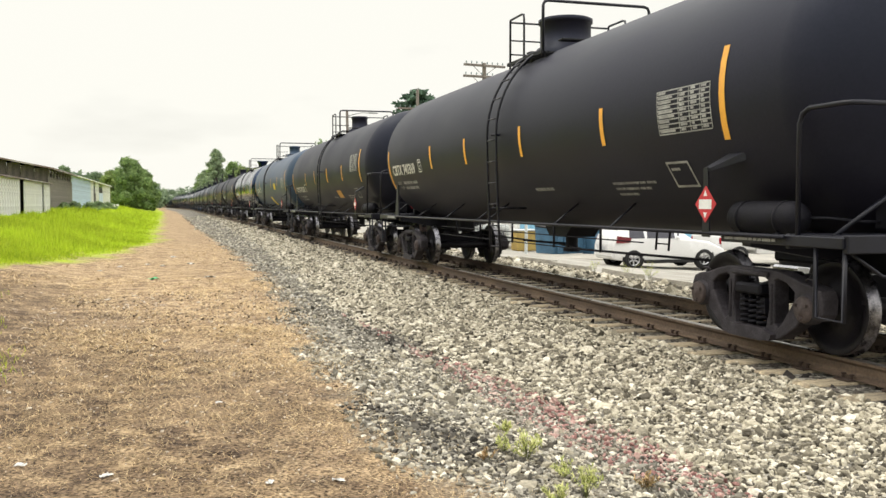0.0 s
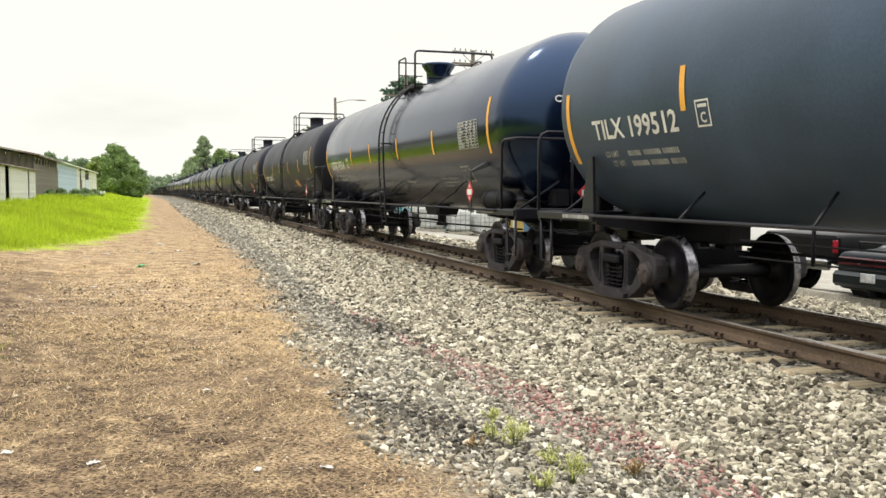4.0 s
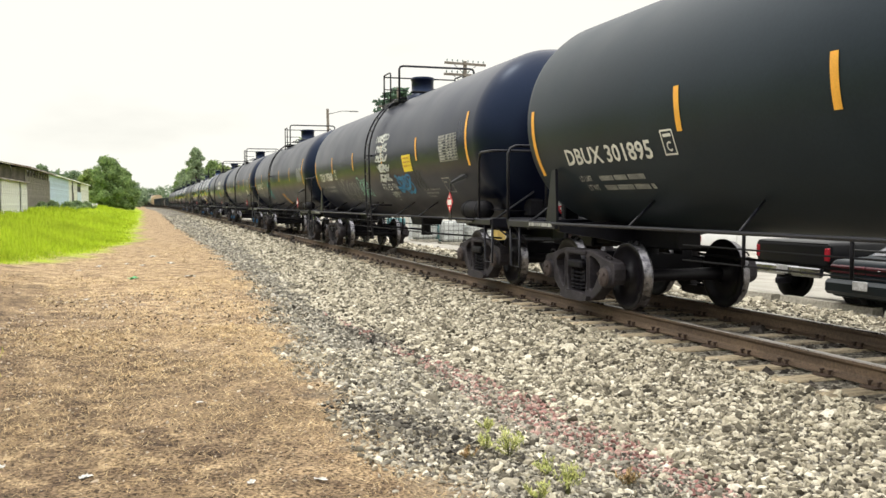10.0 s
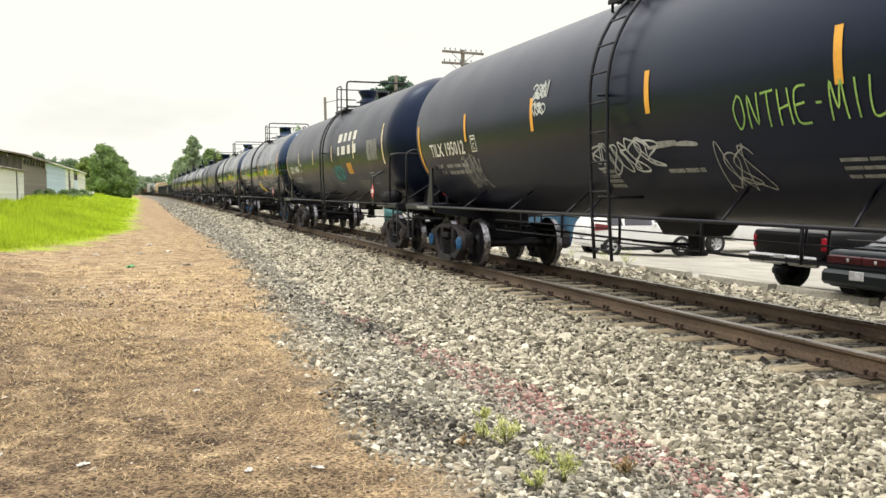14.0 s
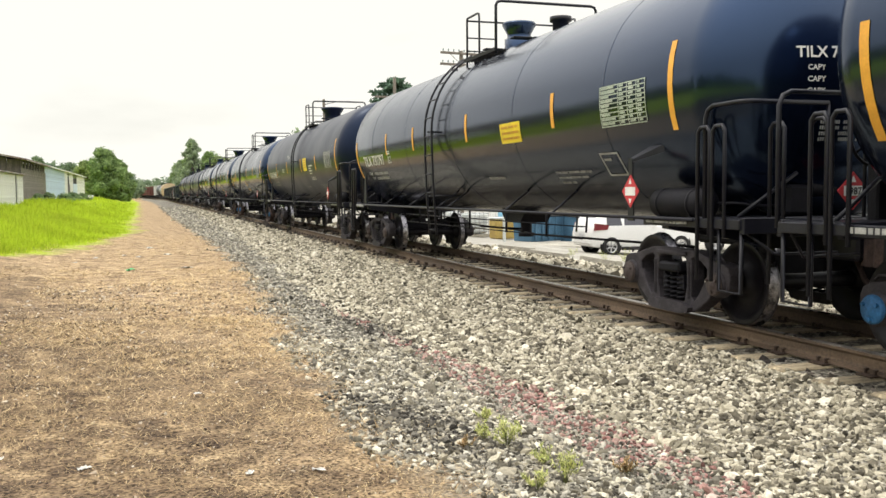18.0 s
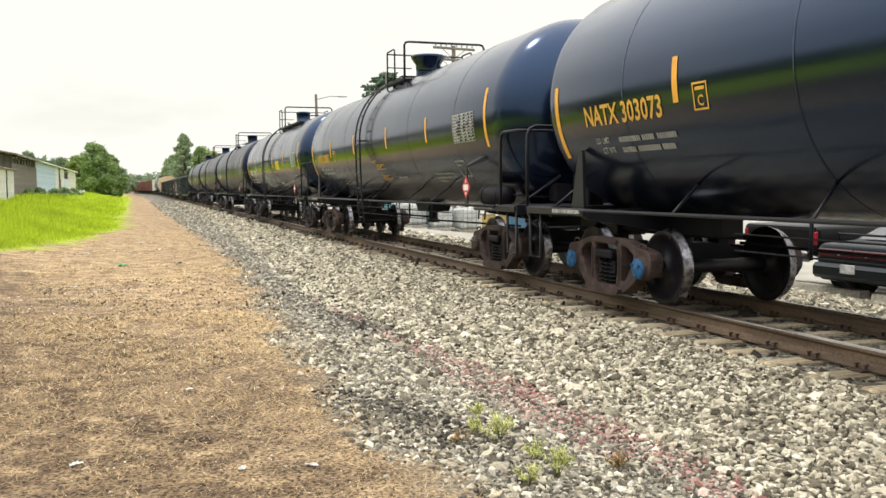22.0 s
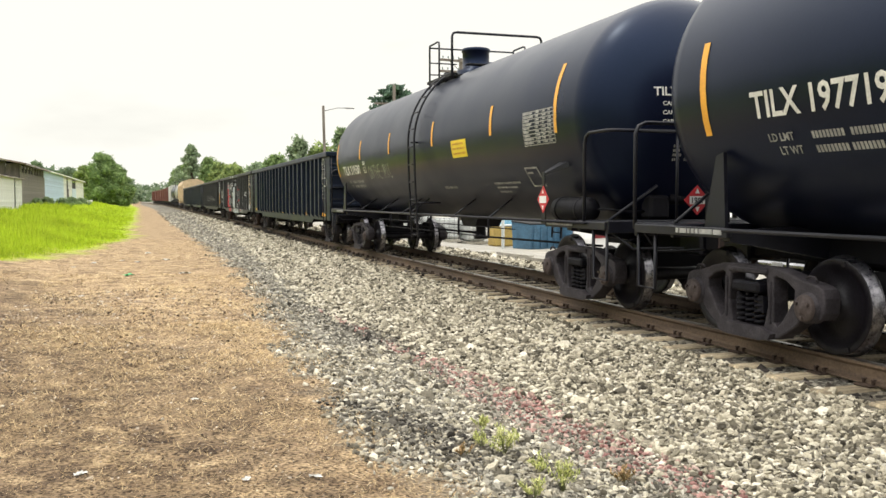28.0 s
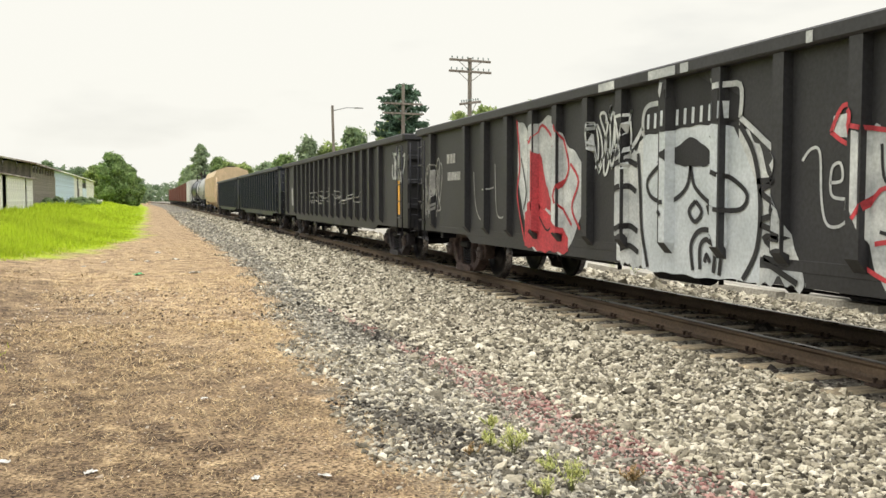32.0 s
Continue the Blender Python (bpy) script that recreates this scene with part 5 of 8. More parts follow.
def gondola(label, paint, length, ribs, top=2.92, bottom=0.80, inset=2.75, finish=None):
    """Open car with ribbed steel sides; origin at its middle."""
    car = thing("gondola_car", label, "gondola car", "gondolas of the train")
    h, w = length / 2 - 0.55, 1.50
    for side in (-1, 1):
        s = Shape()
        s.box((side * (w - 0.07), 0, (top + bottom) / 2), (0.02, 2 * h, top - bottom), 0)
        s.box((side * (w - 0.087), 0, bottom + 0.06), (0.059, 2 * h, 0.12), 0.008)
        s.prism([(-6.95, bottom + 0.002), (-6.65, bottom - 0.13), (6.65, bottom - 0.13), (6.95, bottom + 0.002)], "x", side * (w - 0.07) - 0.01, side * (w - 0.07) + 0.01)
        part("side_wall", s, paint, car)
        c = Shape()
        c.box((side * (w - 0.01), 0, top - 0.06), (0.16, 2 * h + 0.1, 0.15), 0.02)
        part("top_rail", c, paint, car)
        for y in (ribs if side < 0 else [-q for q in ribs]):
            part("rib", once(("rib", round(top, 2), round(bottom, 2), side), lambda: Shape().prism([(side * (w - 0.06), bottom + 0.05), (side * (w + 0.045), bottom + 0.17), (side * (w + 0.045), top - 0.14), (side * (w - 0.06), top - 0.14)], "y", -0.075, 0.075)), paint, car, at=(0, y, 0))
    for sg in (-1, 1):
        e = Shape()
        e.box((0, sg * h, (top + bottom) / 2), (2 * w - 0.1, 0.06, top - bottom), 0.01)
        for z in (bottom + 0.5, bottom + 1.05, bottom + 1.6):
            e.box((0, sg * (h + 0.06), z), (2 * w - 0.1, 0.10, 0.12), 0.02)
        e.box((0, sg * (h + 0.02), top - 0.06), (2 * w + 0.1, 0.14, 0.14), 0.02)
        part("end_wall", e, paint, car)
        sill = Shape()
        sill.box((0, sg * (h + 0.2), 0.88), (2.6, 0.5, 0.22), 0.02)
        sill.box((0, sg * (h + 0.1), 0.72), (0.4, 1.2, 0.3), 0.03)
        part("end_sill", sill, STEEL_DARK, car)
        for side in (-1, 1):
            l = Shape()
            x = side * (w + 0.05)
            for dy in (0.06, 0.50):
                l.tube([(x, sg * (h - dy), 0.62), (x, sg * (h - dy), top - 0.25)], 0.016, 5)
            for k in range(6):
                z = 0.65 + k * 0.38
                l.tube([(x, sg * (h - 0.06), z), (x, sg * (h - 0.50), z)], 0.014, 5)
            part("ladder", l, PIPE, car)
            l = Shape()
            for k in range(6):
                z = 0.75 + k * 0.36
                l.tube([(side * 1.42, sg * (h + 0.16), z), (side * 0.95, sg * (h + 0.16), z)], 0.014, 5)
            for x in (1.42, 0.95):
                l.tube([(side * x, sg * (h + 0.16), 0.7), (side * x, sg * (h + 0.16), top - 0.2)], 0.016, 5)
            part("end_ladder", l, PIPE, car)
        part("coupler", once("coupler", coupler_shape), STEEL_RUST, car, at=pose(0, sg * (length / 2 - 0.78), 0, 0, 0, 0 if sg > 0 else 180))
        truck(car, sg * (length / 2 - inset), finish or STEEL_GREY, CAP_RUST)
    f = Shape()
    f.box((0, 0, bottom + 0.12), (2 * w - 0.2, 2 * h, 0.08), 0)
    f.box((0, 0, bottom - 0.06), (0.36, 2 * h, 0.30), 0.02)
    for k in range(8):
        f.box((0, -h + 2 * h * (k + 0.5) / 8, bottom - 0.02), (2 * w - 0.2, 0.14, 0.2), 0.01)
    part("floor_frame", f, STEEL_DARK, car)
    g = Shape()
    g.tube([(-1.2, -4, 0.62), (-1.2, 3.5, 0.62)], 0.016, 5)
    for y in (-3.2, -0.6, 1.6, 3.4):
        g.tube([(-1.2, y, 0.55), (-1.2, y, bottom)], 0.03, 5)
    g.cyl((-0.8, 0.2, 0.62), (-0.8, 1.2, 0.62), 0.17, 14)
    part("brake_gear", g, STEEL_DARK, car)
    return car


def flat_panel(s, y0, y1, z0, z1, x):
    """A thin sheet on a gondola's flank."""
    return s.box((x, (y0 + y1) / 2, (z0 + z1) / 2), (0.006, abs(y1 - y0), abs(z1 - z0)))


def flank_word(text, y_left, z, size, x):
    s = Shape()
    vs, fs = letters(text, size)
    return s.add([(x, y_left - a, z + b) for a, b in vs], fs)


# ================= other far cars =================
def hopper(label):
    car = thing("hopper_car", label, "hopper car", "far freight cars")
    s = Shape()
    s.prism([(-1.45, 1.2), (-1.6, 1.7), (-1.6, 3.5), (-1.35, 4.05), (-0.5, 4.35), (0.5, 4.35), (1.35, 4.05), (1.6, 3.5), (1.6, 1.7), (1.45, 1.2)], "y", -7.3, 7.3)
    part("body", s, BUFF, car)
    for side in (-1, 1):
        for k in range(9):
            r = Shape()
            r.box((side * 1.62, -6.8 + 1.7 * k, 2.6), (0.06, 0.1, 1.8), 0.01)
            part("rib", r, BUFF, car)
    for k in range(3):
        b = Shape()
        y = -4.6 + 4.6 * k
        b.add([(-1.4, y - 2, 1.25), (1.4, y - 2, 1.25), (1.4, y + 2, 1.25), (-1.4, y + 2, 1.25), (-0.4, y - 0.4, 0.45), (0.4, y - 0.4, 0.45), (0.4, y + 0.4, 0.45), (-0.4, y + 0.4, 0.45)],
              [(0, 1, 2, 3), (4, 5, 6, 7), (0, 1, 5, 4), (1, 2, 6, 5), (2, 3, 7, 6), (3, 0, 4, 7)])
        part("outlet_bay", b, BUFF, car)
    w = Shape()
    w.box((0, 0, 4.42), (0.6, 14.4, 0.06))
    for k in range(4):
        w.cyl((0.0, -5 + 3.3 * k, 4.35), (0.0, -5 + 3.3 * k, 4.5), 0.3, 12)
    part("roof_walk", w, GRATE, car)
    e = Shape()
    for sg in (-1, 1):
        e.box((0, sg * 8.0, 1.0), (2.8, 1.6, 0.2), 0.02)
        for x in (-1.4, 1.4):
            e.tube([(x, sg * 8.7, 1.0), (x, sg * 7.4, 3.4)], 0.05, 6)
        truck(car, sg * 6.9, STEEL_GREY, CAP_RUST)
    part("end_frame", e, BUFF, car)
    return car


def boxcar(label, paint, half=8.3):
    car = thing("boxcar", label, "boxcar", "far freight cars")
    s = Shape()
    s.prism([(-1.5, 1.05), (-1.5, 4.2), (0, 4.45), (1.5, 4.2), (1.5, 1.05)], "y", -half, half)
    part("body", s, paint, car)
    for k in range(14):
        r = Shape()
        y = -half + 2 * half * (k + 0.5) / 14
        if abs(y) > 1.7:
            r.box((-1.53, y, 2.6), (0.05, 0.1, 3.0), 0.01)
            part("rib", r, paint, car)
    d = Shape()
    d.box((-1.56, 0, 2.6), (0.08, 3.0, 3.0), 0.02)
    part("sliding_door", d, paint, car)
    u = Shape()
    u.box((0, 0, 0.95), (2.4, 2 * half, 0.2))
    part("underframe", u, STEEL_DARK, car)
    for sg in (-1, 1):
        truck(car, sg * (half - 1.8), STEEL_GREY, CAP_RUST)
    return car


# ================= the train, from the first car back =================
REAR_LEAD = 7.1 - AXLE_GAP      # of the rear truck's leading axle from a tank car's middle
FLEET = []      # (car, distance of its middle behind the zero point)


def tank_at(rear_axle, *a, **k):
    FLEET.append((tank_car(*a, **k), rear_axle - REAR_LEAD))


tank_at(21.1, "CBTX", "740369", SOOT, "sooty black tank car with orange reflector stripes", trucks=(-6.79, 7.23), front=-6.86, panel=-5.59, txt=(7.31, 5.23, 4.92, -0.03), seed=1, dome="wide", finish=STEEL_GREY)
tank_at(39.5, "CBTX", "742375", SOOT, "sooty black tank car with an amber sticker", trucks=(-6.95, 7.05), front=-7.02, panel=-5.62, panel_z=2.95, txt=(7.0, 4.7, 4.44, 0.17), seed=2, sign2=(AMBER, -2.37, -3.1, 1.67, 1.92, 0.0), dome="drum")
tank_at(57.7, "TILX", "199512", BLUEGREY, "slate blue-grey tank car with yellow signs", trucks=(-6.93, 7.10), lad=1.6, seed=3, sign=YS, sign2=YL, dome="drum", rail="pipe")
tank_at(75.9, "CBTX", "743314", GLOSS, "glossy dark tank car reflecting the field", trucks=(-6.9, 7.02), seed=4, dome="flare")
tank_at(94.1, "CBTX", "742358", SOOT, "sooty black tank car with an amber sticker", trucks=(-6.95, 7.17), front=-7.02, panel=-5.62, panel_z=2.95, txt=(7.0, 4.7, 4.44, 0.17), seed=5, sign2=(AMBER, -2.37, -3.1, 1.67, 1.92, 0.0), dome="drum")
tank_at(112.4, "CTCX", "733246", SOOT, "brownish black tank car with a sprayed tag", trucks=(-7.0, 7.06), front=-7.02, panel=-5.62, panel_z=2.95, txt=(6.74, 4.5, 4.25, 0.17), seed=6, dome="drum", sign2=(AMBER, -2.37, -3.1, 1.67, 1.92, 0.0), art=[("tag", SPRAY_WHITE, (4.28, 3.68, 1.52, 1.92), 3, 0.06), ("tag", SPRAY_WHITE, (4.2, 3.72, 1.55, 1.86), 3, 0.05)])
tank_at(130.6, "DBUX", "301895", GREENISH, "dark green-black tank car with orange stripes", trucks=(-7.0, 7.05), front=-7.14, panel=-5.76, panel_z=3.02, txt=(6.74, 4.5, 4.25, 0.17), seed=7, dome="vents")
tank_at(148.6, "TILX", "195868", BLACK, "black tank car with white and mint graffiti", trucks=(-6.9, 6.87), seed=8, dome="drum", sign=(YELLOW, -3.12, -3.80, 2.14, 2.50, 0.0),
        art=[("tag", LETTER_DIM, (4.5, 2.0, 1.5, 2.15), 11, 0.018), ("tag", SPRAY_MINT, (1.8, 0.75, 1.6, 2.1), 5, 0.035), ("tag", SPRAY_BLUE, (-2.15, -3.35, 1.68, 2.08), 6, 0.055), ("tag", SPRAY_FADED, (-3.55, -4.35, 1.75, 2.15), 7, 0.026), ("word", SPRAY_WHITE, (-0.72, -2.05, 1.77, 1.90), "FTC-ES-TSN", 0.03), ("word", SPRAY_WHITE, (-1.12, -1.80, 1.60, 1.71), "-2015-", 0.028), ("word", SPRAY_WHITE, (-1.3, -1.7, 1.50, 1.56), "-", 0.022)]
        + [("tag", SPRAY_WHITE, (-0.78 - 0.05 * (k % 2), -1.80 - 0.06 * (k % 3), 1.97 + 0.235 * k, 2.14 + 0.235 * k), 5, 0.042) for k in range(5)])
tank_at(166.5, "GATX", "220813", BLACK, "black tank car with a teal sprayed tag", trucks=(-6.88, 7.11), lad=1.6, seed=9, dome="drum", caps=CAP_RUST, panel=-6.15, frame_mark=False, sign2=(AMBER, -0.9, -1.4, 1.4, 1.85, -0.4), art=[("tag", SPRAY_TEAL, (3.0, 1.9, 1.65, 2.35), 9, 0.026)])
tank_at(184.5, "TILX", "195012", BLACK, "black tank car with grey and green graffiti", trucks=(-6.84, 7.10), seed=10, dome="drum", caps=CAP_BLUE, sign=(PLACARD_WHITE, -5.22, -5.72, 1.96, 2.2, 0.0),
        art=[("tag", LETTER_DIM, (5.3, 4.45, 1.55, 2.1), 9, 0.018), ("tag", SPRAY_WHITE, (1.85, 1.40, 2.78, 3.0), 5, 0.03), ("tag", SPRAY_WHITE, (1.85, 1.45, 2.55, 2.74), 5, 0.026), ("tag", SPRAY_WHITE, (0.25, -1.25, 1.68, 2.12), 8, 0.022), ("tag", LETTER_DIM, (-1.2, -1.95, 1.95, 2.02), 2, 0.03), ("bars", LETTER_DIM, (0.25, -0.1, 1.45, 1.74), 4, 0.04), ("tag", LETTER_DIM, (-2.3, -2.9, 1.42, 1.95), 4, 0.015), ("word", SPRAY_GREEN, (-2.80, -4.75, 2.06, 2.38), "ONTHE-MIL", 0.021)])
tank_at(202.6, "TILX", "194004", BLACK, "black tank car with white painted words", trucks=(-6.9, 7.05), tape=PALE_TAPE, seed=11, dome="vents", sign=(AMBER, -3.2, -3.8, 1.95, 2.25, 0.0),
        art=[("bars", LETTER, (-2.2, -4.6, 2.45, 3.1), 2, 0.24), ("tag", SPRAY_TEAL, (-1.2, -2.6, 1.8, 2.2), 6, 0.03)])
tank_at(220.7, "TILX", "730338", GLOSS, "glossy black jacketed tank car with yellow signs", trucks=(-6.88, 6.99), lad=1.6, stripes=(4.69, 2.47, -0.86, -4.44), stencils=((-1.95, 1.98, 1.3), (-3.85, 2.03, 1.5)), remarks=[([0.5, 0.5, 0.5], -0.12, 1.95, 0.05)], seed=12, bands=True, posts=True, sign=YS2, sign2=YL, caps=CAP_BLUE, dome="drum", end_ink=LETTER_GREEN)
tank_at(238.5, "TILX", "730797", GLOSS, "glossy black jacketed tank car with yellow sign", trucks=(-6.8, 7.12), lad=1.6, stripes=(4.61, 2.40, -0.90, -4.44), seed=13, bands=True, posts=True, sign=YS, dome="vents", caps=CAP_RUST, end_ink=LETTER_GREEN)
tank_at(256.6, "GBRX", "708882", BLACK, "satin black tank car with a yellow sign", trucks=(-6.95, 6.98), front=-7.54, stripes=(4.82, 1.92, -1.37, -4.24), seed=14, posts=True, sign=(YELLOW, -1.85, -2.55, 2.25, 2.69, 0.0), dome="flare", frame_mark=False,
        remarks=[([0.72, 0.4, 0.5, 0.4], -2.96, 2.42, 0.05), ([0.7, 0.7], -2.99, 2.02, 0.035), ([0.25, 0.45], 1.65, 2.92, 0.04), ([0.6, 0.5], 3.2, 2.43, 0.045)])
tank_at(274.6, "NATX", "303073", GLOSS, "glossy black tank car with amber lettering", trucks=(-6.88, 7.05), ink=LETTER_AMBER, lad=1.6, seed=15, bands=True, caps=CAP_BLUE, dome="flare", finish=STEEL_RUST, remarks=[([0.35, 0.2], 0.31, 2.12, 0.022), ([0.75, 0.62, 0.4, 0.75], 0.10, 2.02, 0.02), ([0.2, 0.6, 0.45, 0.75, 0.5], 0.0, 1.80, 0.02)], txt=(6.88, 5.1, 4.51, -0.08))
tank_at(292.3, "NATX", "302853", GLOSS, "glossy black tank car with amber lettering", trucks=(-6.8, 7.03), ink=LETTER_AMBER, lad=1.6, seed=16, bands=True, dome="flare", finish=STEEL_RUST, remarks=[([0.35, 0.2], 0.31, 2.12, 0.022), ([0.75, 0.62, 0.4, 0.75], 0.10, 2.02, 0.02), ([0.2, 0.6, 0.45, 0.75, 0.5], 0.0, 1.80, 0.02)], txt=(6.88, 5.1, 4.51, -0.08))
tank_at(309.8, "VMSX", "311898", GLOSS, "glossy black tank car with a pale sprayed tag", trucks=(-6.72, 7.09), lad=1.6, stripes=(4.72, 2.36, -0.81, -3.69), front=-6.99, panel=-5.42, end_at=(-0.80, 3.05), cut=0.45, seed=17, bands=True, txt=(7.0, 4.93, 4.6, 0.05), sign=(YELLOW, -1.7, -2.54, 2.22, 2.55, 0.0), dome="drum", rail="hoops", long_walk=True, art=[("tag", SPRAY_WHITE, (2.6, 1.1, 1.55, 2.35), 9, 0.03)], end_ink=LETTER_GREEN)
tank_at(327.6, "TILX", "198008", BLACK, "black tank car with pale stripes and scribbles", trucks=(-6.78, 7.05), tape=PALE_TAPE, stripe_up=0.16, front=-6.73, cut=0.25, seed=18, dome="drum", art=[("tag", SPRAY_WHITE, (2.5, 1.5, 1.5, 2.0), 5, 0.03), ("tag", LETTER_DIM, (-1.0, -4.4, 1.6, 1.95), 9, 0.02)])
tank_at(344.9, "TILX", "197719", BLACK, "black tank car with a white sprayed scrawl", trucks=(-6.85, 7.10), txt=(6.57, 4.9, 4.55, -0.08), stripe_up=0.16, front=-6.93, tail=7.3, cut=0.25, seed=19, dome="drum", sign=None, art=[("tag", SPRAY_WHITE, (2.2, 1.2, 1.5, 2.5), 9, 0.04)])
tank_at(362.6, "TILX", "319500", BLACK, "black tank car with a pale sprayed name", trucks=(-6.78, 6.80), stripe_up=0.16, front=-6.93, stripes=(4.82, 1.92, -1.36, -4.50), cut=0.25, seed=20, dome="drum", sign=YS, art=[("word", LETTER_GREEN, (4.1, 1.95, 1.98, 2.30), "ONTHE-MIL", 0.02)])

G1_MID = 0.28
RIBS_A = [q - G1_MID for q in [8.31, 7.19] + [6.48 - 0.956 * k for k in range(14)] + [-6.75, -7.5, -8.2]]
RIBS_B = [8.9, 6.8, 5.8, 4.75, 3.75, 2.9, 1.95, 1.05, 0.05, -0.95, -1.9, -2.85, -3.75, -4.65, -5.55, -6.4, -7.45]
RIBS_C = [8.6 - 0.956 * k for k in range(19)]
G1 = gondola("black open gondola with orange reflectors, clean sides", GON_BLACK, 20.76, RIBS_A, inset=2.28)
FLEET.append((G1, 375.3 + G1_MID))
G2 = gondola("black open gondola covered in white and red graffiti", GON_BROWN, 20.6, RIBS_B, inset=2.45, finish=STEEL_RUST)
FLEET.append((G2, 395.9))
G3 = gondola("sooty brown open gondola with pale scribbles", GON_BROWN, 20.8, RIBS_B)
FLEET.append((G3, 416.7))
G4 = gondola("dark blue-black open gondola in the train", GON_BLUE, 20.6, RIBS_C)
FLEET.append((G4, 437.8))
G5 = gondola("dark blue-black open gondola in the train", GON_BLUE, 20.6, RIBS_C)
FLEET.append((G5, 458.4))
# ---- paint and marks on the gondolas
WALL_X, RIB_X = -1.444, -1.549


def wall_place(ribs):
    """Where paint lies on a ribbed flank: on the sheet, or out on a rib."""
    def place(y, z, off=0.0):
        out = any(abs(y - q) < 0.085 for q in ribs) and 0.97 < z < 2.76
        return ((RIB_X if out else WALL_X) - off, y, z)
    return place


def wall_patch(ribs, y0, y1, low, high, off=0.0):
    """Sprayed area between two outlines low(f), high(f), following sheet and ribs."""
    s = Shape()
    place = wall_place(ribs)
    n = max(4, int(abs(y1 - y0) / 0.04))
    rows = 14
    vs = []
    for i in range(n + 1):
        f = i / n
        y = y0 + (y1 - y0) * f
        za, zb = low(f), high(f)
        for j in range(rows + 1):
            vs.append(place(y, za + (zb - za) * j / rows, off))
    w = rows + 1
    fs = [(i * w + j, i * w + j + 1, (i + 1) * w + j + 1, (i + 1) * w + j) for i in range(n) for j in range(rows)]
    return s.add(vs, fs)


def ragged(points, seed, amp=0.05):
    """A wavering outline through heights given at even steps."""
    def f(t):
        x = t * (len(points) - 1)
        i = min(int(x), len(points) - 2)
        h = points[i] + (points[i + 1] - points[i]) * (x - i)
        return h + amp * math.sin(t * 23 + seed) * math.sin(t * 9 + seed * 2)
    return f


def strokes(ribs, lines, width, off=0.004):
    s = Shape()
    place = wall_place(ribs)
    for pts in lines:
        flank_stroke(s, pts, width, place, off)
    return s


def sprayed(ribs, lines, width, off, material, car):
    """Each sprayed line is a part of its own."""
    for line in lines:
        part("spray_line", strokes(ribs, [line], width, off), material, car, "sprayed line")


def globe_mark(car, y, z, ink, gy=0.24, gz=0.33):
    """A plain grid globe over a ribbon, drawn in lines."""
    def ring(ry, rz):
        return [(y + ry * math.cos(a), z + rz * math.sin(a)) for a in [k * math.tau / 14 for k in range(15)]]
    lines = [ring(gy, gz), ring(gy * 0.42, gz), [(y - gy, z), (y + gy, z)], [(y - gy * 0.83, z + gz / 2), (y + gy * 0.83, z + gz / 2)], [(y - gy * 0.83, z - gz / 2), (y + gy * 0.83, z - gz / 2)], [(y, z - gz), (y, z + gz)]]
    part("globe_mark", strokes([], lines, 0.028), ink, car, "plain white grid globe mark")
    part("ribbon_mark", strokes([], [[(y + gy, z - gz * 0.6), (y + gy * 0.4, z - gz - 0.15), (y - gy * 2.1, z - gz - 0.2), (y - gy * 2.15, z - gz + 0.04), (y - gy * 0.6, z - gz + 0.04), (y + gy * 0.7, z - gz * 0.8)]], 0.035), ink, car)


def bars_at(car, name, y_left, z_top, rows, h, gap, ink, x, seed):
    rnd = random.Random(seed)
    s = Shape()
    z = z_top
    for w in rows:
        y = y_left
        while y > y_left - w + 0.02:
            b = min(rnd.uniform(0.06, 0.2), y - (y_left - w))
            flat_panel(s, y, y - b, z - h, z, x)
            y -= b + 0.03
        z -= h + gap
    return part(name, s, ink, car)


# first gondola
part("lettering", flank_word("SMIX", 7.95, 2.25, 0.33, WALL_X), LETTER, G1, "owner code")
part("lettering", flank_word("660437", 8.02, 1.84, 0.30, WALL_X), LETTER, G1, "car number")
part("small_print", flank_word("LD LMT", 8.0, 1.14, 0.105, WALL_X), LETTER, G1)
part("small_print", flank_word("LT  WT", 8.0, 0.98, 0.105, WALL_X), LETTER, G1)
bars_at(G1, "small_print", 7.52, 1.215, [0.36], 0.075, 0.09, LETTER, WALL_X - 0.003, 1)
bars_at(G1, "small_print", 7.48, 1.055, [0.30], 0.075, 0.09, LETTER, WALL_X - 0.003, 3)
part("clearance_mark", strokes([], [[(5.2, 2.05), (5.2, 2.31), (4.92, 2.31), (4.92, 2.05), (5.2, 2.05)]], 0.016), LETTER_DIM, G1)
part("clearance_mark", flank_word("C", 5.11, 2.08, 0.14, WALL_X), LETTER_DIM, G1)
bars_at(G1, "small_print", -8.35, 1.86, [0.3, 0.3, 0.3, 0.35], 0.06, 0.05, LETTER_DIM, WALL_X - 0.003, 2)
for y, w in ((9.06, 0.85), (5.98, 0.42), (3.10, 0.48), (0.20, 0.47), (-2.69, 0.47), (-5.50, 0.48), (-8.45, 0.75)):
    part("reflector", flat_panel(Shape(), y + w / 2, y - w / 2, 0.92, 1.03, WALL_X - 0.004), ORANGE, G1, "orange reflector plate")
part("label_plate", flat_panel(Shape(), -4.38, -4.64, 0.94, 1.05, WALL_X - 0.004), LETTER, G1)
for y in (-1.89, -6.35, -7.2, 4.84):
    bars_at(G1, "small_print", y + 0.15, 0.99, [0.3, 0.25], 0.025, 0.03, LETTER_DIM, WALL_X - 0.003, int(y * 10))
globe_mark(G1, -8.5, 2.42, LETTER)
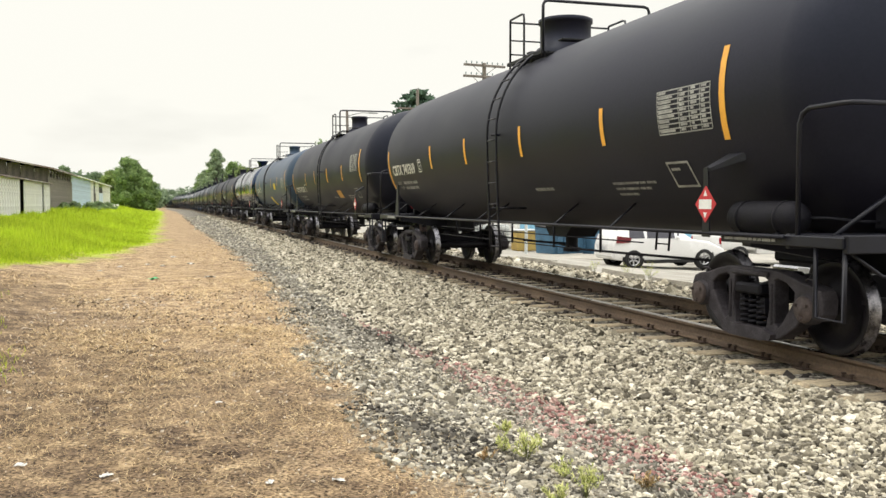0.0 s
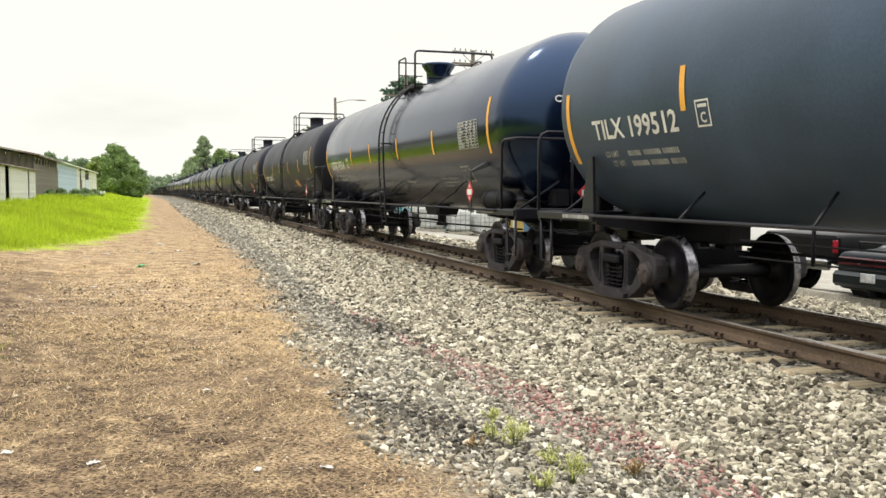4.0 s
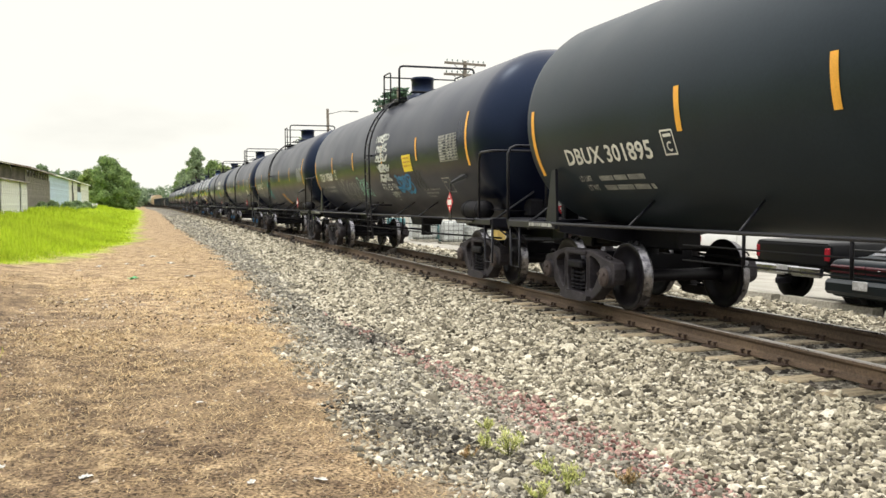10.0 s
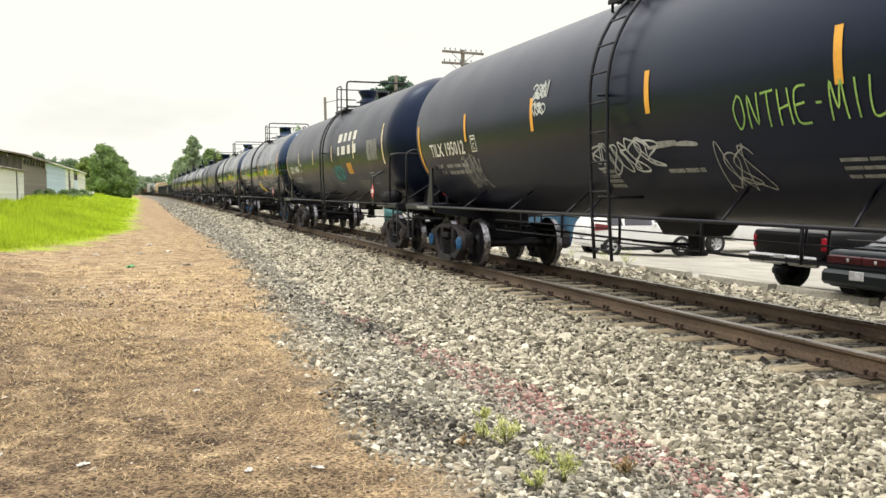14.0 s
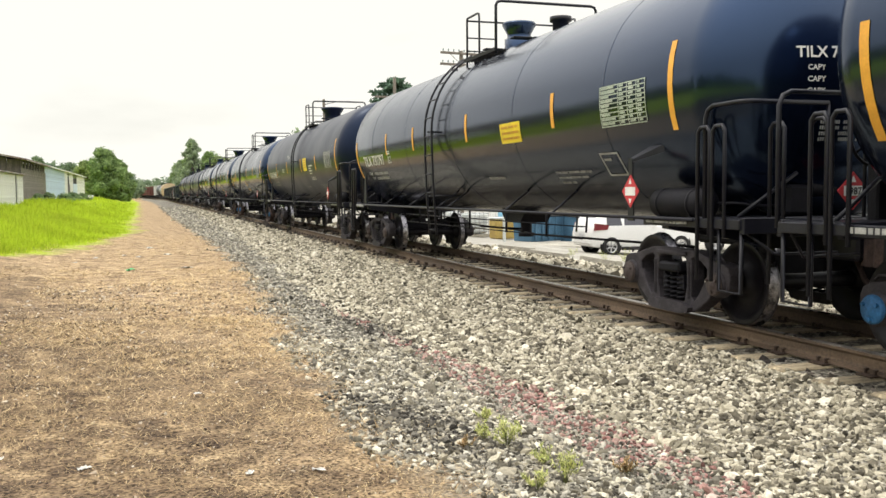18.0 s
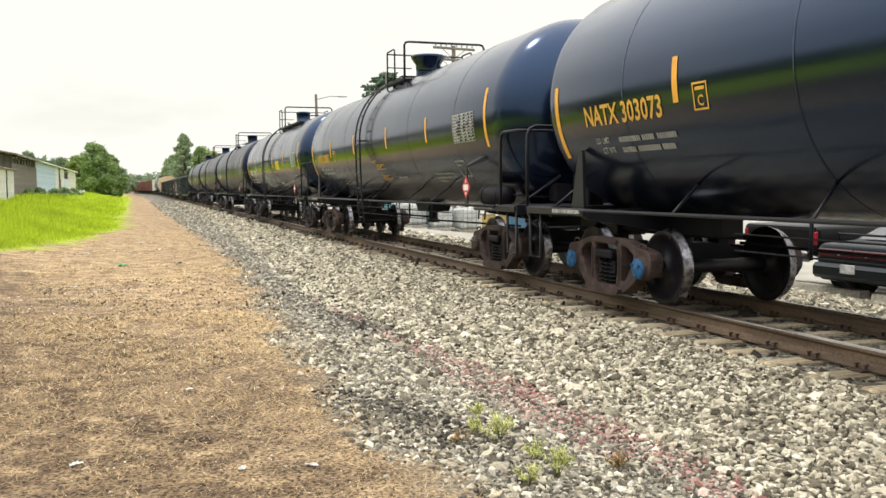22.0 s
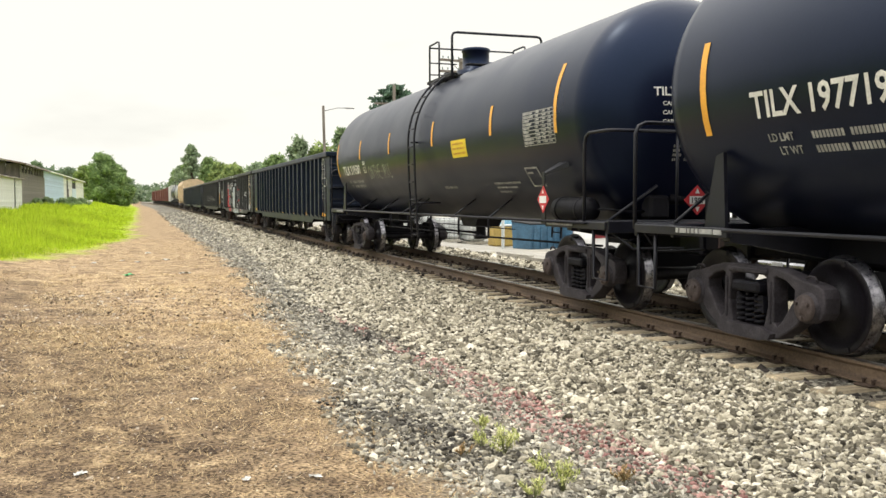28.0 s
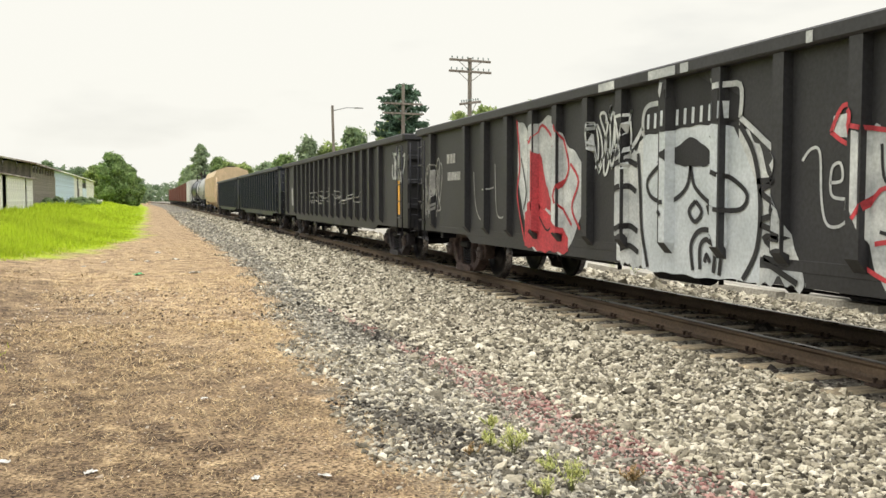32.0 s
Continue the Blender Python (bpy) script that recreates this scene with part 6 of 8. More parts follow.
for ob in G1.children:
    if ob.name.split(".")[0] in ("lettering", "small_print", "reflector", "label_plate", "globe_mark", "ribbon_mark", "clearance_mark"):
        ob.matrix_basis = Matrix.Translation((0, -G1_MID, 0)) @ ob.matrix_basis

# second gondola: sprayed all over
RB = RIBS_B
bars_at(G2, "lettering", 8.05, 2.33, [0.5], 0.18, 0.1, LETTER_DIM, WALL_X - 0.003, 5)
bars_at(G2, "lettering", 8.0, 1.98, [0.75], 0.16, 0.1, LETTER_DIM, WALL_X - 0.003, 6)
part("spray_tag", scribble((9.6, 8.4, 1.0, 2.2), 8, 0.03, wall_place(RB), 70), LETTER_DIM, G2, "grey sprayed scribble")
sprayed(RB, [[(6.5, 1.95), (6.4, 1.35), (6.12, 1.1), (5.9, 1.35), (6.0, 1.9)], [(5.44, 2.05), (5.38, 1.3), (5.2, 1.15), (5.0, 1.2)], [(5.8, 1.62), (5.5, 1.66)]], 0.028, 0.004, LETTER_DIM, G2)


def fill(y0, y1, low, high, off, material, label, seed=1, amp=0.03):
    part("spray_patch", wall_patch(RB, y0, y1, ragged(low, seed, amp), ragged(high, seed + 1, amp), off), material, G2, label)


# white and red letters
fill(4.45, 2.2, [1.7, 0.80, 0.68, 0.70, 0.74, 1.2], [2.72, 2.45, 2.66, 2.62, 2.25, 1.95], 0.0, SPRAY_WHITE, "white sprayed letter shape", 1, 0.06)
fill(4.15, 2.62, [0.74, 0.69, 0.69, 0.72], [1.28, 1.42, 1.30, 1.18, 0.95], 0.004, SPRAY_RED, "red sprayed fill", 3)
fill(3.72, 3.2, [1.3, 1.32, 1.3], [2.2, 2.1, 1.7, 1.45], 0.004, SPRAY_RED, "red sprayed fill", 4)
sprayed(RB, [[(4.48, 2.7), (4.36, 2.0), (4.45, 1.5), (4.15, 0.8)], [(2.9, 2.5), (2.6, 1.9), (2.9, 1.5), (2.5, 1.1)], [(4.0, 2.62), (3.8, 2.3), (3.5, 2.55), (2.95, 2.2)], [(2.55, 1.95), (2.3, 1.7), (2.5, 1.35), (2.25, 1.05)]], 0.045, 0.007, SPRAY_RED, G2)
sprayed(RB, [[(4.3, 2.1), (4.1, 1.6), (4.2, 1.3)], [(3.1, 2.3), (3.05, 1.8), (3.15, 1.5)], [(3.6, 1.2), (3.3, 1.0), (3.05, 1.2)]], 0.03, 0.008, SPRAY_BLACK, G2)
part("spray_tag", scribble((1.86, 0.92, 1.75, 2.62), 9, 0.04, wall_place(RB), 71), SPRAY_WHITE, G2, "white sprayed scribble")
# big silver head with a banded hat
fill(0.62, -1.56, [0.64, 0.63, 0.63, 0.65, 0.66], [2.2, 2.26, 2.28, 2.26, 2.18, 1.5], 0.0, SPRAY_SILVER, "large silver-white sprayed piece", 5, 0.015)
fill(-1.2, -2.2, [0.66, 0.68, 0.68, 0.68], [2.26, 2.05, 1.84, 1.50, 1.15, 0.72], -0.002, SPRAY_WHITE, "white sprayed spikes", 9, 0.08)
fill(1.24, 0.58, [0.70, 0.65, 0.64], [1.92, 1.98, 2.2], -0.001, SPRAY_WHITE, "white sprayed spikes", 6, 0.05)
fill(0.58, -1.2, [2.2, 2.22, 2.24, 2.24], [2.46, 2.55, 2.62, 2.66, 2.48], 0.004, SPRAY_BLACK, "black sprayed fill", 7, 0.015)
fill(0.12, -0.82, [2.5, 2.5, 2.5], [2.6, 2.78, 2.76, 2.6], 0.005, SPRAY_BLACK, "black sprayed fill", 8, 0.01)
fill(0.14, -0.86, [1.95, 1.84, 1.81, 1.80, 1.86], [1.98, 2.03, 2.14, 2.03, 1.9], 0.006, SPRAY_BLACK, "black sprayed fill", 2, 0.01)
sprayed(RB, [[(0.50 - 0.152 * k, 2.27), (0.49 - 0.152 * k, 2.44)] for k in range(11)], 0.05, 0.010, SPRAY_SILVER, G2)
sprayed(RB, [[(0.61, 2.2), (0.61, 2.42), (0.5, 2.54), (0.15, 2.57), (0.06, 2.78)], [(-0.74, 2.71), (-0.84, 2.6), (-1.22, 2.58), (-1.23, 2.26)], [(-1.23, 2.26), (-1.55, 2.05), (-1.84, 1.82), (-1.78, 1.56), (-1.95, 1.26)], [(0.62, 2.3), (0.85, 2.1), (1.2, 1.98)]], 0.06, 0.008, SPRAY_WHITE, G2)
sprayed(RB, [[(0.14, 1.9), (0.5, 1.68), (0.4, 1.48), (0.03, 1.43), (-0.3, 1.58), (-0.38, 1.82)], [(-0.38, 1.82), (-0.48, 1.58), (-0.86, 1.38), (-1.25, 1.36), (-1.36, 1.5), (-1.17, 1.64), (-0.89, 1.74)],
             [(-0.48, 1.44), (-0.36, 1.33), (-0.48, 1.22), (-0.60, 1.33), (-0.48, 1.44)], [(-0.70, 1.40), (-0.74, 1.30)], [(0.12, 1.34), (0.06, 1.28)], [(0.2, 2.0), (0.16, 2.07)], [(-0.74, 2.12), (-0.78, 2.05)]], 0.05, 0.009, SPRAY_BLACK, G2)
sprayed(RB, [[(-0.45, 0.70), (-0.41, 0.97), (-0.57, 1.13), (-0.83, 1.11), (-0.94, 0.93), (-0.92, 0.68)], [(-0.58, 0.72), (-0.58, 0.96), (-0.70, 1.04), (-0.83, 0.92), (-0.82, 0.70)], [(-0.66, 0.80), (-0.70, 0.88), (-0.76, 0.80)]], 0.055, 0.009, SPRAY_BLACK, G2)
sprayed(RB, [[(-1.23, 2.19), (-1.46, 1.88), (-1.56, 1.43), (-1.52, 0.98), (-1.31, 0.67)], [(0.72, 2.0), (0.66, 1.5), (0.62, 1.1), (0.48, 0.67)], [(-1.5, 1.63), (-1.86, 1.63), (-1.56, 1.54), (-1.85, 1.36), (-1.58, 1.27)], [(-1.56, 1.22), (-1.98, 1.1), (-1.62, 1.1), (-1.96, 0.88), (-1.6, 0.9), (-2.1, 0.7)]], 0.06, 0.010, SPRAY_BLACK, G2)
sprayed(RB, [[(1.2, 1.86), (0.95, 1.92), (0.74, 1.86)], [(1.2, 1.56), (0.95, 1.62), (0.76, 1.55)], [(1.1, 1.09), (0.92, 1.14), (0.72, 1.08)], [(1.14, 0.85), (0.92, 0.90), (0.70, 0.83)]], 0.07, 0.009, SPRAY_BLACK, G2)
for ya, yb in ((1.5, 1.1), (0.3, -0.25), (-0.35, -0.5), (-2.3, -2.38)):
    part("spray_patch", flat_panel(Shape(), ya, yb, 2.80, 2.90, -1.575), SPRAY_WHITE, G2)
# pieces towards its front
sprayed(RB, [[(-2.13, 1.8), (-2.24, 1.9), (-2.35, 1.86), (-2.38, 1.47), (-2.45, 1.25), (-2.62, 1.24), (-2.76, 1.38), (-2.72, 1.55)], [(-2.48, 1.6), (-2.62, 1.62), (-2.6, 1.76), (-2.5, 1.72), (-2.5, 1.5), (-2.66, 1.46)]], 0.028, 0.004, SPRAY_WHITE, G2)
fill(-2.5, -2.78, [2.0, 1.94], [2.16, 2.2], 0.0, SPRAY_WHITE, "white sprayed star", 2, 0.01)
sprayed(RB, [[(-2.48, 2.03), (-2.62, 2.24), (-2.8, 2.16), (-2.71, 1.92), (-2.48, 2.03)], [(-2.8, 2.06), (-3.0, 2.02), (-3.25, 1.98)], [(-2.85, 1.3), (-3.1, 1.55), (-3.3, 1.2), (-3.0, 1.1)], [(-2.8, 0.95), (-3.2, 0.80), (-3.5, 0.9)]], 0.04, 0.006, SPRAY_RED, G2)
fill(-2.82, -3.62, [1.4, 0.84, 0.70, 0.74, 0.9], [2.02, 2.02, 1.95, 1.86, 1.76], 0.0, SPRAY_WHITE, "white sprayed letter shape", 2, 0.05)
sprayed(RB, [[(-3.05, 1.9), (-3.1, 1.6), (-3.35, 1.55), (-3.33, 1.18), (-3.05, 1.2)], [(-3.45, 1.7), (-3.5, 1.3)]], 0.03, 0.007, SPRAY_BLACK, G2)
part("spray_tag", scribble((-3.98, -4.45, 0.72, 1.28), 6, 0.035, wall_place(RB), 72), SPRAY_WHITE, G2, "white sprayed scribble")
sprayed(RB, [[(-4.05, 1.26), (-4.12, 1.8), (-4.35, 1.3)], [(-4.9, 1.2), (-4.94, 1.79), (-5.4, 1.89), (-5.52, 1.22)], [(-5.12, 1.8), (-5.16, 1.3)], [(-5.05, 1.96), (-5.12, 2.1), (-5.28, 2.12), (-5.34, 2.0), (-5.1, 1.96)], [(-5.9, 1.5), (-5.95, 1.2), (-6.1, 1.25)]], 0.03, 0.005, SPRAY_WHITE, G2)
fill(-4.88, -5.62, [1.12, 1.12, 1.13], [1.22, 1.32, 1.26], 0.0, SPRAY_WHITE, "white sprayed base", 2, 0.03)
fill(-6.50, -7.50, [1.45, 1.05, 0.93, 0.90, 0.90], [1.72, 1.42, 1.22, 1.16, 1.22], 0.0, SPRAY_WHITE, "white sprayed letter base", 3, 0.03)
sprayed(RB, [[(-6.76, 1.5), (-6.46, 1.75), (-6.7, 2.06), (-6.92, 1.83), (-7.23, 1.96), (-7.28, 1.63), (-6.9, 1.64)], [(-6.93, 1.77), (-6.99, 1.83), (-7.05, 1.77), (-6.99, 1.71), (-6.93, 1.77)], [(-7.0, 1.64), (-6.96, 1.45), (-7.3, 1.45), (-7.28, 1.28), (-6.97, 1.30)], [(-7.38, 1.75), (-7.5, 1.85), (-7.45, 1.3)]], 0.035, 0.005, SPRAY_WHITE, G2)
fill(-7.71, -8.66, [0.91, 0.92, 0.95], [1.1, 1.26, 1.16, 1.2], 0.0, SPRAY_WHITE, "white sprayed letter base", 6, 0.03)
sprayed(RB, [[(-7.64, 1.87), (-8.1, 1.90), (-8.56, 1.91)], [(-7.66, 1.80), (-8.54, 1.83)], [(-8.14, 1.87), (-8.19, 1.45)], [(-8.25, 1.58), (-8.45, 1.61), (-8.61, 1.17)], [(-7.78, 1.80), (-7.73, 1.36), (-7.84, 1.14)], [(-8.08, 1.45), (-8.3, 1.45)], [(-8.1, 1.34), (-8.3, 1.33)]], 0.04, 0.005, SPRAY_WHITE, G2)
globe_mark(G2, -7.98, 2.49, PALE_TAPE, 0.28, 0.27)
for y in (-0.955, 3.12, 6.95):
    part("reflector", flat_panel(Shape(), y + 0.04, y - 0.04, 1.08, 1.58, WALL_X - 0.014), ORANGE, G2, "upright orange reflector tape")
part("reflector", flat_panel(Shape(), -4.45, -4.53, 1.22, 1.88, WALL_X - 0.012), ORANGE, G2, "upright orange reflector tape")
part("reflector", flat_panel(Shape(), -9.22, -9.30, 1.1, 2.0, RIB_X), ORANGE, G2)
# third gondola
part("spray_tag", scribble((-8.6, -9.6, 1.9, 2.7), 5, 0.06, wall_place(RB), 73), SPRAY_WHITE, G3, "white sprayed scribble")
part("spray_tag", scribble((3.0, -5.0, 1.3, 1.8), 9, 0.025, wall_place(RB), 74), LETTER_DIM, G3, "faint grey scribble")
part("reflector", flat_panel(Shape(), -9.05, -9.2, 1.1, 1.9, WALL_X - 0.004), ORANGE, G3)
part("faded_patch", flat_panel(Shape(), 7.9, 7.0, 1.2, 1.9, WALL_X - 0.004), LETTER_DIM, G3)

FLEET.append((hopper("buff covered hopper car with ribbed sides"), 478.4))
FLEET.append((tank_car("", "", SILVER, "dull silver tank car far back in the train", near=False, seed=41), 498.0))
FLEET.append((tank_car("", "", BLACK, "black tank car far back in the train", near=False, seed=42), 516.2))
FLEET.append((boxcar("white boxcar far back in the train", BOX_WHITE, 8.0), 534.0))
for k in range(7):
    FLEET.append((boxcar("oxide-red boxcar far back in the train", BOX_BROWN), 552.0 + 18.0 * k))


def run(t):
    """How far the train has run at t seconds."""
    return 11.92 * t + 0.0055 * t * t

# ================= loose stone, straw and grass =================
ICO = np.array([(-1, 1.618, 0), (1, 1.618, 0), (-1, -1.618, 0), (1, -1.618, 0), (0, -1, 1.618), (0, 1, 1.618), (0, -1, -1.618), (0, 1, -1.618), (1.618, 0, -1), (1.618, 0, 1), (-1.618, 0, -1), (-1.618, 0, 1)]) / 1.902
ICO_F = np.array([(0, 11, 5), (0, 5, 1), (0, 1, 7), (0, 7, 10), (0, 10, 11), (1, 5, 9), (5, 11, 4), (11, 10, 2), (10, 7, 6), (7, 1, 8), (3, 9, 4), (3, 4, 2), (3, 2, 6), (3, 6, 8), (3, 8, 9), (4, 9, 5), (2, 4, 11), (6, 2, 10), (8, 6, 7), (9, 8, 1)])


def stones(name, pts, radius, rng, flat=0.55):
    """Broken stones at points on the ground: angular, no two alike."""
    n = len(pts)
    v = ICO[None] * (1 + rng.uniform(-0.36, 0.30, (n, 12, 1)))
    sc = radius * rng.lognormal(0, 0.33, (n, 1, 1)) * np.stack([rng.uniform(0.85, 1.55, n), rng.uniform(0.6, 1.0, n), rng.uniform(flat * 0.75, flat * 1.3, n)], 1)[:, None, :]
    v = v * sc
    ax = rng.normal(size=(n, 3)) * np.array([0.5, 0.5, 1.0])
    ax /= np.linalg.norm(ax, axis=1, keepdims=True)
    an = rng.uniform(0, math.tau, n)[:, None]
    c, s = np.cos(an)[:, :, None], np.sin(an)[:, :, None]
    a = ax[:, None, :]
    v = v * c + np.cross(np.broadcast_to(a, v.shape), v) * s + a * (v * a).sum(2, keepdims=True) * (1 - c)
    v = v + pts[:, None, :]
    f = (ICO_F[None] + 12 * np.arange(n)[:, None, None]).reshape(-1, 3)
    return raw_mesh(name, v.reshape(-1, 3), f)


def scatter(x0, x1, y0, y1, step, rng, keep=None):
    xs, ys = np.meshgrid(np.arange(x0, x1, step), np.arange(y0, y1, step))
    p = np.stack([xs.ravel(), ys.ravel()], 1) + rng.uniform(-0.5, 0.5, (xs.size, 2)) * step
    # only the ground ahead, not beside or behind the standpoint
    p = p[p[:, 1] > np.maximum(3.6, (p[:, 0] + 6.95) * 0.85)]
    if keep is not None:
        p = p[keep(p[:, 0], p[:, 1])]
    return p


rng = np.random.default_rng(11)
BALLAST = islands("pale_grey_ballast", [(0.05, 0.044, 0.033), (0.17, 0.152, 0.114), (0.31, 0.280, 0.212), (0.43, 0.390, 0.296), (0.55, 0.503, 0.388), (0.75, 0.70, 0.58)], 0.9, 0.4, 45)
BALLAST_RED = islands("red_stained_stone", [(0.16, 0.08, 0.072), (0.33, 0.175, 0.155), (0.44, 0.275, 0.235), (0.54, 0.42, 0.36)], 0.9, 0.3, 45)
BALLAST_DARK = islands("fine_grey_stone", [(0.065, 0.06, 0.05), (0.17, 0.157, 0.128), (0.31, 0.288, 0.235), (0.54, 0.51, 0.43)], 0.9, 0.3, 45)
# oil-stained, and darker still: the shade under the train is in these tones
BALLAST_BROWN = islands("oily_brown_stone_shaded", [(0.02, 0.017, 0.015), (0.045, 0.038, 0.033), (0.09, 0.078, 0.066), (0.15, 0.13, 0.11)], 0.85, 0.3, 45)


def band_line(y):
    return np.interp(y, [4.5, 6.3, 7.3, 8.8, 10.9, 12.8, 14, 30, 130], [-3.75, -3.86, -3.90, -3.96, -4.08, -4.18, -4.25, -4.2, -3.9])


def red_band(x, y):
    c = band_line(y)
    w = np.interp(y, [4.2, 5.8, 7.5, 9, 10.5, 13, 15], [0.14, 0.25, 0.25, 0.16, 0.08, 0.04, 0.0])
    return np.abs(x - c + 0.04 * np.sin(y * 5) + rng.normal(0, 0.3, len(x)) * w) < w


def left_bank(x, y):
    return (x > dirt_edge(y) + 0.02 + 0.18 * np.sin(y * 1.7) + 0.12 * np.sin(y * 4.1) + rng.normal(0, 0.16, x.shape))


all_p, all_r = [], []
for y0, y1, step in ((3.6, 9, 0.0385), (9, 15, 0.045), (15, 24, 0.052), (24, 38, 0.058), (38, 70, 0.08), (70, 125, 0.13)):
    p = scatter(-5.6, -1.25, y0, y1, step, rng, left_bank)
    all_p.append(p)
    all_r.append(np.full(len(p), step * 0.60))
p, r = np.concatenate(all_p), np.concatenate(all_r)
keep_off = (p[:, 0] > -1.42) & (np.abs(((p[:, 1] - TIE_0 + TIE_STEP / 2) % TIE_STEP) - TIE_STEP / 2) < 0.13) & (rng.random(len(p)) < 0.93)
p, r = p[~keep_off], r[~keep_off]
z = height(p[:, 0], p[:, 1]) + rng.uniform(-0.008, 0.012, len(p))
pts = np.column_stack([p, z])
red = red_band(p[:, 0], p[:, 1]) & (rng.random(len(p)) < 0.85)
band = band_line(p[:, 1])
# oily dirt: a patch beside the trodden strip and a streak along the red band
def oil_spot(x, y):
    return np.exp(-((x + 5.10 - 0.36 * (6.6 - y) - 0.1 * np.sin(y * 3)) / 0.30) ** 2 - ((y - 6.5) / 0.85) ** 2)


oily = oil_spot(p[:, 0], p[:, 1])
oily = np.maximum(oily, np.exp(-((p[:, 0] - band + 0.03) / 0.19) ** 2 - ((p[:, 1] - 11.6) / 1.5) ** 2) * 1.1)
black_dirt = (rng.random(len(p)) < oily * 0.8) & ~(red & (rng.random(len(p)) < 0.25))
red &= ~black_dirt
low = (p[:, 0] < band + 0.12 * np.sin(p[:, 1] * 2.3) + np.interp(p[:, 1], [14, 40, 90], [0.0, 0.9, 1.6])) & ~red & ~black_dirt
fine = low & (rng.random(len(p)) < 0.9)
dark_toe = fine
# near the standpoint the toe of the bank is finer still
q = scatter(-5.6, -3.3, 3.6, 11, 0.027, rng, left_bank)
q = q[(q[:, 0] < band_line(q[:, 1]) + 0.1) & (rng.random(len(q)) < 0.8)]
grit_pts = np.column_stack([q, height(q[:, 0], q[:, 1]) + rng.uniform(-0.004, 0.008, len(q))])
grit_oil = oil_spot(q[:, 0], q[:, 1]) > rng.random(len(q)) * 0.9
dark_toe &= ~((p[:, 1] < 10.5) & (rng.random(len(p)) < 0.7))


def stone_object(name, sel, material, scale, label):
    me = stones(name, pts[sel], (r[sel] * scale)[:, None, None], rng)
    tagged(part(name, me, material), label, "gravel", kind="stuff")


BALLAST_OIL = islands("oil_black_dirt_clod", [(0.022, 0.02, 0.018), (0.05, 0.045, 0.038), (0.11, 0.10, 0.082), (0.28, 0.26, 0.215)], 0.9, 0.3, 45)
stone_object("oily_gravel", black_dirt, BALLAST_OIL, 0.9, "fine oil-blackened gravel in a stained patch")
stone_object("ballast", ~red & ~low & ~black_dirt | (low & ~fine), BALLAST, 1.0, "pale grey broken ballast stones along the track")
stone_object("red_ballast", red, BALLAST_RED, 0.8, "reddish stained ballast stones in a band")
stone_object("fine_gravel", dark_toe, BALLAST_DARK, 0.78, "small flat grey stones at the toe of the bank")
for name, sel, material, label in (("fine_gravel", ~grit_oil, BALLAST_DARK, "small flat grey stones at the toe of the bank"), ("oily_gravel", grit_oil, BALLAST_OIL, "fine oil-blackened gravel in a stained patch")):
    me = stones(name, grit_pts[sel], np.full((int(sel.sum()), 1, 1), 0.0175), rng, 0.5)
    tagged(part(name, me, material), label, "gravel", kind="stuff")
# between and beyond the rails
all_p, all_r = [], []
for y0, y1, step in ((6, 14, 0.068), (14, 26, 0.095), (26, 44, 0.14), (44, 80, 0.25)):
    for xa, xb in ((-1.3, 1.3), (1.3, 4.1)):
        p = scatter(xa, xb, y0, y1, step, rng)
        all_p.append(p)
        all_r.append(np.full(len(p), step * 0.56))
p, r = np.concatenate(all_p), np.concatenate(all_r)
inner = np.abs(p[:, 0]) < 1.3
on_tie = inner & (np.abs(((p[:, 1] - TIE_0 + TIE_STEP / 2) % TIE_STEP) - TIE_STEP / 2) < 0.13)
z = height(p[:, 0], p[:, 1]) + np.where(inner, -0.03, 0.0) + rng.uniform(-0.006, 0.012, len(p))
pts = np.column_stack([p, z])
stone_object("track_stones", inner & ~on_tie, BALLAST_BROWN, 1.0, "oily brown stones between the ties, darkened for the train's shade")
stone_object("far_side_stones", ~inner, BALLAST, 1.0, "pale stones on the far side of the track")

# flecks of pale stone and litter on the trodden strip
LITTER = mat("white_paper_litter", (0.78, 0.77, 0.72), 0.8)
LITTER_GREEN = mat("green_plastic_litter", (0.16, 0.70, 0.28), 0.5)


def scrap(name, x, y, size, material, label, seed):
    """A crumpled scrap lying on the ground."""
    rs = random.Random(seed)
    s = Shape()
    n = 5
    vs = []
    for i in range(n):
        for j in range(n):
            u, v = (i / (n - 1) - 0.5), (j / (n - 1) - 0.5)
            vs.append((u * size * 1.5 + rs.uniform(-0.1, 0.1) * size, v * size + rs.uniform(-0.1, 0.1) * size, size * rs.uniform(0.04, 0.4)))
    fs = [(i * n + j, i * n + j + 1, (i + 1) * n + j + 1, (i + 1) * n + j) for i in range(n - 1) for j in range(n - 1)]
    s.add(vs, fs)
    ob = part(name, s, material, at=pose(x, y, float(height(x, y)) + 0.004, 0, 0, rs.uniform(0, 360)))
    return tagged(ob, label, "litter", "scraps on the trodden strip")


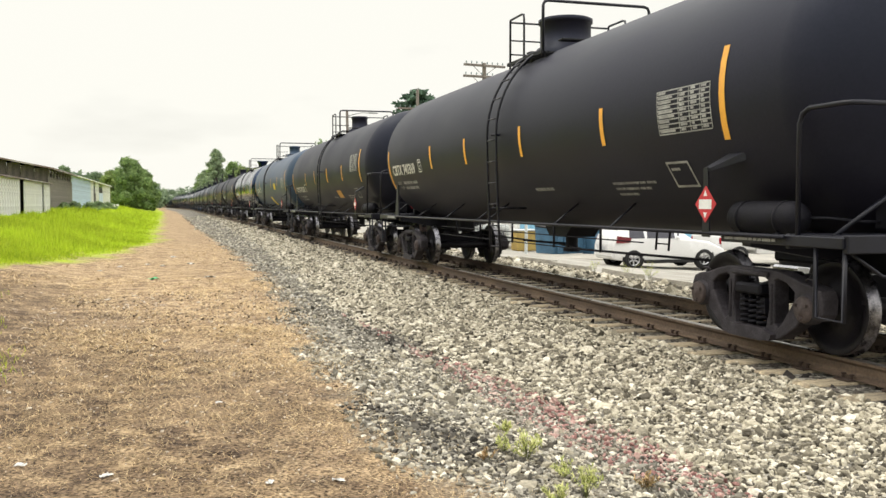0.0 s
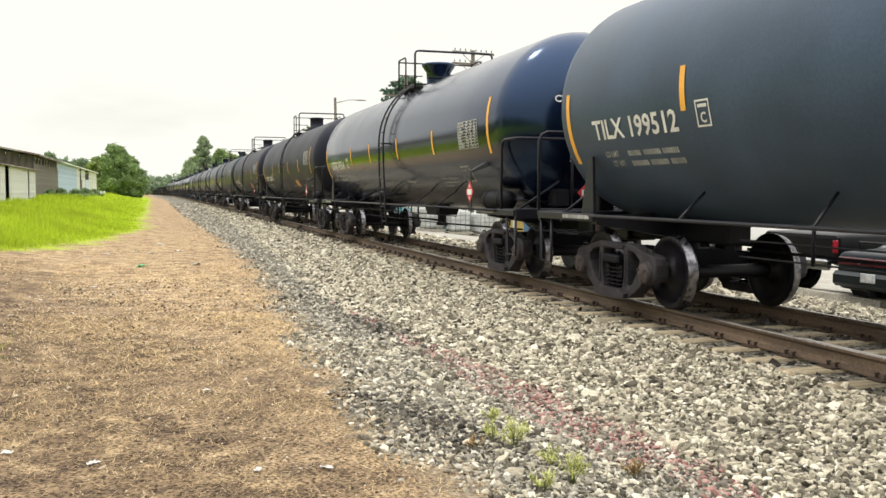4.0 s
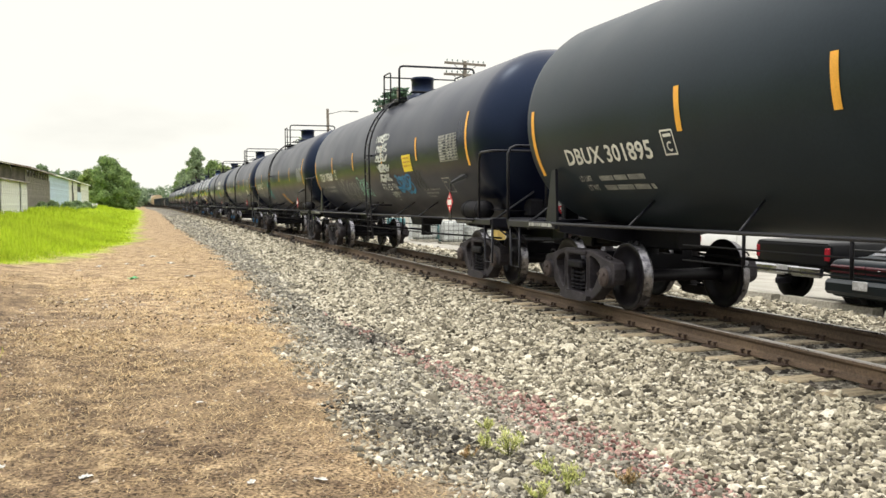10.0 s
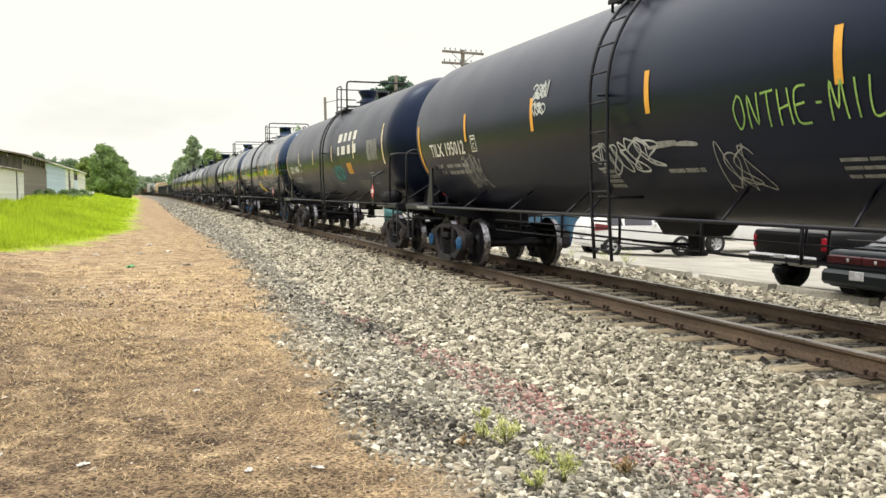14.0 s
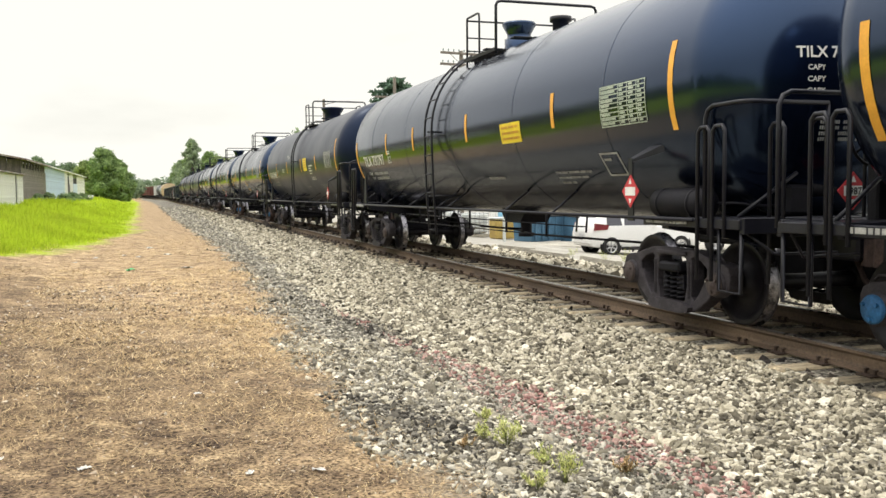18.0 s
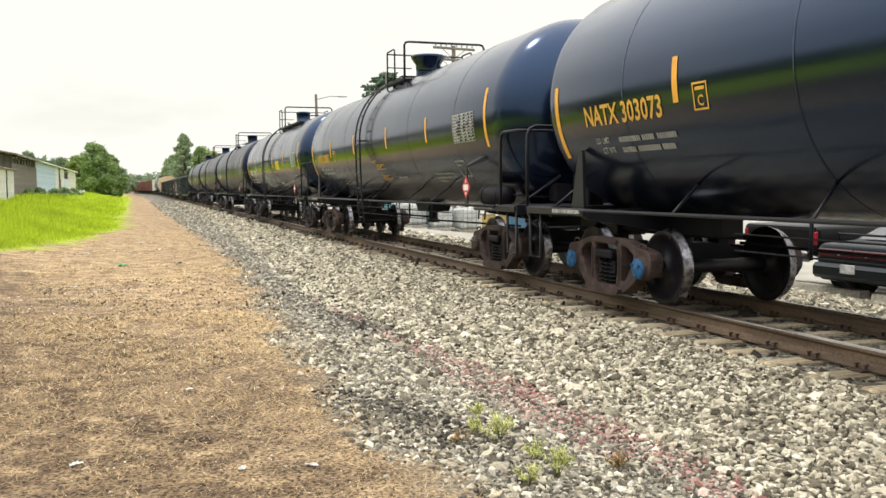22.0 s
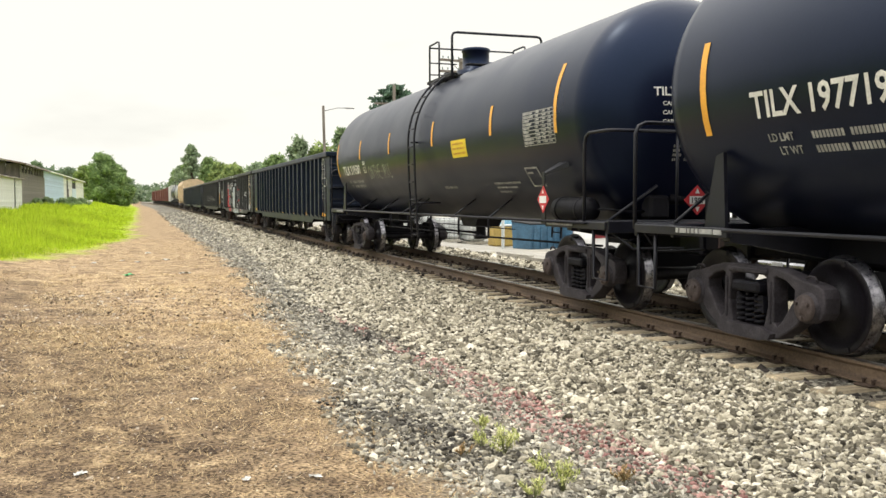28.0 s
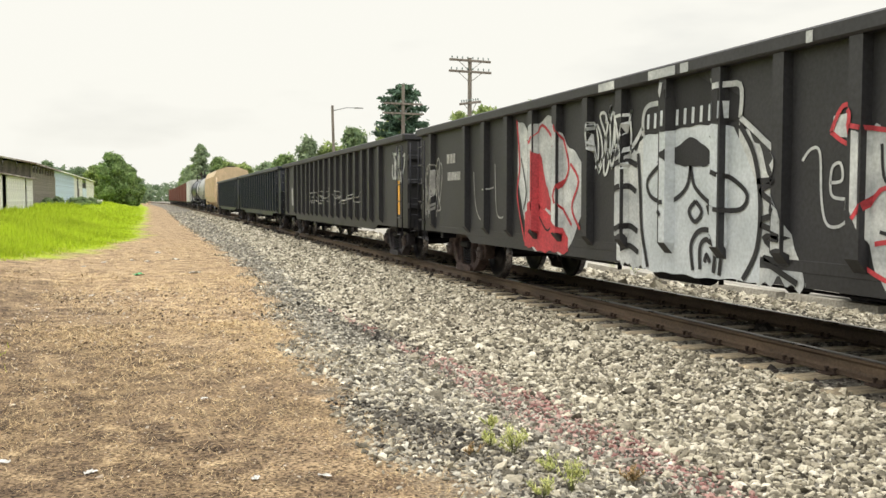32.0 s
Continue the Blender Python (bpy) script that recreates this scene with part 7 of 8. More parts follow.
scrap("green_litter", -7.27, 21.4, 0.15, LITTER_GREEN, "crumpled green plastic wrapper on dry turf", 1)
scrap("paper_litter", -6.03, 21.7, 0.15, LITTER, "crumpled white paper scrap on dry turf", 2)
for k, (x, y, sz) in enumerate([(-8.2, 25.7, 0.10), (-7.1, 25.8, 0.09), (-7.5, 26.4, 0.08), (-6.8, 30.0, 0.14), (-8.6, 24.0, 0.07), (-6.35, 26.7, 0.12), (-7.35, 6.0, 0.05), (-5.97, 5.45, 0.05), (-6.38, 5.52, 0.04), (-7.9, 6.4, 0.05), (-5.2, 5.6, 0.045), (-6.55, 8.0, 0.04), (-8.0, 17.0, 0.06), (-4.62, 17.1, 0.10)]):
    scrap("paper_litter", x, y, sz, LITTER, "small crumpled white scrap on dry turf", 10 + k)


def blades(name, base, length, width, lean, rng, bend=0.35, least=0.3):
    """Grass blades: two triangles each, standing or lying."""
    n = len(base)
    a = rng.uniform(0, math.tau, n)
    tilt = lean * rng.uniform(least, 1.3 if least < 0.5 else 1.1, n)
    d = np.stack([np.cos(a) * np.sin(tilt), np.sin(a) * np.sin(tilt), np.cos(tilt)], 1)
    side = np.stack([-np.sin(a + rng.uniform(-1, 1, n)), np.cos(a), np.zeros(n)], 1) * (width / 2)[:, None]
    mid = base + d * (length * 0.55)[:, None]
    tip = base + d * length[:, None] - np.array([0, 0, 1]) * (length * bend * rng.uniform(0, 1, n) * np.sin(tilt))[:, None]
    v = np.stack([base - side, base + side, mid + side * 0.7, mid - side * 0.7, tip], 1)
    k = 5 * np.arange(n)[:, None]
    f = np.concatenate([np.stack([k[:, 0], k[:, 0] + 1, k[:, 0] + 2], 1), np.stack([k[:, 0], k[:, 0] + 2, k[:, 0] + 3], 1), np.stack([k[:, 0] + 3, k[:, 0] + 2, k[:, 0] + 4], 1)])
    return raw_mesh(name, v.reshape(-1, 3), f)


STRAW = islands("dry_straw", [(0.13, 0.088, 0.052), (0.24, 0.162, 0.09), (0.36, 0.252, 0.135), (0.51, 0.37, 0.195), (0.69, 0.55, 0.33)], 0.9, 0, 8)
GRASS = islands("lush_green_grass", [(0.22, 0.32, 0.018), (0.35, 0.46, 0.022), (0.45, 0.56, 0.030), (0.54, 0.62, 0.06)], 0.8, 0, 0.35, 0.45)

# crumbs of soil, bark and pale stone strewn on the strip
CRUMB = islands("soil_crumb", [(0.05, 0.035, 0.025), (0.10, 0.07, 0.05), (0.22, 0.16, 0.11), (0.42, 0.34, 0.25), (0.66, 0.60, 0.50)], 0.9, 0.2, 60)
cq = np.column_stack([rng.uniform(-9.5, -4.9, 9000), 4.2 + 14 * rng.random(9000) ** 1.6])
cq = cq[(cq[:, 0] < dirt_edge(cq[:, 1]) + 0.1) & (cq[:, 0] > -7.1 - 0.2 * cq[:, 1])]
me = stones("crumbs", np.column_stack([cq, height(cq[:, 0], cq[:, 1]) + 0.002]), (0.0055 * np.clip(cq[:, 1] / 7, 0.8, 2.0) * rng.uniform(0.6, 1.7, len(cq)))[:, None, None], rng, 0.6)
tagged(part("crumbs", me, CRUMB), "soil crumbs and small pale stones on dry turf", "soil", kind="stuff")

sp = []
for y0, y1, n in ((4.2, 8, 60000), (8, 13, 46000), (13, 22, 24000), (22, 40, 12000)):
    q = np.column_stack([rng.uniform(-10.5, -4.5, n), rng.uniform(y0, y1, n)])
    q = q[q[:, 0] < dirt_edge(q[:, 1]) + rng.normal(0.15, 0.22, n)]
    q = q[(q[:, 0] > -7.1 - 0.18 * q[:, 1])]
    patch = np.sin(q[:, 0] * 2.1 + 1.3 * np.sin(q[:, 1] * 0.9)) * np.sin(q[:, 1] * 1.3 + q[:, 0]) > rng.uniform(-1.3, 0.7, len(q))
    sp.append(q[patch])
sp = np.concatenate(sp)
base = np.column_stack([sp, height(sp[:, 0], sp[:, 1])])
far_w = np.clip(sp[:, 1] / 6.0, 0.8, 4)
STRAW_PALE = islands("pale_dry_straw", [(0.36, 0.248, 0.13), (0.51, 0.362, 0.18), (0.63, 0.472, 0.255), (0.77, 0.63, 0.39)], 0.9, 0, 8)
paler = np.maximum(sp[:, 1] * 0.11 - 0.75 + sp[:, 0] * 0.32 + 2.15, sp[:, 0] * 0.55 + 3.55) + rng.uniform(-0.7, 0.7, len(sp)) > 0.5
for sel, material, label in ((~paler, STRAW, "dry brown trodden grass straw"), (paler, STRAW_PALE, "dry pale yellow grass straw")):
    k = int(sel.sum())
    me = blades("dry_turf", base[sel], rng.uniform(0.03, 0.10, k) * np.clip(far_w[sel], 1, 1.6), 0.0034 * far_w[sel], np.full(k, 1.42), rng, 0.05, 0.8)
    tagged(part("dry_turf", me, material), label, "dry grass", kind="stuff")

gp = []
for y0, y1, n in ((19, 30, 44000), (30, 50, 52000), (50, 90, 44000), (90, 170, 22000)):
    q = np.column_stack([rng.uniform(-6.9 - 0.2 * y1, -7.0, n), rng.uniform(y0, y1, n)])
    q = q[(q[:, 0] < grass_edge(q[:, 1]) - np.abs(rng.normal(0.0, 0.5, n))) & (q[:, 0] > -7.4 - 0.19 * q[:, 1])]
    gp.append(q)
gp = np.concatenate(gp)
base = np.column_stack([gp, height(gp[:, 0], gp[:, 1])])
edge = np.clip((grass_edge(gp[:, 1]) - gp[:, 0]) / 2.0, 0.15, 1)
lump = 0.75 + 0.35 * np.sin(gp[:, 0] * 0.9 + gp[:, 1] * 0.31) * np.sin(gp[:, 1] * 0.23)
me = blades("green_grass", base, edge * lump * rng.uniform(0.25, 0.72, len(gp)), 0.012 * np.clip(gp[:, 1] / 22, 1, 4), np.full(len(gp), 0.6), rng)
tagged(part("green_grass", me, GRASS), "tall lush green field grass", "grass", kind="stuff")
# a few tufts at the near left border
tp = np.concatenate([np.column_stack([rng.normal(cx, 0.12, 65), rng.normal(cy, 0.4, 65)]) for cx, cy in ((-8.62, 9.6), (-8.75, 10.6), (-9.3, 13.5), (-9.9, 17.0))])
me = blades("grass_tuft", np.column_stack([tp, height(tp[:, 0], tp[:, 1])]), rng.uniform(0.05, 0.14, 260), np.full(260, 0.008), np.full(260, 0.7), rng)
tagged(part("grass_tuft", me, GRASS), "small green grass tufts in dry turf", "grass", kind="stuff")

WEED = islands("yellow_green_weed_leaf", [(0.30, 0.36, 0.10), (0.50, 0.54, 0.18), (0.68, 0.68, 0.28), (0.80, 0.78, 0.42)], 0.8, 0, 20, 0.3)
WEED_DRY = islands("dried_weed", [(0.25, 0.16, 0.08), (0.40, 0.27, 0.13), (0.5, 0.38, 0.2)], 0.9, 0, 20)
STALK = mat("weed_stalk", (0.25, 0.28, 0.10), 0.8)


def weed(x, y, size, n, seed, leaf=None, label="low yellow-green weed growing in the ballast"):
    """A low weed: stalks and small leaves."""
    rs = np.random.default_rng(seed)
    w = thing("weed", label, "weed", "weeds in the ballast", at=(x, y, float(height(x, y))))
    s = Shape()
    heads = []
    for k in range(n):
        a, t = rs.uniform(0, math.tau), rs.uniform(0.1, 0.9)
        L = size * rs.uniform(0.5, 1.0)
        tip = (math.cos(a) * math.sin(t) * L, math.sin(a) * math.sin(t) * L, math.cos(t) * L)
        part("stalk", Shape().tube([(0, 0, 0), (tip[0] * 0.4, tip[1] * 0.4, tip[2] * 0.6), tip], 0.0025, 4), STALK, w)
        heads += [tuple(np.array(tip) * f) for f in (0.5, 0.65, 0.8, 0.9, 1.0)]
    hb = np.repeat(np.array(heads), 5, axis=0) + rs.normal(0, size * 0.05, (len(heads) * 5, 3)) * np.array([1, 1, 0.6])
    hb[:, 2] = np.abs(hb[:, 2])
    part("leaves", blades("leaves", hb, rs.uniform(0.015, 0.045, len(hb)), np.full(len(hb), 0.009), np.full(len(hb), 0.9), rs), leaf or WEED, w)
    return w


weed(-4.60, 5.74, 0.21, 15, 1)
weed(-4.70, 5.92, 0.15, 9, 8)
weed(-4.51, 5.30, 0.15, 8, 2)
weed(-4.55, 4.92, 0.22, 11, 3)
weed(-4.78, 4.83, 0.13, 8, 4)
weed(-4.47, 6.50, 0.12, 9, 5)
weed(-4.09, 5.0, 0.12, 9, 6, WEED_DRY, "dried brown weed among ballast stones")
weed(-4.9, 5.72, 0.10, 7, 7, WEED_DRY, "dried brown weed among ballast stones")

# ================= trees =================
BARK = mat("grey_brown_bark", (0.16, 0.125, 0.095), 0.95, 0, (0.08, 0.062, 0.048), 4, 20, 0.6)
LEAF_MID = islands("broad_leaf_green", [(0.13, 0.19, 0.11), (0.19, 0.27, 0.14), (0.27, 0.36, 0.18), (0.36, 0.44, 0.23)], 0.8, 0, 1.0, 0.5)
LEAF_LIGHT = islands("sunny_leaf_green", [(0.15, 0.21, 0.085), (0.23, 0.31, 0.11), (0.33, 0.41, 0.14), (0.44, 0.51, 0.19)], 0.8, 0, 1.0, 0.4)
LEAF_BLUE = islands("dark_conifer_green", [(0.05, 0.085, 0.055), (0.075, 0.13, 0.085), (0.11, 0.18, 0.115)], 0.8, 0, 1.0, 0.15)
LEAF_DEEP = islands("deep_leaf_green", [(0.12, 0.19, 0.075), (0.18, 0.27, 0.10), (0.26, 0.36, 0.135), (0.34, 0.44, 0.18)], 0.8, 0, 1.0, 0.4)
# distance haze is mixed into this leaf colour
LEAF_FAR = islands("far_leaf_green_with_haze", [(0.14, 0.20, 0.13), (0.21, 0.28, 0.17), (0.28, 0.35, 0.21)], 0.9, 0, 0.5, 0.4)


# leaf green lightened to stand in for haze over far trees
LEAF_HAZED = islands("pale_leaf_green_with_haze", [(0.19, 0.26, 0.16), (0.27, 0.35, 0.21), (0.35, 0.43, 0.26), (0.43, 0.51, 0.32)], 0.8, 0, 1.0, 0.5)


def leaf_cards(name, centres, radii, count, size, rs, squash=0.8):
    """Leaf clumps: small bent cards strewn over uneven lobes."""
    k = rs.integers(0, len(centres), count)
    d = rs.normal(size=(count, 3))
    d /= np.linalg.norm(d, axis=1, keepdims=True)
    rad = radii[k] * rs.uniform(0.3, 1.08, count) ** 0.6 * np.where(rs.random(count) < 0.1, 1.35, 1.0)
    p = centres[k] + d * rad[:, None] * np.array([1, 1, squash])
    u = rs.normal(size=(count, 3))
    u /= np.linalg.norm(u, axis=1, keepdims=True)
    w = np.cross(u, d)
    w /= np.linalg.norm(w, axis=1, keepdims=True) + 1e-6
    s = size * rs.uniform(0.5, 1.3, count)[:, None]
    v = np.stack([p - u * s, p + w * s * 0.5, p + u * s, p - w * s * 0.5 - d * s * 0.2], 1)
    i = 4 * np.arange(count)[:, None]
    f = np.concatenate([np.concatenate([i, i + 1, i + 2], 1), np.concatenate([i, i + 2, i + 3], 1)])
    return raw_mesh(name, v.reshape(-1, 3), f)


def tree(x, y, high, wide, seed, leaf=None, count=5000, size=0.35, bare=0.25, label="broad leafy green tree beside the line"):
    rs = np.random.default_rng(seed)
    t = thing("tree", label, "tree", "trees along the railway", at=(x, y, float(height(x, y))))
    s = Shape()
    top = Vector((rs.normal(0, 0.3), rs.normal(0, 0.3), high * 0.75))
    r0 = high * 0.022
    s.cyl((0, 0, -0.2), top * 0.4, r0, 9, r0 * 0.75)
    s.cyl(top * 0.4, top, r0 * 0.75, 8, r0 * 0.2)
    cs, rads = [], []
    lobes = 34
    for k in range(lobes):
        a = k * 2.4 + rs.uniform(-0.3, 0.3)
        f = (k + 0.5) / lobes
        zc = high * (bare + (0.93 - bare) * f)
        reach = wide * (1.0 - 0.8 * abs(f - 0.3) ** 1.3 / 0.63) * rs.uniform(0.35, 1.12)
        c = np.array([math.cos(a) * reach * 0.72, math.sin(a) * reach * 0.72, zc])
        cs.append(c)
        rads.append(wide * rs.uniform(0.14, 0.33))
        s.tube([tuple(top * (bare + 0.45 * f)), tuple(c * np.array([0.5, 0.5, 1]) - np.array([0, 0, 0.06 * high])), tuple(c)], r0 * 0.22, 5)
    part("trunk", s, BARK, t)
    part("crown", leaf_cards("crown", np.array(cs), np.array(rads), count, size, rs), leaf or LEAF_MID, t)
    return t


def conifer(x, y, high, wide, seed, label="dark conifer with ragged upswept boughs"):
    rs = np.random.default_rng(seed)
    t = thing("tree", label, "tree", "trees along the railway", at=(x, y, float(height(x, y))))
    s = Shape()
    s.cyl((0, 0, -0.2), (0, 0, high * 0.98), high * 0.018, 8, 0.04)
    part("trunk", s, BARK, t)
    base_p, tips = [], []
    b = Shape()
    for k in range(46):
        f = k / 45
        z = high * (0.30 + 0.68 * f)
        a = k * 2.4
        L = wide * (1.0 - 0.72 * f) * rs.uniform(0.55, 1.15)
        e = np.array([math.cos(a) * L, math.sin(a) * L, z + 0.12 * L])
        b.tube([(0, 0, z), (e[0] * 0.5, e[1] * 0.5, z - 0.04 * L), tuple(e)], 0.03, 4)
        for g in np.linspace(0.3, 1.0, 8):
            base_p.append(np.array([e[0] * g, e[1] * g, z + (e[2] - z) * g ** 2]))
    part("boughs", b, BARK, t)
    base_p = np.array(base_p)
    part("crown", leaf_cards("crown", base_p, np.full(len(base_p), wide * 0.14), 9000, wide * 0.06, rs, 0.5), LEAF_BLUE, t)
    return t


tree(-13.9, 190, 9.7, 5.3, 1, LEAF_DEEP, 20000, 0.26, 0.02)
tree(-18.0, 200, 7.6, 4.0, 2, LEAF_LIGHT, 9000, 0.3, 0.12)
tree(-12.0, 206, 8.8, 4.4, 3, LEAF_DEEP, 14000, 0.3, 0.02)
tree(-25.5, 185, 8.0, 3.0, 4, LEAF_FAR, 5000, 0.3, 0.2)
tree(-22, 215, 7.6, 3.8, 5, LEAF_FAR, 6000, 0.3, 0.2)
tree(5.2, 262, 9.6, 5.0, 61, LEAF_HAZED, 9000, 0.33, 0.05)
tree(11.5, 232, 11.8, 5.0, 62, LEAF_LIGHT, 9000, 0.33, 0.05)
tree(4.6, 330, 12.0, 5.0, 63, LEAF_DEEP, 8000, 0.4, 0.05)
tree(5.2, 300, 13.0, 4.8, 64, LEAF_HAZED, 9000, 0.36, 0.05)
tree(5.4, 276, 12.5, 3.6, 65, LEAF_DEEP, 9000, 0.33, 0.05)
tree(5.9, 255, 17.6, 3.6, 6, LEAF_HAZED, 9000, 0.32, 0.3, "tall ragged tree rising over the train")
tree(9.6, 240, 13.2, 5.4, 7, LEAF_DEEP, 12000, 0.33, 0.1)
tree(13.5, 215, 10.5, 5.5, 8, LEAF_LIGHT, 6000, 0.5, 0.1)
tree(17.5, 205, 10.6, 5.5, 9, LEAF_HAZED, 6000, 0.5, 0.1)
tree(22, 200, 10.0, 5.5, 10, LEAF_LIGHT, 6000, 0.5, 0.1)
tree(27, 195, 9.5, 5.5, 31, LEAF_HAZED, 5000, 0.5, 0.1)
tree(10.3, 124, 8.6, 3.6, 66, LEAF_DEEP, 6000, 0.3, 0.1)
tree(12.6, 118, 10.9, 2.6, 67, LEAF_HAZED, 1800, 0.3, 0.4, "thin sparse tree with a ragged crown")
tree(13.2, 122, 9.0, 3.4, 68, LEAF_LIGHT, 6000, 0.3, 0.1)
tree(15.5, 118, 9.6, 4.0, 11, LEAF_LIGHT, 6000, 0.35, 0.12)
tree(19.5, 122, 12.4, 4.5, 12, LEAF_MID, 6000, 0.35, 0.12)
tree(23.5, 116, 13.2, 4.6, 13, LEAF_LIGHT, 6000, 0.35, 0.12)
tree(26.5, 124, 13.2, 5.0, 14, LEAF_MID, 6000, 0.35, 0.12)
tree(28.5, 103, 13.2, 4.5, 15, LEAF_LIGHT, 6000, 0.32, 0.12)
tree(24.5, 84, 11.9, 3.8, 16, LEAF_LIGHT, 6000, 0.28, 0.12)
tree(28.5, 82, 12.0, 4.2, 17, LEAF_LIGHT, 6000, 0.28, 0.12)
tree(33.0, 84, 11.5, 4.5, 18, LEAF_MID, 6000, 0.28, 0.12)
tree(37.5, 84, 12.6, 4.5, 19, LEAF_LIGHT, 5000, 0.28, 0.12)
conifer(19.7, 98, 15.0, 5.2, 20)


def far_woods():
    rs = np.random.default_rng(77)
    cs, rd = [], []
    for k in range(220):
        y = rs.uniform(300, 760)
        x = rs.choice([-1, 1]) * rs.uniform(9, 70) if y < 640 else rs.uniform(-70, 70)
        top = y * rs.uniform(0.014, 0.022)
        for q in range(3):
            cs.append((x + rs.normal(0, 2), y + rs.normal(0, 3), top * (0.1 + 0.38 * q)))
            rd.append(rs.uniform(2.2, 4.5))
    for k in range(60):     # wood behind the sheds and behind the lot
        x, y = rs.uniform(-120, -26), rs.uniform(200, 260)
        for q in range(3):
            cs.append((x + rs.normal(0, 2), y, 2 + 2.3 * q))
            rd.append(rs.uniform(2.0, 3.6))
        x, y = rs.uniform(30, 120), rs.uniform(130, 200)
        for q in range(3):
            cs.append((x + rs.normal(0, 2), y, 2 + 2.5 * q))
            rd.append(rs.uniform(2.0, 3.6))
    for k in range(110):     # unseen wood added along the field's far edge, to darken tank reflections
        x, y = rs.uniform(-75, -48), rs.uniform(-120, 150)
        for q in range(3):
            cs.append((x + rs.normal(0, 2), y, 2 + 2.8 * q))
            rd.append(rs.uniform(2.6, 4.2))
    me = leaf_cards("far_woods", np.array(cs), np.array(rd), 120000, 1.0, rs)
    tagged(part("far_woods", me, LEAF_FAR), "green woods in the distance, haze put into the leaf colour", "woods", kind="stuff")


far_woods()
# bushes and tall herbs by the sheds and at the field's edge
for k, (x, y, h, w) in enumerate([(-15.0, 88, 0.9, 0.9), (-14.6, 100, 0.8, 1.1), (-14.6, 112, 0.9, 1.4), (-15.0, 79, 0.8, 0.7), (-14.4, 126, 0.8, 1.5)]):
    tree(x, y, h, w, 50 + k, LEAF_MID, 900, 0.14, 0.05, "low green bush by the shed wall")

# ================= sheds on the field side =================
TIN_WHITE = mat("weathered_white_sheet_metal", (0.80, 0.80, 0.78), 0.6, 0.0, (0.46, 0.41, 0.38), 0.6, 12, 0.1, stretch=(1, 1, 0.25), thresh=(0.36, 0.5))
TIN_BLUE = mat("pale_blue_sheet_metal", (0.62, 0.72, 0.84), 0.55, 0.0, (0.48, 0.56, 0.68), 0.5, 12, 0.1, stretch=(1, 1, 0.3))
BOARD = mat("grey_weathered_boards", (0.36, 0.33, 0.30), 0.9, 0, (0.19, 0.17, 0.155), 1.2, 14, 0.3, stretch=(3, 3, 0.3))
BOARD_DARK = mat("dark_stained_boards", (0.13, 0.105, 0.11), 0.9, 0, (0.065, 0.055, 0.058), 1.2, 14, 0.3, stretch=(3, 3, 0.3))
ROOF_TIN = mat("rusty_tin_roof", (0.38, 0.35, 0.34), 0.6, 0.1, (0.16, 0.11, 0.10), 0.5, 12, 0.1)
PALE_TRIM = mat("pale_painted_trim", (0.66, 0.64, 0.60), 0.7)
# near-black that paints the shade inside the sheds; also on the van's wheels
SHADE_GAP = mat("interior_shade_and_tyre_black", (0.03, 0.028, 0.027), 0.9)


def sheets(house, name, x, y0, y1, z0, z1, step, material, skip=()):
    """A wall of upright sheets along y, each with a folded edge, outer face to +x."""
    n = max(1, round((y1 - y0) / step))
    w = (y1 - y0) / n
    data = once((name, round(w, 3), round(z1 - z0, 2)), lambda: Shape().box((0, 0, 0), (0.05, w - 0.012, z1 - z0), 0.006).box((0.035, -w / 2 + 0.05, 0), (0.03, 0.05, z1 - z0)).box((0.035, 0, 0), (0.02, 0.04, z1 - z0)))
    for k in range(n):
        y = y0 + (k + 0.5) * w
        if any(a < y < b for a, b in skip):
            continue
        part(name, data, material, house, at=(x, y, (z0 + z1) / 2))


# dark boarded warehouse
g0 = 0.2
shed = thing("warehouse", "long boarded warehouse with a low tin roof", "warehouse", at=(0, 0, 0))
# solid block coloured as the dark interior behind the openings
b = Shape()
b.box((-27.1, 87.5, 2.0), (21.9, 18.8, 4.0))
part("inner_wall", b, SHADE_GAP, shed)
sheets(shed, "board", -16.05, 78.0, 97.0, g0, 3.62, 0.5, BOARD)
# open clerestory with posts under the eave
for k in range(9):
    p = Shape().box((-16.05, 78.9 + 2.1 * k, 3.92), (0.12, 0.35, 0.62), 0.01)
    part("post", p, BOARD, shed)
# gable end that faces along the line
n = 22
for k in range(n):
    xa = -16.0 - k
    zt = 4.0 + 0.2 * min(k + 0.5, 21.5 - k)
    part("board", once(("end_board", k), lambda: Shape().box((0, 0, zt / 2), (0.98, 0.06, zt), 0.008)), BOARD_DARK, shed, at=(xa - 0.5, 78.0, g0))
r = Shape()
r.prism([(-15.55, 4.20), (-15.55, 4.32), (-27, 6.64), (-38.5, 4.32), (-38.5, 4.20), (-27, 6.50)], "y", 77.2, 97.2)
part("roof", r, ROOF_TIN, shed)
part("fascia", Shape().box((-15.52, 87.2, 4.24), (0.06, 20.2, 0.16), 0.01), ROOF_TIN, shed)

# pale blue metal shed behind it
blue = thing("metal_shed", "pale blue and white sheet-metal shed", "shed", at=(0, 0, 0))
b = Shape()
b.box((-22.2, 129, 1.9), (12.0, 63.6, 3.8))
part("inner_wall", b, SHADE_GAP, blue)
sheets(blue, "sheet", -16.15, 97.2, 121.0, g0, 4.3, 0.9, TIN_BLUE)
sheets(blue, "sheet", -16.15, 121.0, 161.0, g0, 4.3, 0.95, TIN_WHITE, skip=((126, 129), (135, 143)))
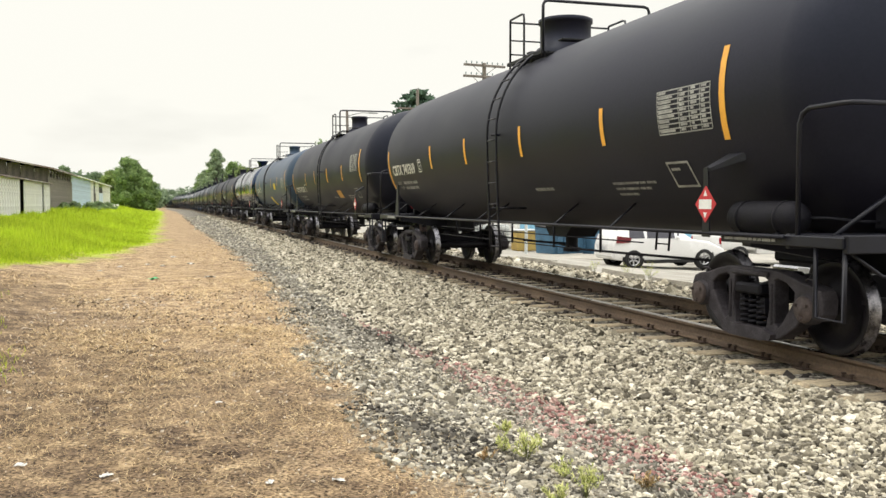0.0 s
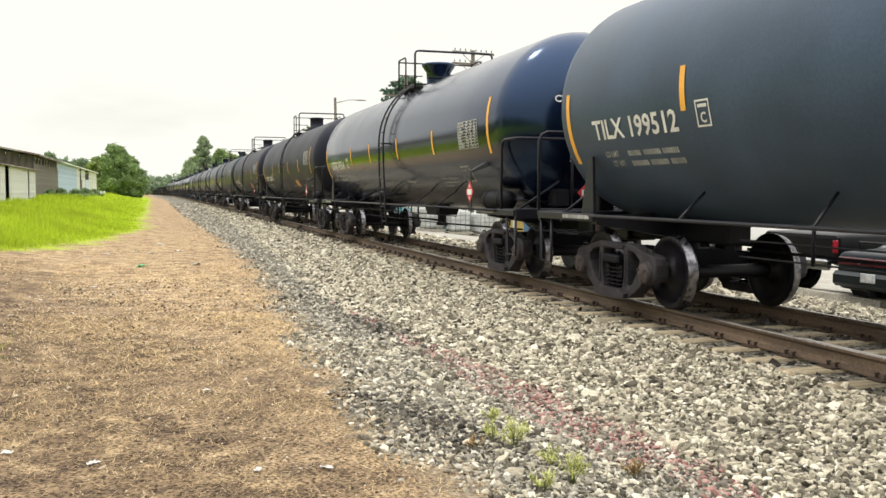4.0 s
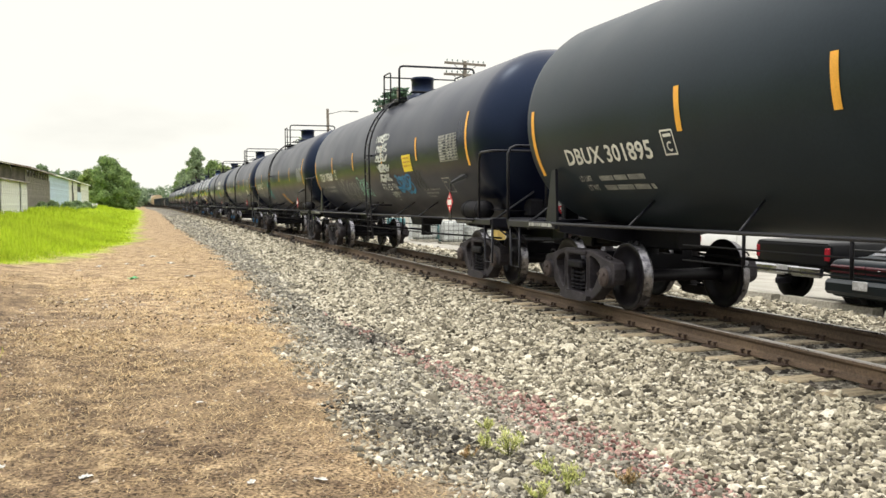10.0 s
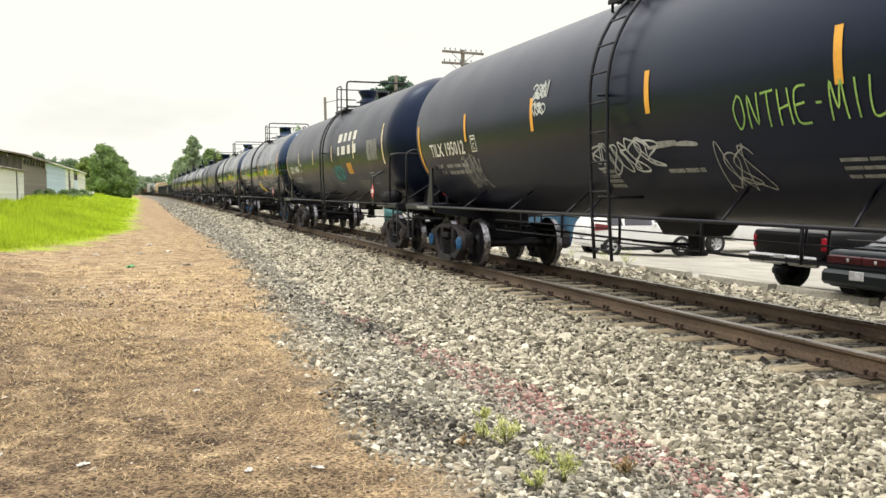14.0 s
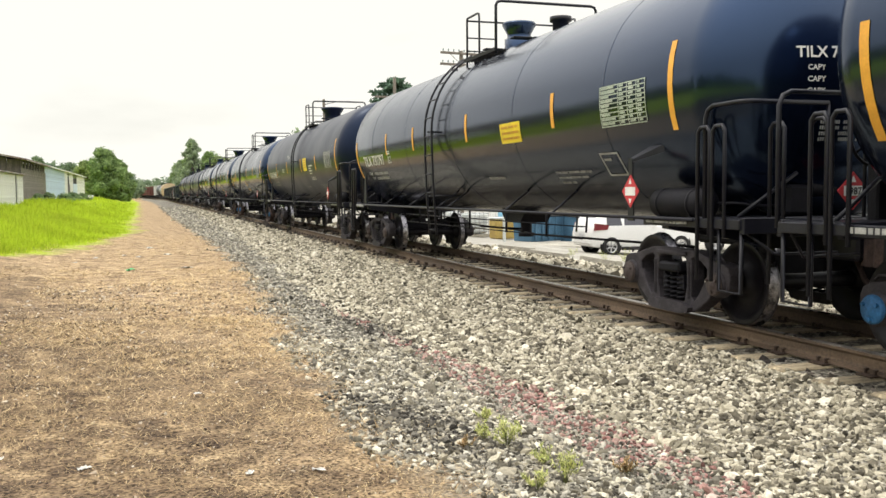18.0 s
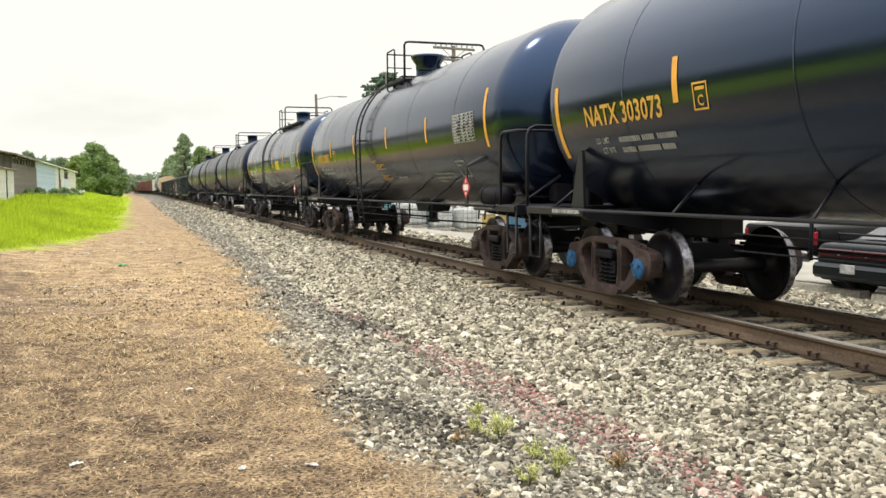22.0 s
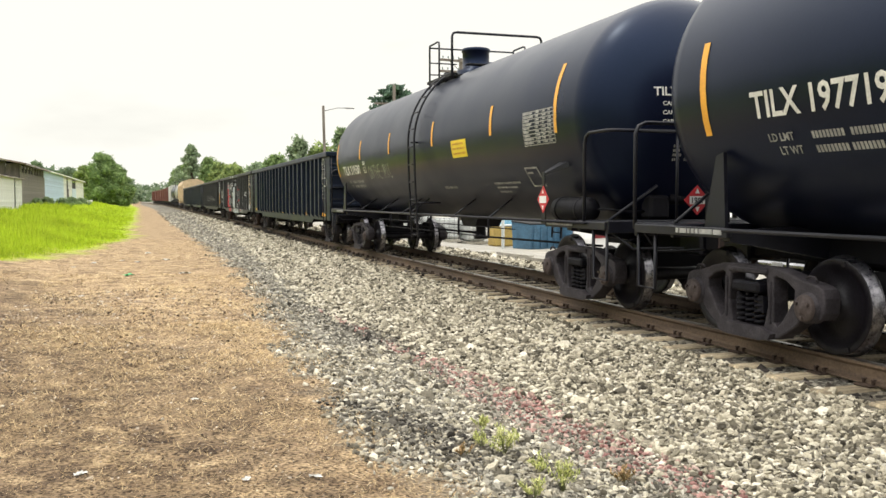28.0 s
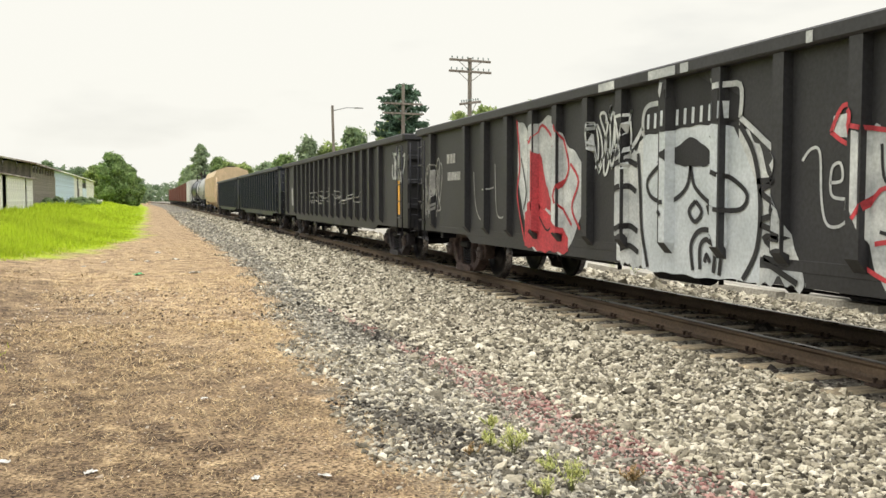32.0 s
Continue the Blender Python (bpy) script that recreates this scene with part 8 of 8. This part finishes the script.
part("door", Shape().box((-16.12, 127.5, 1.4), (0.06, 2.6, 2.9), 0.02), BOARD_DARK, blue)
part("door", Shape().box((-16.12, 139.0, 1.5), (0.06, 7.6, 3.0), 0.02), TIN_BLUE, blue)
r = Shape()
r.prism([(-15.8, 4.3), (-15.8, 4.42), (-22, 5.2), (-28.4, 4.4), (-28.4, 4.28), (-22, 5.05)], "y", 97.3, 161.4)
part("roof", r, TIN_WHITE, blue)
part("end_wall", Shape().box((-22.2, 161.1, 1.9), (12.0, 0.2, 3.9), 0.01), TIN_WHITE, blue)

# low white lean-to wall in front
lean = thing("lean_to", "low white corrugated lean-to with a dark doorway", "shed", at=(0, 0, 0))
part("inner_wall", Shape().box((-17.7, 56, 1.3), (6.0, 19.0, 2.8)), SHADE_GAP, lean)
sheets(lean, "sheet", -14.5, 46.0, 65.6, 0.0, 2.78, 0.75, TIN_WHITE, skip=((52.9, 54.6), (61.6, 62.4)))
part("roof", Shape().prism([(-14.3, 2.78), (-14.3, 2.85), (-20.7, 3.35), (-20.7, 3.25)], "y", 45.8, 65.8), ROOF_TIN, lean)
part("end_wall", Shape().box((-17.6, 65.6, 1.4), (6.2, 0.12, 2.8), 0.01), TIN_WHITE, lean)
# pale box van far off at the end of the sheds
van = thing("parked_van", "small pale van parked beyond the sheds", "van", at=(-16.2, 172, -0.45))
part("body", Shape().prism([(-2.3, 0.35), (-2.3, 1.0), (-1.9, 1.25), (-1.3, 1.75), (1.6, 1.8), (2.2, 1.3), (2.3, 0.35)], "x", -0.85, 0.85), PALE_TRIM, van)
for dy in (-1.4, 1.4):
    for sx in (-0.8, 0.8):
        part("wheel", Shape().cyl((sx - 0.1, dy, 0.32), (sx + 0.1, dy, 0.32), 0.32, 16), SHADE_GAP, van)

# ================= poles =================
POLE_WOOD = mat("silvered_pole_wood", (0.24, 0.21, 0.18), 0.9, 0, (0.14, 0.12, 0.10), 2, 20, 0.4, stretch=(4, 4, 0.3))
INSULATOR = mat("glass_insulator", (0.30, 0.38, 0.36), 0.3)


def telegraph_pole(x, y, top, arms, seed):
    z0 = float(height(x, y))
    pole = thing("telegraph_pole", "weathered wooden telegraph pole with crossarms", "telegraph pole", "telegraph poles", at=(x, y, 0))
    part("mast", Shape().cyl((0, 0, z0 - 0.2), (0.05, 0, top), 0.16, 10, 0.11), POLE_WOOD, pole)
    for z, half, tilt in arms:
        m = pose(0.02, -0.14, z, 0, tilt, 0)
        arm = part("crossarm", Shape().box((0, 0, 0), (2 * half, 0.11, 0.13), 0.012), POLE_WOOD, pole, at=m)
        for k in range(8):
            px = -half + 0.15 + (2 * half - 0.3) * k / 7
            part("insulator", once("insulator", lambda: Shape().lathe([(0.06, 0.0), (0.06, 0.018), (0.12, 0.02), (0.13, 0.045), (0.20, 0.04), (0.23, 0.02), (0.24, 0.0)], (0, 0, 0), (0, 0, 1), 8)), INSULATOR, arm, at=(px, 0, 0))
        for sx in (-1, 1):
            part("brace", Shape().tube([(sx * half * 0.55, 0.0, -0.05), (0, 0.06, -0.6)], 0.02, 4), POLE_WOOD, arm)
    return pole


telegraph_pole(10.5, 49.4, 9.52, ((9.35, 1.25, 1.5), (8.72, 1.28, 1.0), (6.95, 0.65, -8)), 1)
telegraph_pole(10.5, 63.9, 9.75, ((8.35, 1.45, 0.5), (7.65, 1.55, 0.5)), 2)
METAL_GREY = mat("galvanised_lamp_steel", (0.34, 0.34, 0.34), 0.5, 0.6)
lamp = thing("street_lamp", "slim grey street lamp with a thin arm", "street lamp", at=(10.5, 89.4, 0))
part("mast", Shape().cyl((0, 0, -1.2), (-0.25, 0, 10.72), 0.17, 10, 0.13), POLE_WOOD, lamp)
part("arm", Shape().tube([(-0.2, 0, 10.2), (1.2, 0, 10.55), (2.2, 0, 10.55)], 0.04, 6), METAL_GREY, lamp)
part("lamp_head", Shape().prism([(2.0, 10.48), (2.0, 10.60), (2.8, 10.58), (2.9, 10.5)], "y", -0.12, 0.12), METAL_GREY, lamp)

# ================= the lot beyond the track =================
CONCRETE = mat("pale_worn_concrete", (0.46, 0.43, 0.36), 0.9, 0, (0.33, 0.31, 0.26), 1.5, 20, 0.3, vary=0.1)
CAR_WHITE = mat("white_car_paint", (0.80, 0.80, 0.79), 0.25, 0, (0.74, 0.74, 0.73), 1, 20, 0.0, coat=0.6, grit=0.04)
CAR_BLACK = mat("black_truck_paint", (0.008, 0.008, 0.010), 0.4, 0, (0.006, 0.006, 0.007), 1, 20, 0.0, coat=0.0, grit=0.05, spec=0.25)
CAR_GREEN = mat("dark_green_car_paint", (0.006, 0.012, 0.017), 0.3, 0, (0.005, 0.010, 0.014), 1, 20, 0.0, coat=0.0, grit=0.05, spec=0.3)
CAR_GLASS = glass("dark_car_glass", (0.05, 0.05, 0.07))
TYRE = mat("black_tyre_rubber", (0.018, 0.018, 0.018), 0.85)
RIM = mat("alloy_rim", (0.55, 0.55, 0.56), 0.35, 0.8)
TAIL_RED = mat("red_tail_lamp", (0.20, 0.008, 0.016), 0.35)
DARK_LAMP = mat("dark_plum_tail_lamp", (0.075, 0.007, 0.014), 0.35, spec=0.4)
SMOKED_RED = mat("dark_red_tail_lamp", (0.42, 0.012, 0.03), 0.4, spec=0.3)
CHROME = mat("chrome_bumper", (0.42, 0.42, 0.43), 0.25, 1.0, grit=0.05)
PLATE_WHITE = mat("pale_number_plate", (0.65, 0.66, 0.68), 0.4)
BLUE_PAINT = mat("blue_painted_steel_bin", (0.07, 0.17, 0.27), 0.55, 0, (0.045, 0.11, 0.18), 1.5, 20, 0.1)
SKY_BLUE = mat("sky_blue_wall_panel", (0.25, 0.52, 0.72), 0.6, 0, (0.20, 0.43, 0.6), 1, 20, 0.1)
TOTE_WHITE = mat("white_plastic_tote", (0.66, 0.68, 0.66), 0.5, 0, (0.50, 0.53, 0.52), 2, 20, 0.05)
YELLOW_BIN = mat("yellow_plastic_bin", (0.50, 0.36, 0.10), 0.6, 0, (0.38, 0.27, 0.08), 2, 20, 0.05)
TEAL = mat("teal_painted_bin", (0.08, 0.24, 0.25), 0.6, 0, (0.05, 0.15, 0.16), 2, 20, 0.1)


def car_wheel(car, x, y, r, side, rim_paint=None):
    w = part("wheel", once(("tyre", r), lambda: Shape().lathe([(-0.11, r * 0.62), (-0.11, r * 0.93), (-0.07, r), (0.07, r), (0.11, r * 0.93), (0.11, r * 0.62)], (0, 0, 0), (1, 0, 0), 28)), TYRE, car, at=pose(x, y, r, 0, 0, 0 if side < 0 else 180))

    def rim():
        s = Shape().lathe([(-0.10, r * 0.64), (-0.09, r * 0.58), (-0.03, r * 0.55), (-0.02, r * 0.1), (-0.02, 0.0)], (0, 0, 0), (1, 0, 0), 24)
        for k in range(6):
            a = k * math.tau / 6
            rot = Euler((a, 0, 0)).to_matrix()
            s.box(rot @ Vector((-0.055, 0, r * 0.34)), (0.05, r * 0.16, r * 0.5), 0.01, rot)
        return s
    part("rim", once(("rim_disc", r), rim), rim_paint or RIM, w)


def body_loft(sections):
    """Car body from cross-sections (y, half width low, half width high, z low, z belt, z top, half width top)."""
    s = Shape()
    rings = []
    for y, wl, wb, z0, zb, zt, wt in sections:
        rings.append([(-wl, y, z0), (-wb, y, z0 + (zb - z0) * 0.45), (-wb, y, zb), (-wt, y, zt), (wt, y, zt), (wb, y, zb), (wb, y, z0 + (zb - z0) * 0.45), (wl, y, z0)])
    k = 8
    vs = [p for r in rings for p in r]
    fs = []
    for i in range(len(rings) - 1):
        for j in range(k):
            fs.append((i * k + j, i * k + (j + 1) % k, (i + 1) * k + (j + 1) % k, (i + 1) * k + j))
    fs += [tuple(range(k)), tuple(range((len(rings) - 1) * k, len(rings) * k))]
    s.add(vs, fs)
    me = s.mesh("body")
    bm = bmesh.new()
    bm.from_mesh(me)
    bmesh.ops.bevel(bm, geom=[e for e in bm.edges if e.calc_face_angle(0) > 0.35], offset=0.045, segments=2, affect="EDGES", profile=0.6)
    for f in bm.faces:
        f.smooth = True
    bm.to_mesh(me)
    bm.free()
    return me


def wagon(label, m, paint, base=2.6):
    """Estate or van body; forward is -y, the tail at +y."""
    car = thing("parked_car", label, "car", "cars in the lot", at=m)
    h = base / 2
    part("body", body_loft([(-h - 0.85, 0.70, 0.78, 0.30, 0.62, 0.66, 0.70), (-h - 0.2, 0.80, 0.88, 0.26, 0.90, 0.94, 0.78), (-h + 0.45, 0.84, 0.90, 0.24, 1.0, 1.02, 0.78), (-h + 1.2, 0.84, 0.90, 0.24, 1.02, 1.58, 0.66), (0.4, 0.84, 0.91, 0.24, 1.03, 1.68, 0.68), (h + 0.22, 0.84, 0.90, 0.28, 1.04, 1.66, 0.68), (h + 0.64, 0.80, 0.88, 0.32, 1.0, 1.15, 0.76), (h + 0.74, 0.76, 0.84, 0.36, 0.8, 0.84, 0.76)]), paint, car)
    for sx in (-1, 1):
        for y0, y1 in ((-h + 0.95, -0.28), (-0.2, 0.85), (0.93, h + 0.18)):
            part("window", Shape().add([(sx * 0.905, y0, 1.06), (sx * 0.905, y1, 1.06), (sx * 0.735, y1 - 0.05, 1.56), (sx * 0.735, y0 + (0.25 if y0 < -0.5 else 0.05), 1.54)], [(0, 1, 2, 3)]), CAR_GLASS, car)
        part("tail_lamp", Shape().prism([(h + 0.16, 0.92), (h + 0.66, 0.90), (h + 0.60, 1.14), (h + 0.10, 1.08)], "x", sx * 0.80, sx * 0.925), TAIL_RED, car)
        part("sill", Shape().box((sx * 0.86, 0, 0.26), (0.08, base - 0.8, 0.12), 0.02), TYRE, car)
        part("mirror", Shape().box((sx * 0.98, -h + 1.05, 1.08), (0.16, 0.1, 0.12), 0.03), paint, car)
        for y in (-h, h):
            car_wheel(car, sx * 0.80, y, 0.34, sx)
            part("wheel_arch", Shape().lathe([(-0.02, 0.36), (0.03, 0.40), (0.06, 0.40), (0.06, 0.0)], (sx * 0.80, y, 0.36), (sx, 0, 0), 24), TYRE, car)
    part("rear_window", Shape().add([(-0.66, h + 0.59, 1.18), (0.66, h + 0.59, 1.18), (0.6, h + 0.33, 1.58), (-0.6, h + 0.33, 1.58)], [(0, 1, 2, 3)]), CAR_GLASS, car)
    part("number_plate", Shape().box((0, h + 0.77, 0.70), (0.32, 0.02, 0.16), 0.005), PLATE_WHITE, car)
    part("bumper", Shape().box((0, h + 0.71, 0.52), (1.62, 0.14, 0.24), 0.05), paint, car)
    return car


def sedan(label, m, paint):
    car = thing("parked_car", label, "car", "cars in the lot", at=m)
    h = 1.35
    part("body", body_loft([(-h - 0.8, 0.68, 0.76, 0.28, 0.58, 0.62, 0.68), (-h, 0.80, 0.88, 0.22, 0.82, 0.86, 0.76), (-0.6, 0.82, 0.88, 0.22, 0.90, 0.94, 0.74), (0.0, 0.82, 0.88, 0.22, 0.92, 1.36, 0.60), (0.9, 0.82, 0.88, 0.22, 0.93, 1.36, 0.60), (h + 0.25, 0.80, 0.87, 0.26, 0.94, 1.0, 0.72), (h + 0.95, 0.78, 0.85, 0.32, 0.90, 0.96, 0.74), (h + 1.02, 0.74, 0.80, 0.36, 0.7, 0.74, 0.7)]), paint, car)
    part("rear_window", Shape().add([(-0.62, h + 0.28, 1.02), (0.62, h + 0.28, 1.02), (0.54, 0.96, 1.33), (-0.54, 0.96, 1.33)], [(0, 1, 2, 3)]), CAR_GLASS, car)
    for sx in (-1, 1):
        part("tail_lamp", Shape().box((sx * 0.40, h + 1.0, 0.80), (0.79, 0.06, 0.15), 0.02), DARK_LAMP, car)
        part("reversing_lamp", Shape().box((sx * 0.30, h + 1.03, 0.80), (0.06, 0.03, 0.06), 0.01), PLATE_WHITE, car)
        part("window", Shape().add([(sx * 0.885, -0.4, 0.95), (sx * 0.885, 1.4, 0.96), (sx * 0.66, 0.95, 1.31), (sx * 0.66, 0.05, 1.31)], [(0, 1, 2, 3)]), CAR_GLASS, car)
        for y in (-h, h):
            car_wheel(car, sx * 0.78, y, 0.31, sx)
    part("bumper", Shape().box((0, h + 1.02, 0.50), (1.72, 0.20, 0.26), 0.06), paint, car)
    part("number_plate", Shape().box((0, h + 1.13, 0.56), (0.32, 0.015, 0.15), 0.005), PLATE_WHITE, car)
    part("rack", Shape().tube([(-0.6, h + 0.7, 0.97), (-0.6, h + 0.75, 1.12), (0.6, h + 0.75, 1.12), (0.6, h + 0.7, 0.97)], 0.02, 6), TYRE, car)
    return car


def pickup(label, m, paint):
    car = thing("pickup_truck", label, "pickup truck", "cars in the lot", at=m)
    h = 1.85
    part("cab", body_loft([(-h - 0.9, 0.80, 0.90, 0.55, 0.95, 1.0, 0.80), (-h, 0.92, 0.99, 0.45, 1.12, 1.16, 0.88), (-0.75, 0.94, 1.0, 0.45, 1.18, 1.22, 0.86), (-0.2, 0.94, 1.0, 0.45, 1.2, 1.85, 0.72), (0.95, 0.94, 1.0, 0.45, 1.2, 1.86, 0.72), (1.1, 0.94, 1.0, 0.5, 1.2, 1.24, 0.9)]), paint, car)
    part("bed", body_loft([(1.12, 0.92, 1.0, 0.62, 1.14, 1.2, 0.98), (h + 0.80, 0.92, 1.0, 0.66, 1.14, 1.2, 0.98), (h + 0.85, 0.90, 0.97, 0.7, 1.1, 1.15, 0.96)]), paint, car)
    part("bumper", Shape().box((0, h + 0.95, 0.66), (1.86, 0.16, 0.20), 0.04), CHROME, car)
    part("hitch", Shape().box((0, h + 1.01, 0.46), (0.12, 0.3, 0.12), 0.02), STEEL_DARK, car)
    part("number_plate", Shape().box((0, h + 1.04, 0.68), (0.31, 0.015, 0.15), 0.005), PLATE_WHITE, car)
    part("rear_window", Shape().add([(-0.66, 1.0, 1.28), (0.66, 1.0, 1.28), (0.6, 0.97, 1.76), (-0.6, 0.97, 1.76)], [(0, 1, 2, 3)]), CAR_GLASS, car)
    for sx in (-1, 1):
        part("tail_lamp", Shape().box((sx * 0.93, h + 0.83, 0.98), (0.13, 0.06, 0.26), 0.03), SMOKED_RED, car)
        for y in (-h, h):
            car_wheel(car, sx * 0.86, y, 0.40, sx, STEEL_DARK if paint is CAR_BLACK else None)
    return car


def lot_z(x, y):
    return float(height(x, y))


wagon("white estate car with red tail lamps", pose(9.7, 28.5, lot_z(9.3, 27), 0, 0, 86), CAR_WHITE, 2.65)
pickup("black pickup truck with chrome rear bumper", pose(7.27, 14.20, lot_z(5.8, 15), 0, 0, 91), CAR_BLACK)
sedan("dark green sedan with red tail lamps", pose(6.67, 12.03, lot_z(6.0, 12), 0, 0, 91), CAR_GREEN)
pickup("white pickup truck parked in the lot", pose(15.25, 29.9, lot_z(14.5, 30), 0, 0, 90), CAR_WHITE)

bumper_data = Shape().prism([(-0.13, 0), (-0.10, 0.13), (0.10, 0.13), (0.13, 0)], "y", -1.1, 1.1)
bumper_mesh = bumper_data.mesh("parking_bumper")
for k, (x, y, turn) in enumerate([(4.45, 13.0, 2), (4.35, 15.4, 1), (4.3, 18.2, 3), (4.45, 21.3, -4), (4.3, 24.2, 2), (4.5, 27.1, 5), (4.35, 10.4, 0)]):
    ob = part("parking_bumper", bumper_mesh, CONCRETE, at=pose(x, y, lot_z(x, y) - 0.01, 0, 0, turn))
    tagged(ob, "worn concrete parking bumper on the lot edge", "parking bumper", "parking bumpers")
kerb = Shape()
kerb.box((9.6, 35.0, -0.86), (7.0, 3.4, 0.22), 0.02, Euler((0, 0, radians(-38))).to_matrix())
tagged(part("concrete_pad", kerb, CONCRETE, at=pose(0, 0, 0, 0, 0, 0)), "long low pale concrete pad with a kerb edge", "concrete pad", kind="structure")


def dumpster(x, y, turn, material, w=1.9):
    d = thing("dumpster", "blue painted steel waste bin with ribs", "waste bin", "bins by the lot", at=pose(x, y, lot_z(x, y), 0, 0, turn))
    part("body", Shape().prism([(-0.6, 0.08), (-0.7, 1.15), (0.7, 1.25), (0.6, 0.08)], "x", -w / 2, w / 2), material, d)
    for k in range(5):
        part("rib", Shape().box((-w / 2 + w * (k + 0.5) / 5, -0.69, 0.65), (0.07, 0.08, 1.0), 0.01), material, d)
    part("lid", Shape().box((0, 0.0, 1.24), (w + 0.06, 1.44, 0.06), 0.02, Euler((0.07, 0, 0)).to_matrix()), TYRE, d)


dumpster(9.9, 37.2, 15, BLUE_PAINT)
dumpster(11.9, 36.6, 15, BLUE_PAINT)
dumpster(13.9, 36.2, 15, SKY_BLUE)


def tote(x, y, turn):
    t = thing("liquid_tote", "white plastic liquid tote in a wire cage", "tote", "totes by the lot", at=pose(x, y, lot_z(x, y), 0, 0, turn))
    part("bottle", Shape().box((0, 0, 0.68), (1.0, 1.0, 1.0), 0.08), TOTE_WHITE, t)
    part("pallet", Shape().box((0, 0, 0.08), (1.15, 1.05, 0.14), 0.02), CONCRETE, t)
    for k in range(5):
        z = 0.28 + 0.22 * k
        part("cage_bar", once(("cage", k), lambda: Shape().tube([(-0.53, -0.53, z), (0.53, -0.53, z), (0.53, 0.53, z), (-0.53, 0.53, z), (-0.53, -0.53, z)], 0.012, 5)), METAL_GREY, t)
    for k in range(5):
        x0 = -0.5 + 0.25 * k
        part("cage_post", once(("cagep", k), lambda: Shape().tube([(x0, -0.53, 0.15), (x0, -0.53, 1.2)], 0.012, 5)), METAL_GREY, t)


tote(8.4, 41.6, 10)
tote(7.2, 42.0, -6)
tote(6.0, 42.6, 4)
ybin = thing("yellow_bin", "yellow plastic bin with a pale rim", "bin", at=(9.2, 39.9, lot_z(9.2, 39.9)))
part("body", Shape().box((0, 0, 0.5), (1.0, 0.9, 0.95), 0.06), YELLOW_BIN, ybin)
part("rim", Shape().box((0, 0, 1.0), (1.08, 0.98, 0.08), 0.03), TOTE_WHITE, ybin)
post = part("white_post", Shape().cyl((0, 0, -0.1), (0, 0, 1.25), 0.07, 12), TOTE_WHITE, at=(7.8, 36.2, lot_z(7.8, 36.2)))
tagged(post, "white painted bollard post by the pad", "post")
post = part("white_post", Shape().cyl((0, 0, -0.1), (0, 0, 1.6), 0.11, 12), TOTE_WHITE, at=(5.73, 44.1, lot_z(5.73, 44.1)))
tagged(post, "white painted post at the lot edge", "post")
for k, (x, y) in enumerate([(6.3, 49), (7.6, 48.5), (9.0, 49)]):
    b = thing("teal_bin", "teal painted steel drum bin", "bin", "bins by the lot", at=(x, y, lot_z(x, y)))
    part("body", Shape().lathe([(0, 0.0), (0, 0.5), (0.55, 0.52), (0.56, 0.54), (1.1, 0.52), (1.1, 0.0)], (0, 0, 0), (0, 0, 1), 20), TEAL, b)

# low sky-blue building at the back of the lot
hut = thing("blue_building", "low sky-blue building at the back of the lot", "building", at=(0, 0, 0))
part("wall", Shape().box((22, 48, 0.6), (22, 6.0, 3.4)), TIN_WHITE, hut)
for k in range(22):
    part("panel", once("hut_panel", lambda: Shape().box((0, 0, 0), (0.96, 0.06, 3.3), 0.01)), SKY_BLUE, hut, at=(11.5 + k, 44.95, 0.6))
part("roof", Shape().box((22, 48, 2.4), (22.6, 6.8, 0.16), 0.02), ROOF_TIN, hut)
for k in range(3):
    part("window", Shape().box((13.5 + 4 * k, 44.88, 0.9), (1.4, 0.06, 1.0), 0.01), PALE_TRIM, hut)
# weeds at the lot edge
for k, (x, y) in enumerate([(4.5, 20.0), (4.7, 20.3), (4.4, 20.8), (4.3, 22.6)]):
    weed(x, y, 0.45, 7, 60 + k, None, "thin tall weed at the lot edge")


def motions():
    """The train rolls past towards -y; its wheels turn with it."""
    times = [2.0 * k for k in range(17)]
    for car, back in FLEET:
        rows = []
        for t in times:
            off, turn = bend(back - run(t))
            rows.append((t, pose(off, back - run(t), 0, 0, 0, math.degrees(-turn))))
        walk(car, rows)
    # one turning for the leading and one for the trailing axle of a truck, shared by all wheelsets
    steps = 576
    turns = [(32.0 * k / steps, math.degrees(run(32.0 * k / steps)) / 0.459) for k in range(steps + 1)]
    led = {}
    for w, dy in WHEELSETS:
        if dy not in led:
            place = w.matrix_basis.translation.copy()
            walk(w, [(t, pose(place.x, place.y, place.z, a, 0, 0)) for t, a in turns])
            led[dy] = w
        else:
            w.rotation_mode = "QUATERNION"
            w.animation_data_create()
            w.animation_data.action = led[dy].animation_data.action
            w.animation_data.action_slot = led[dy].animation_data.action_slot


motions()
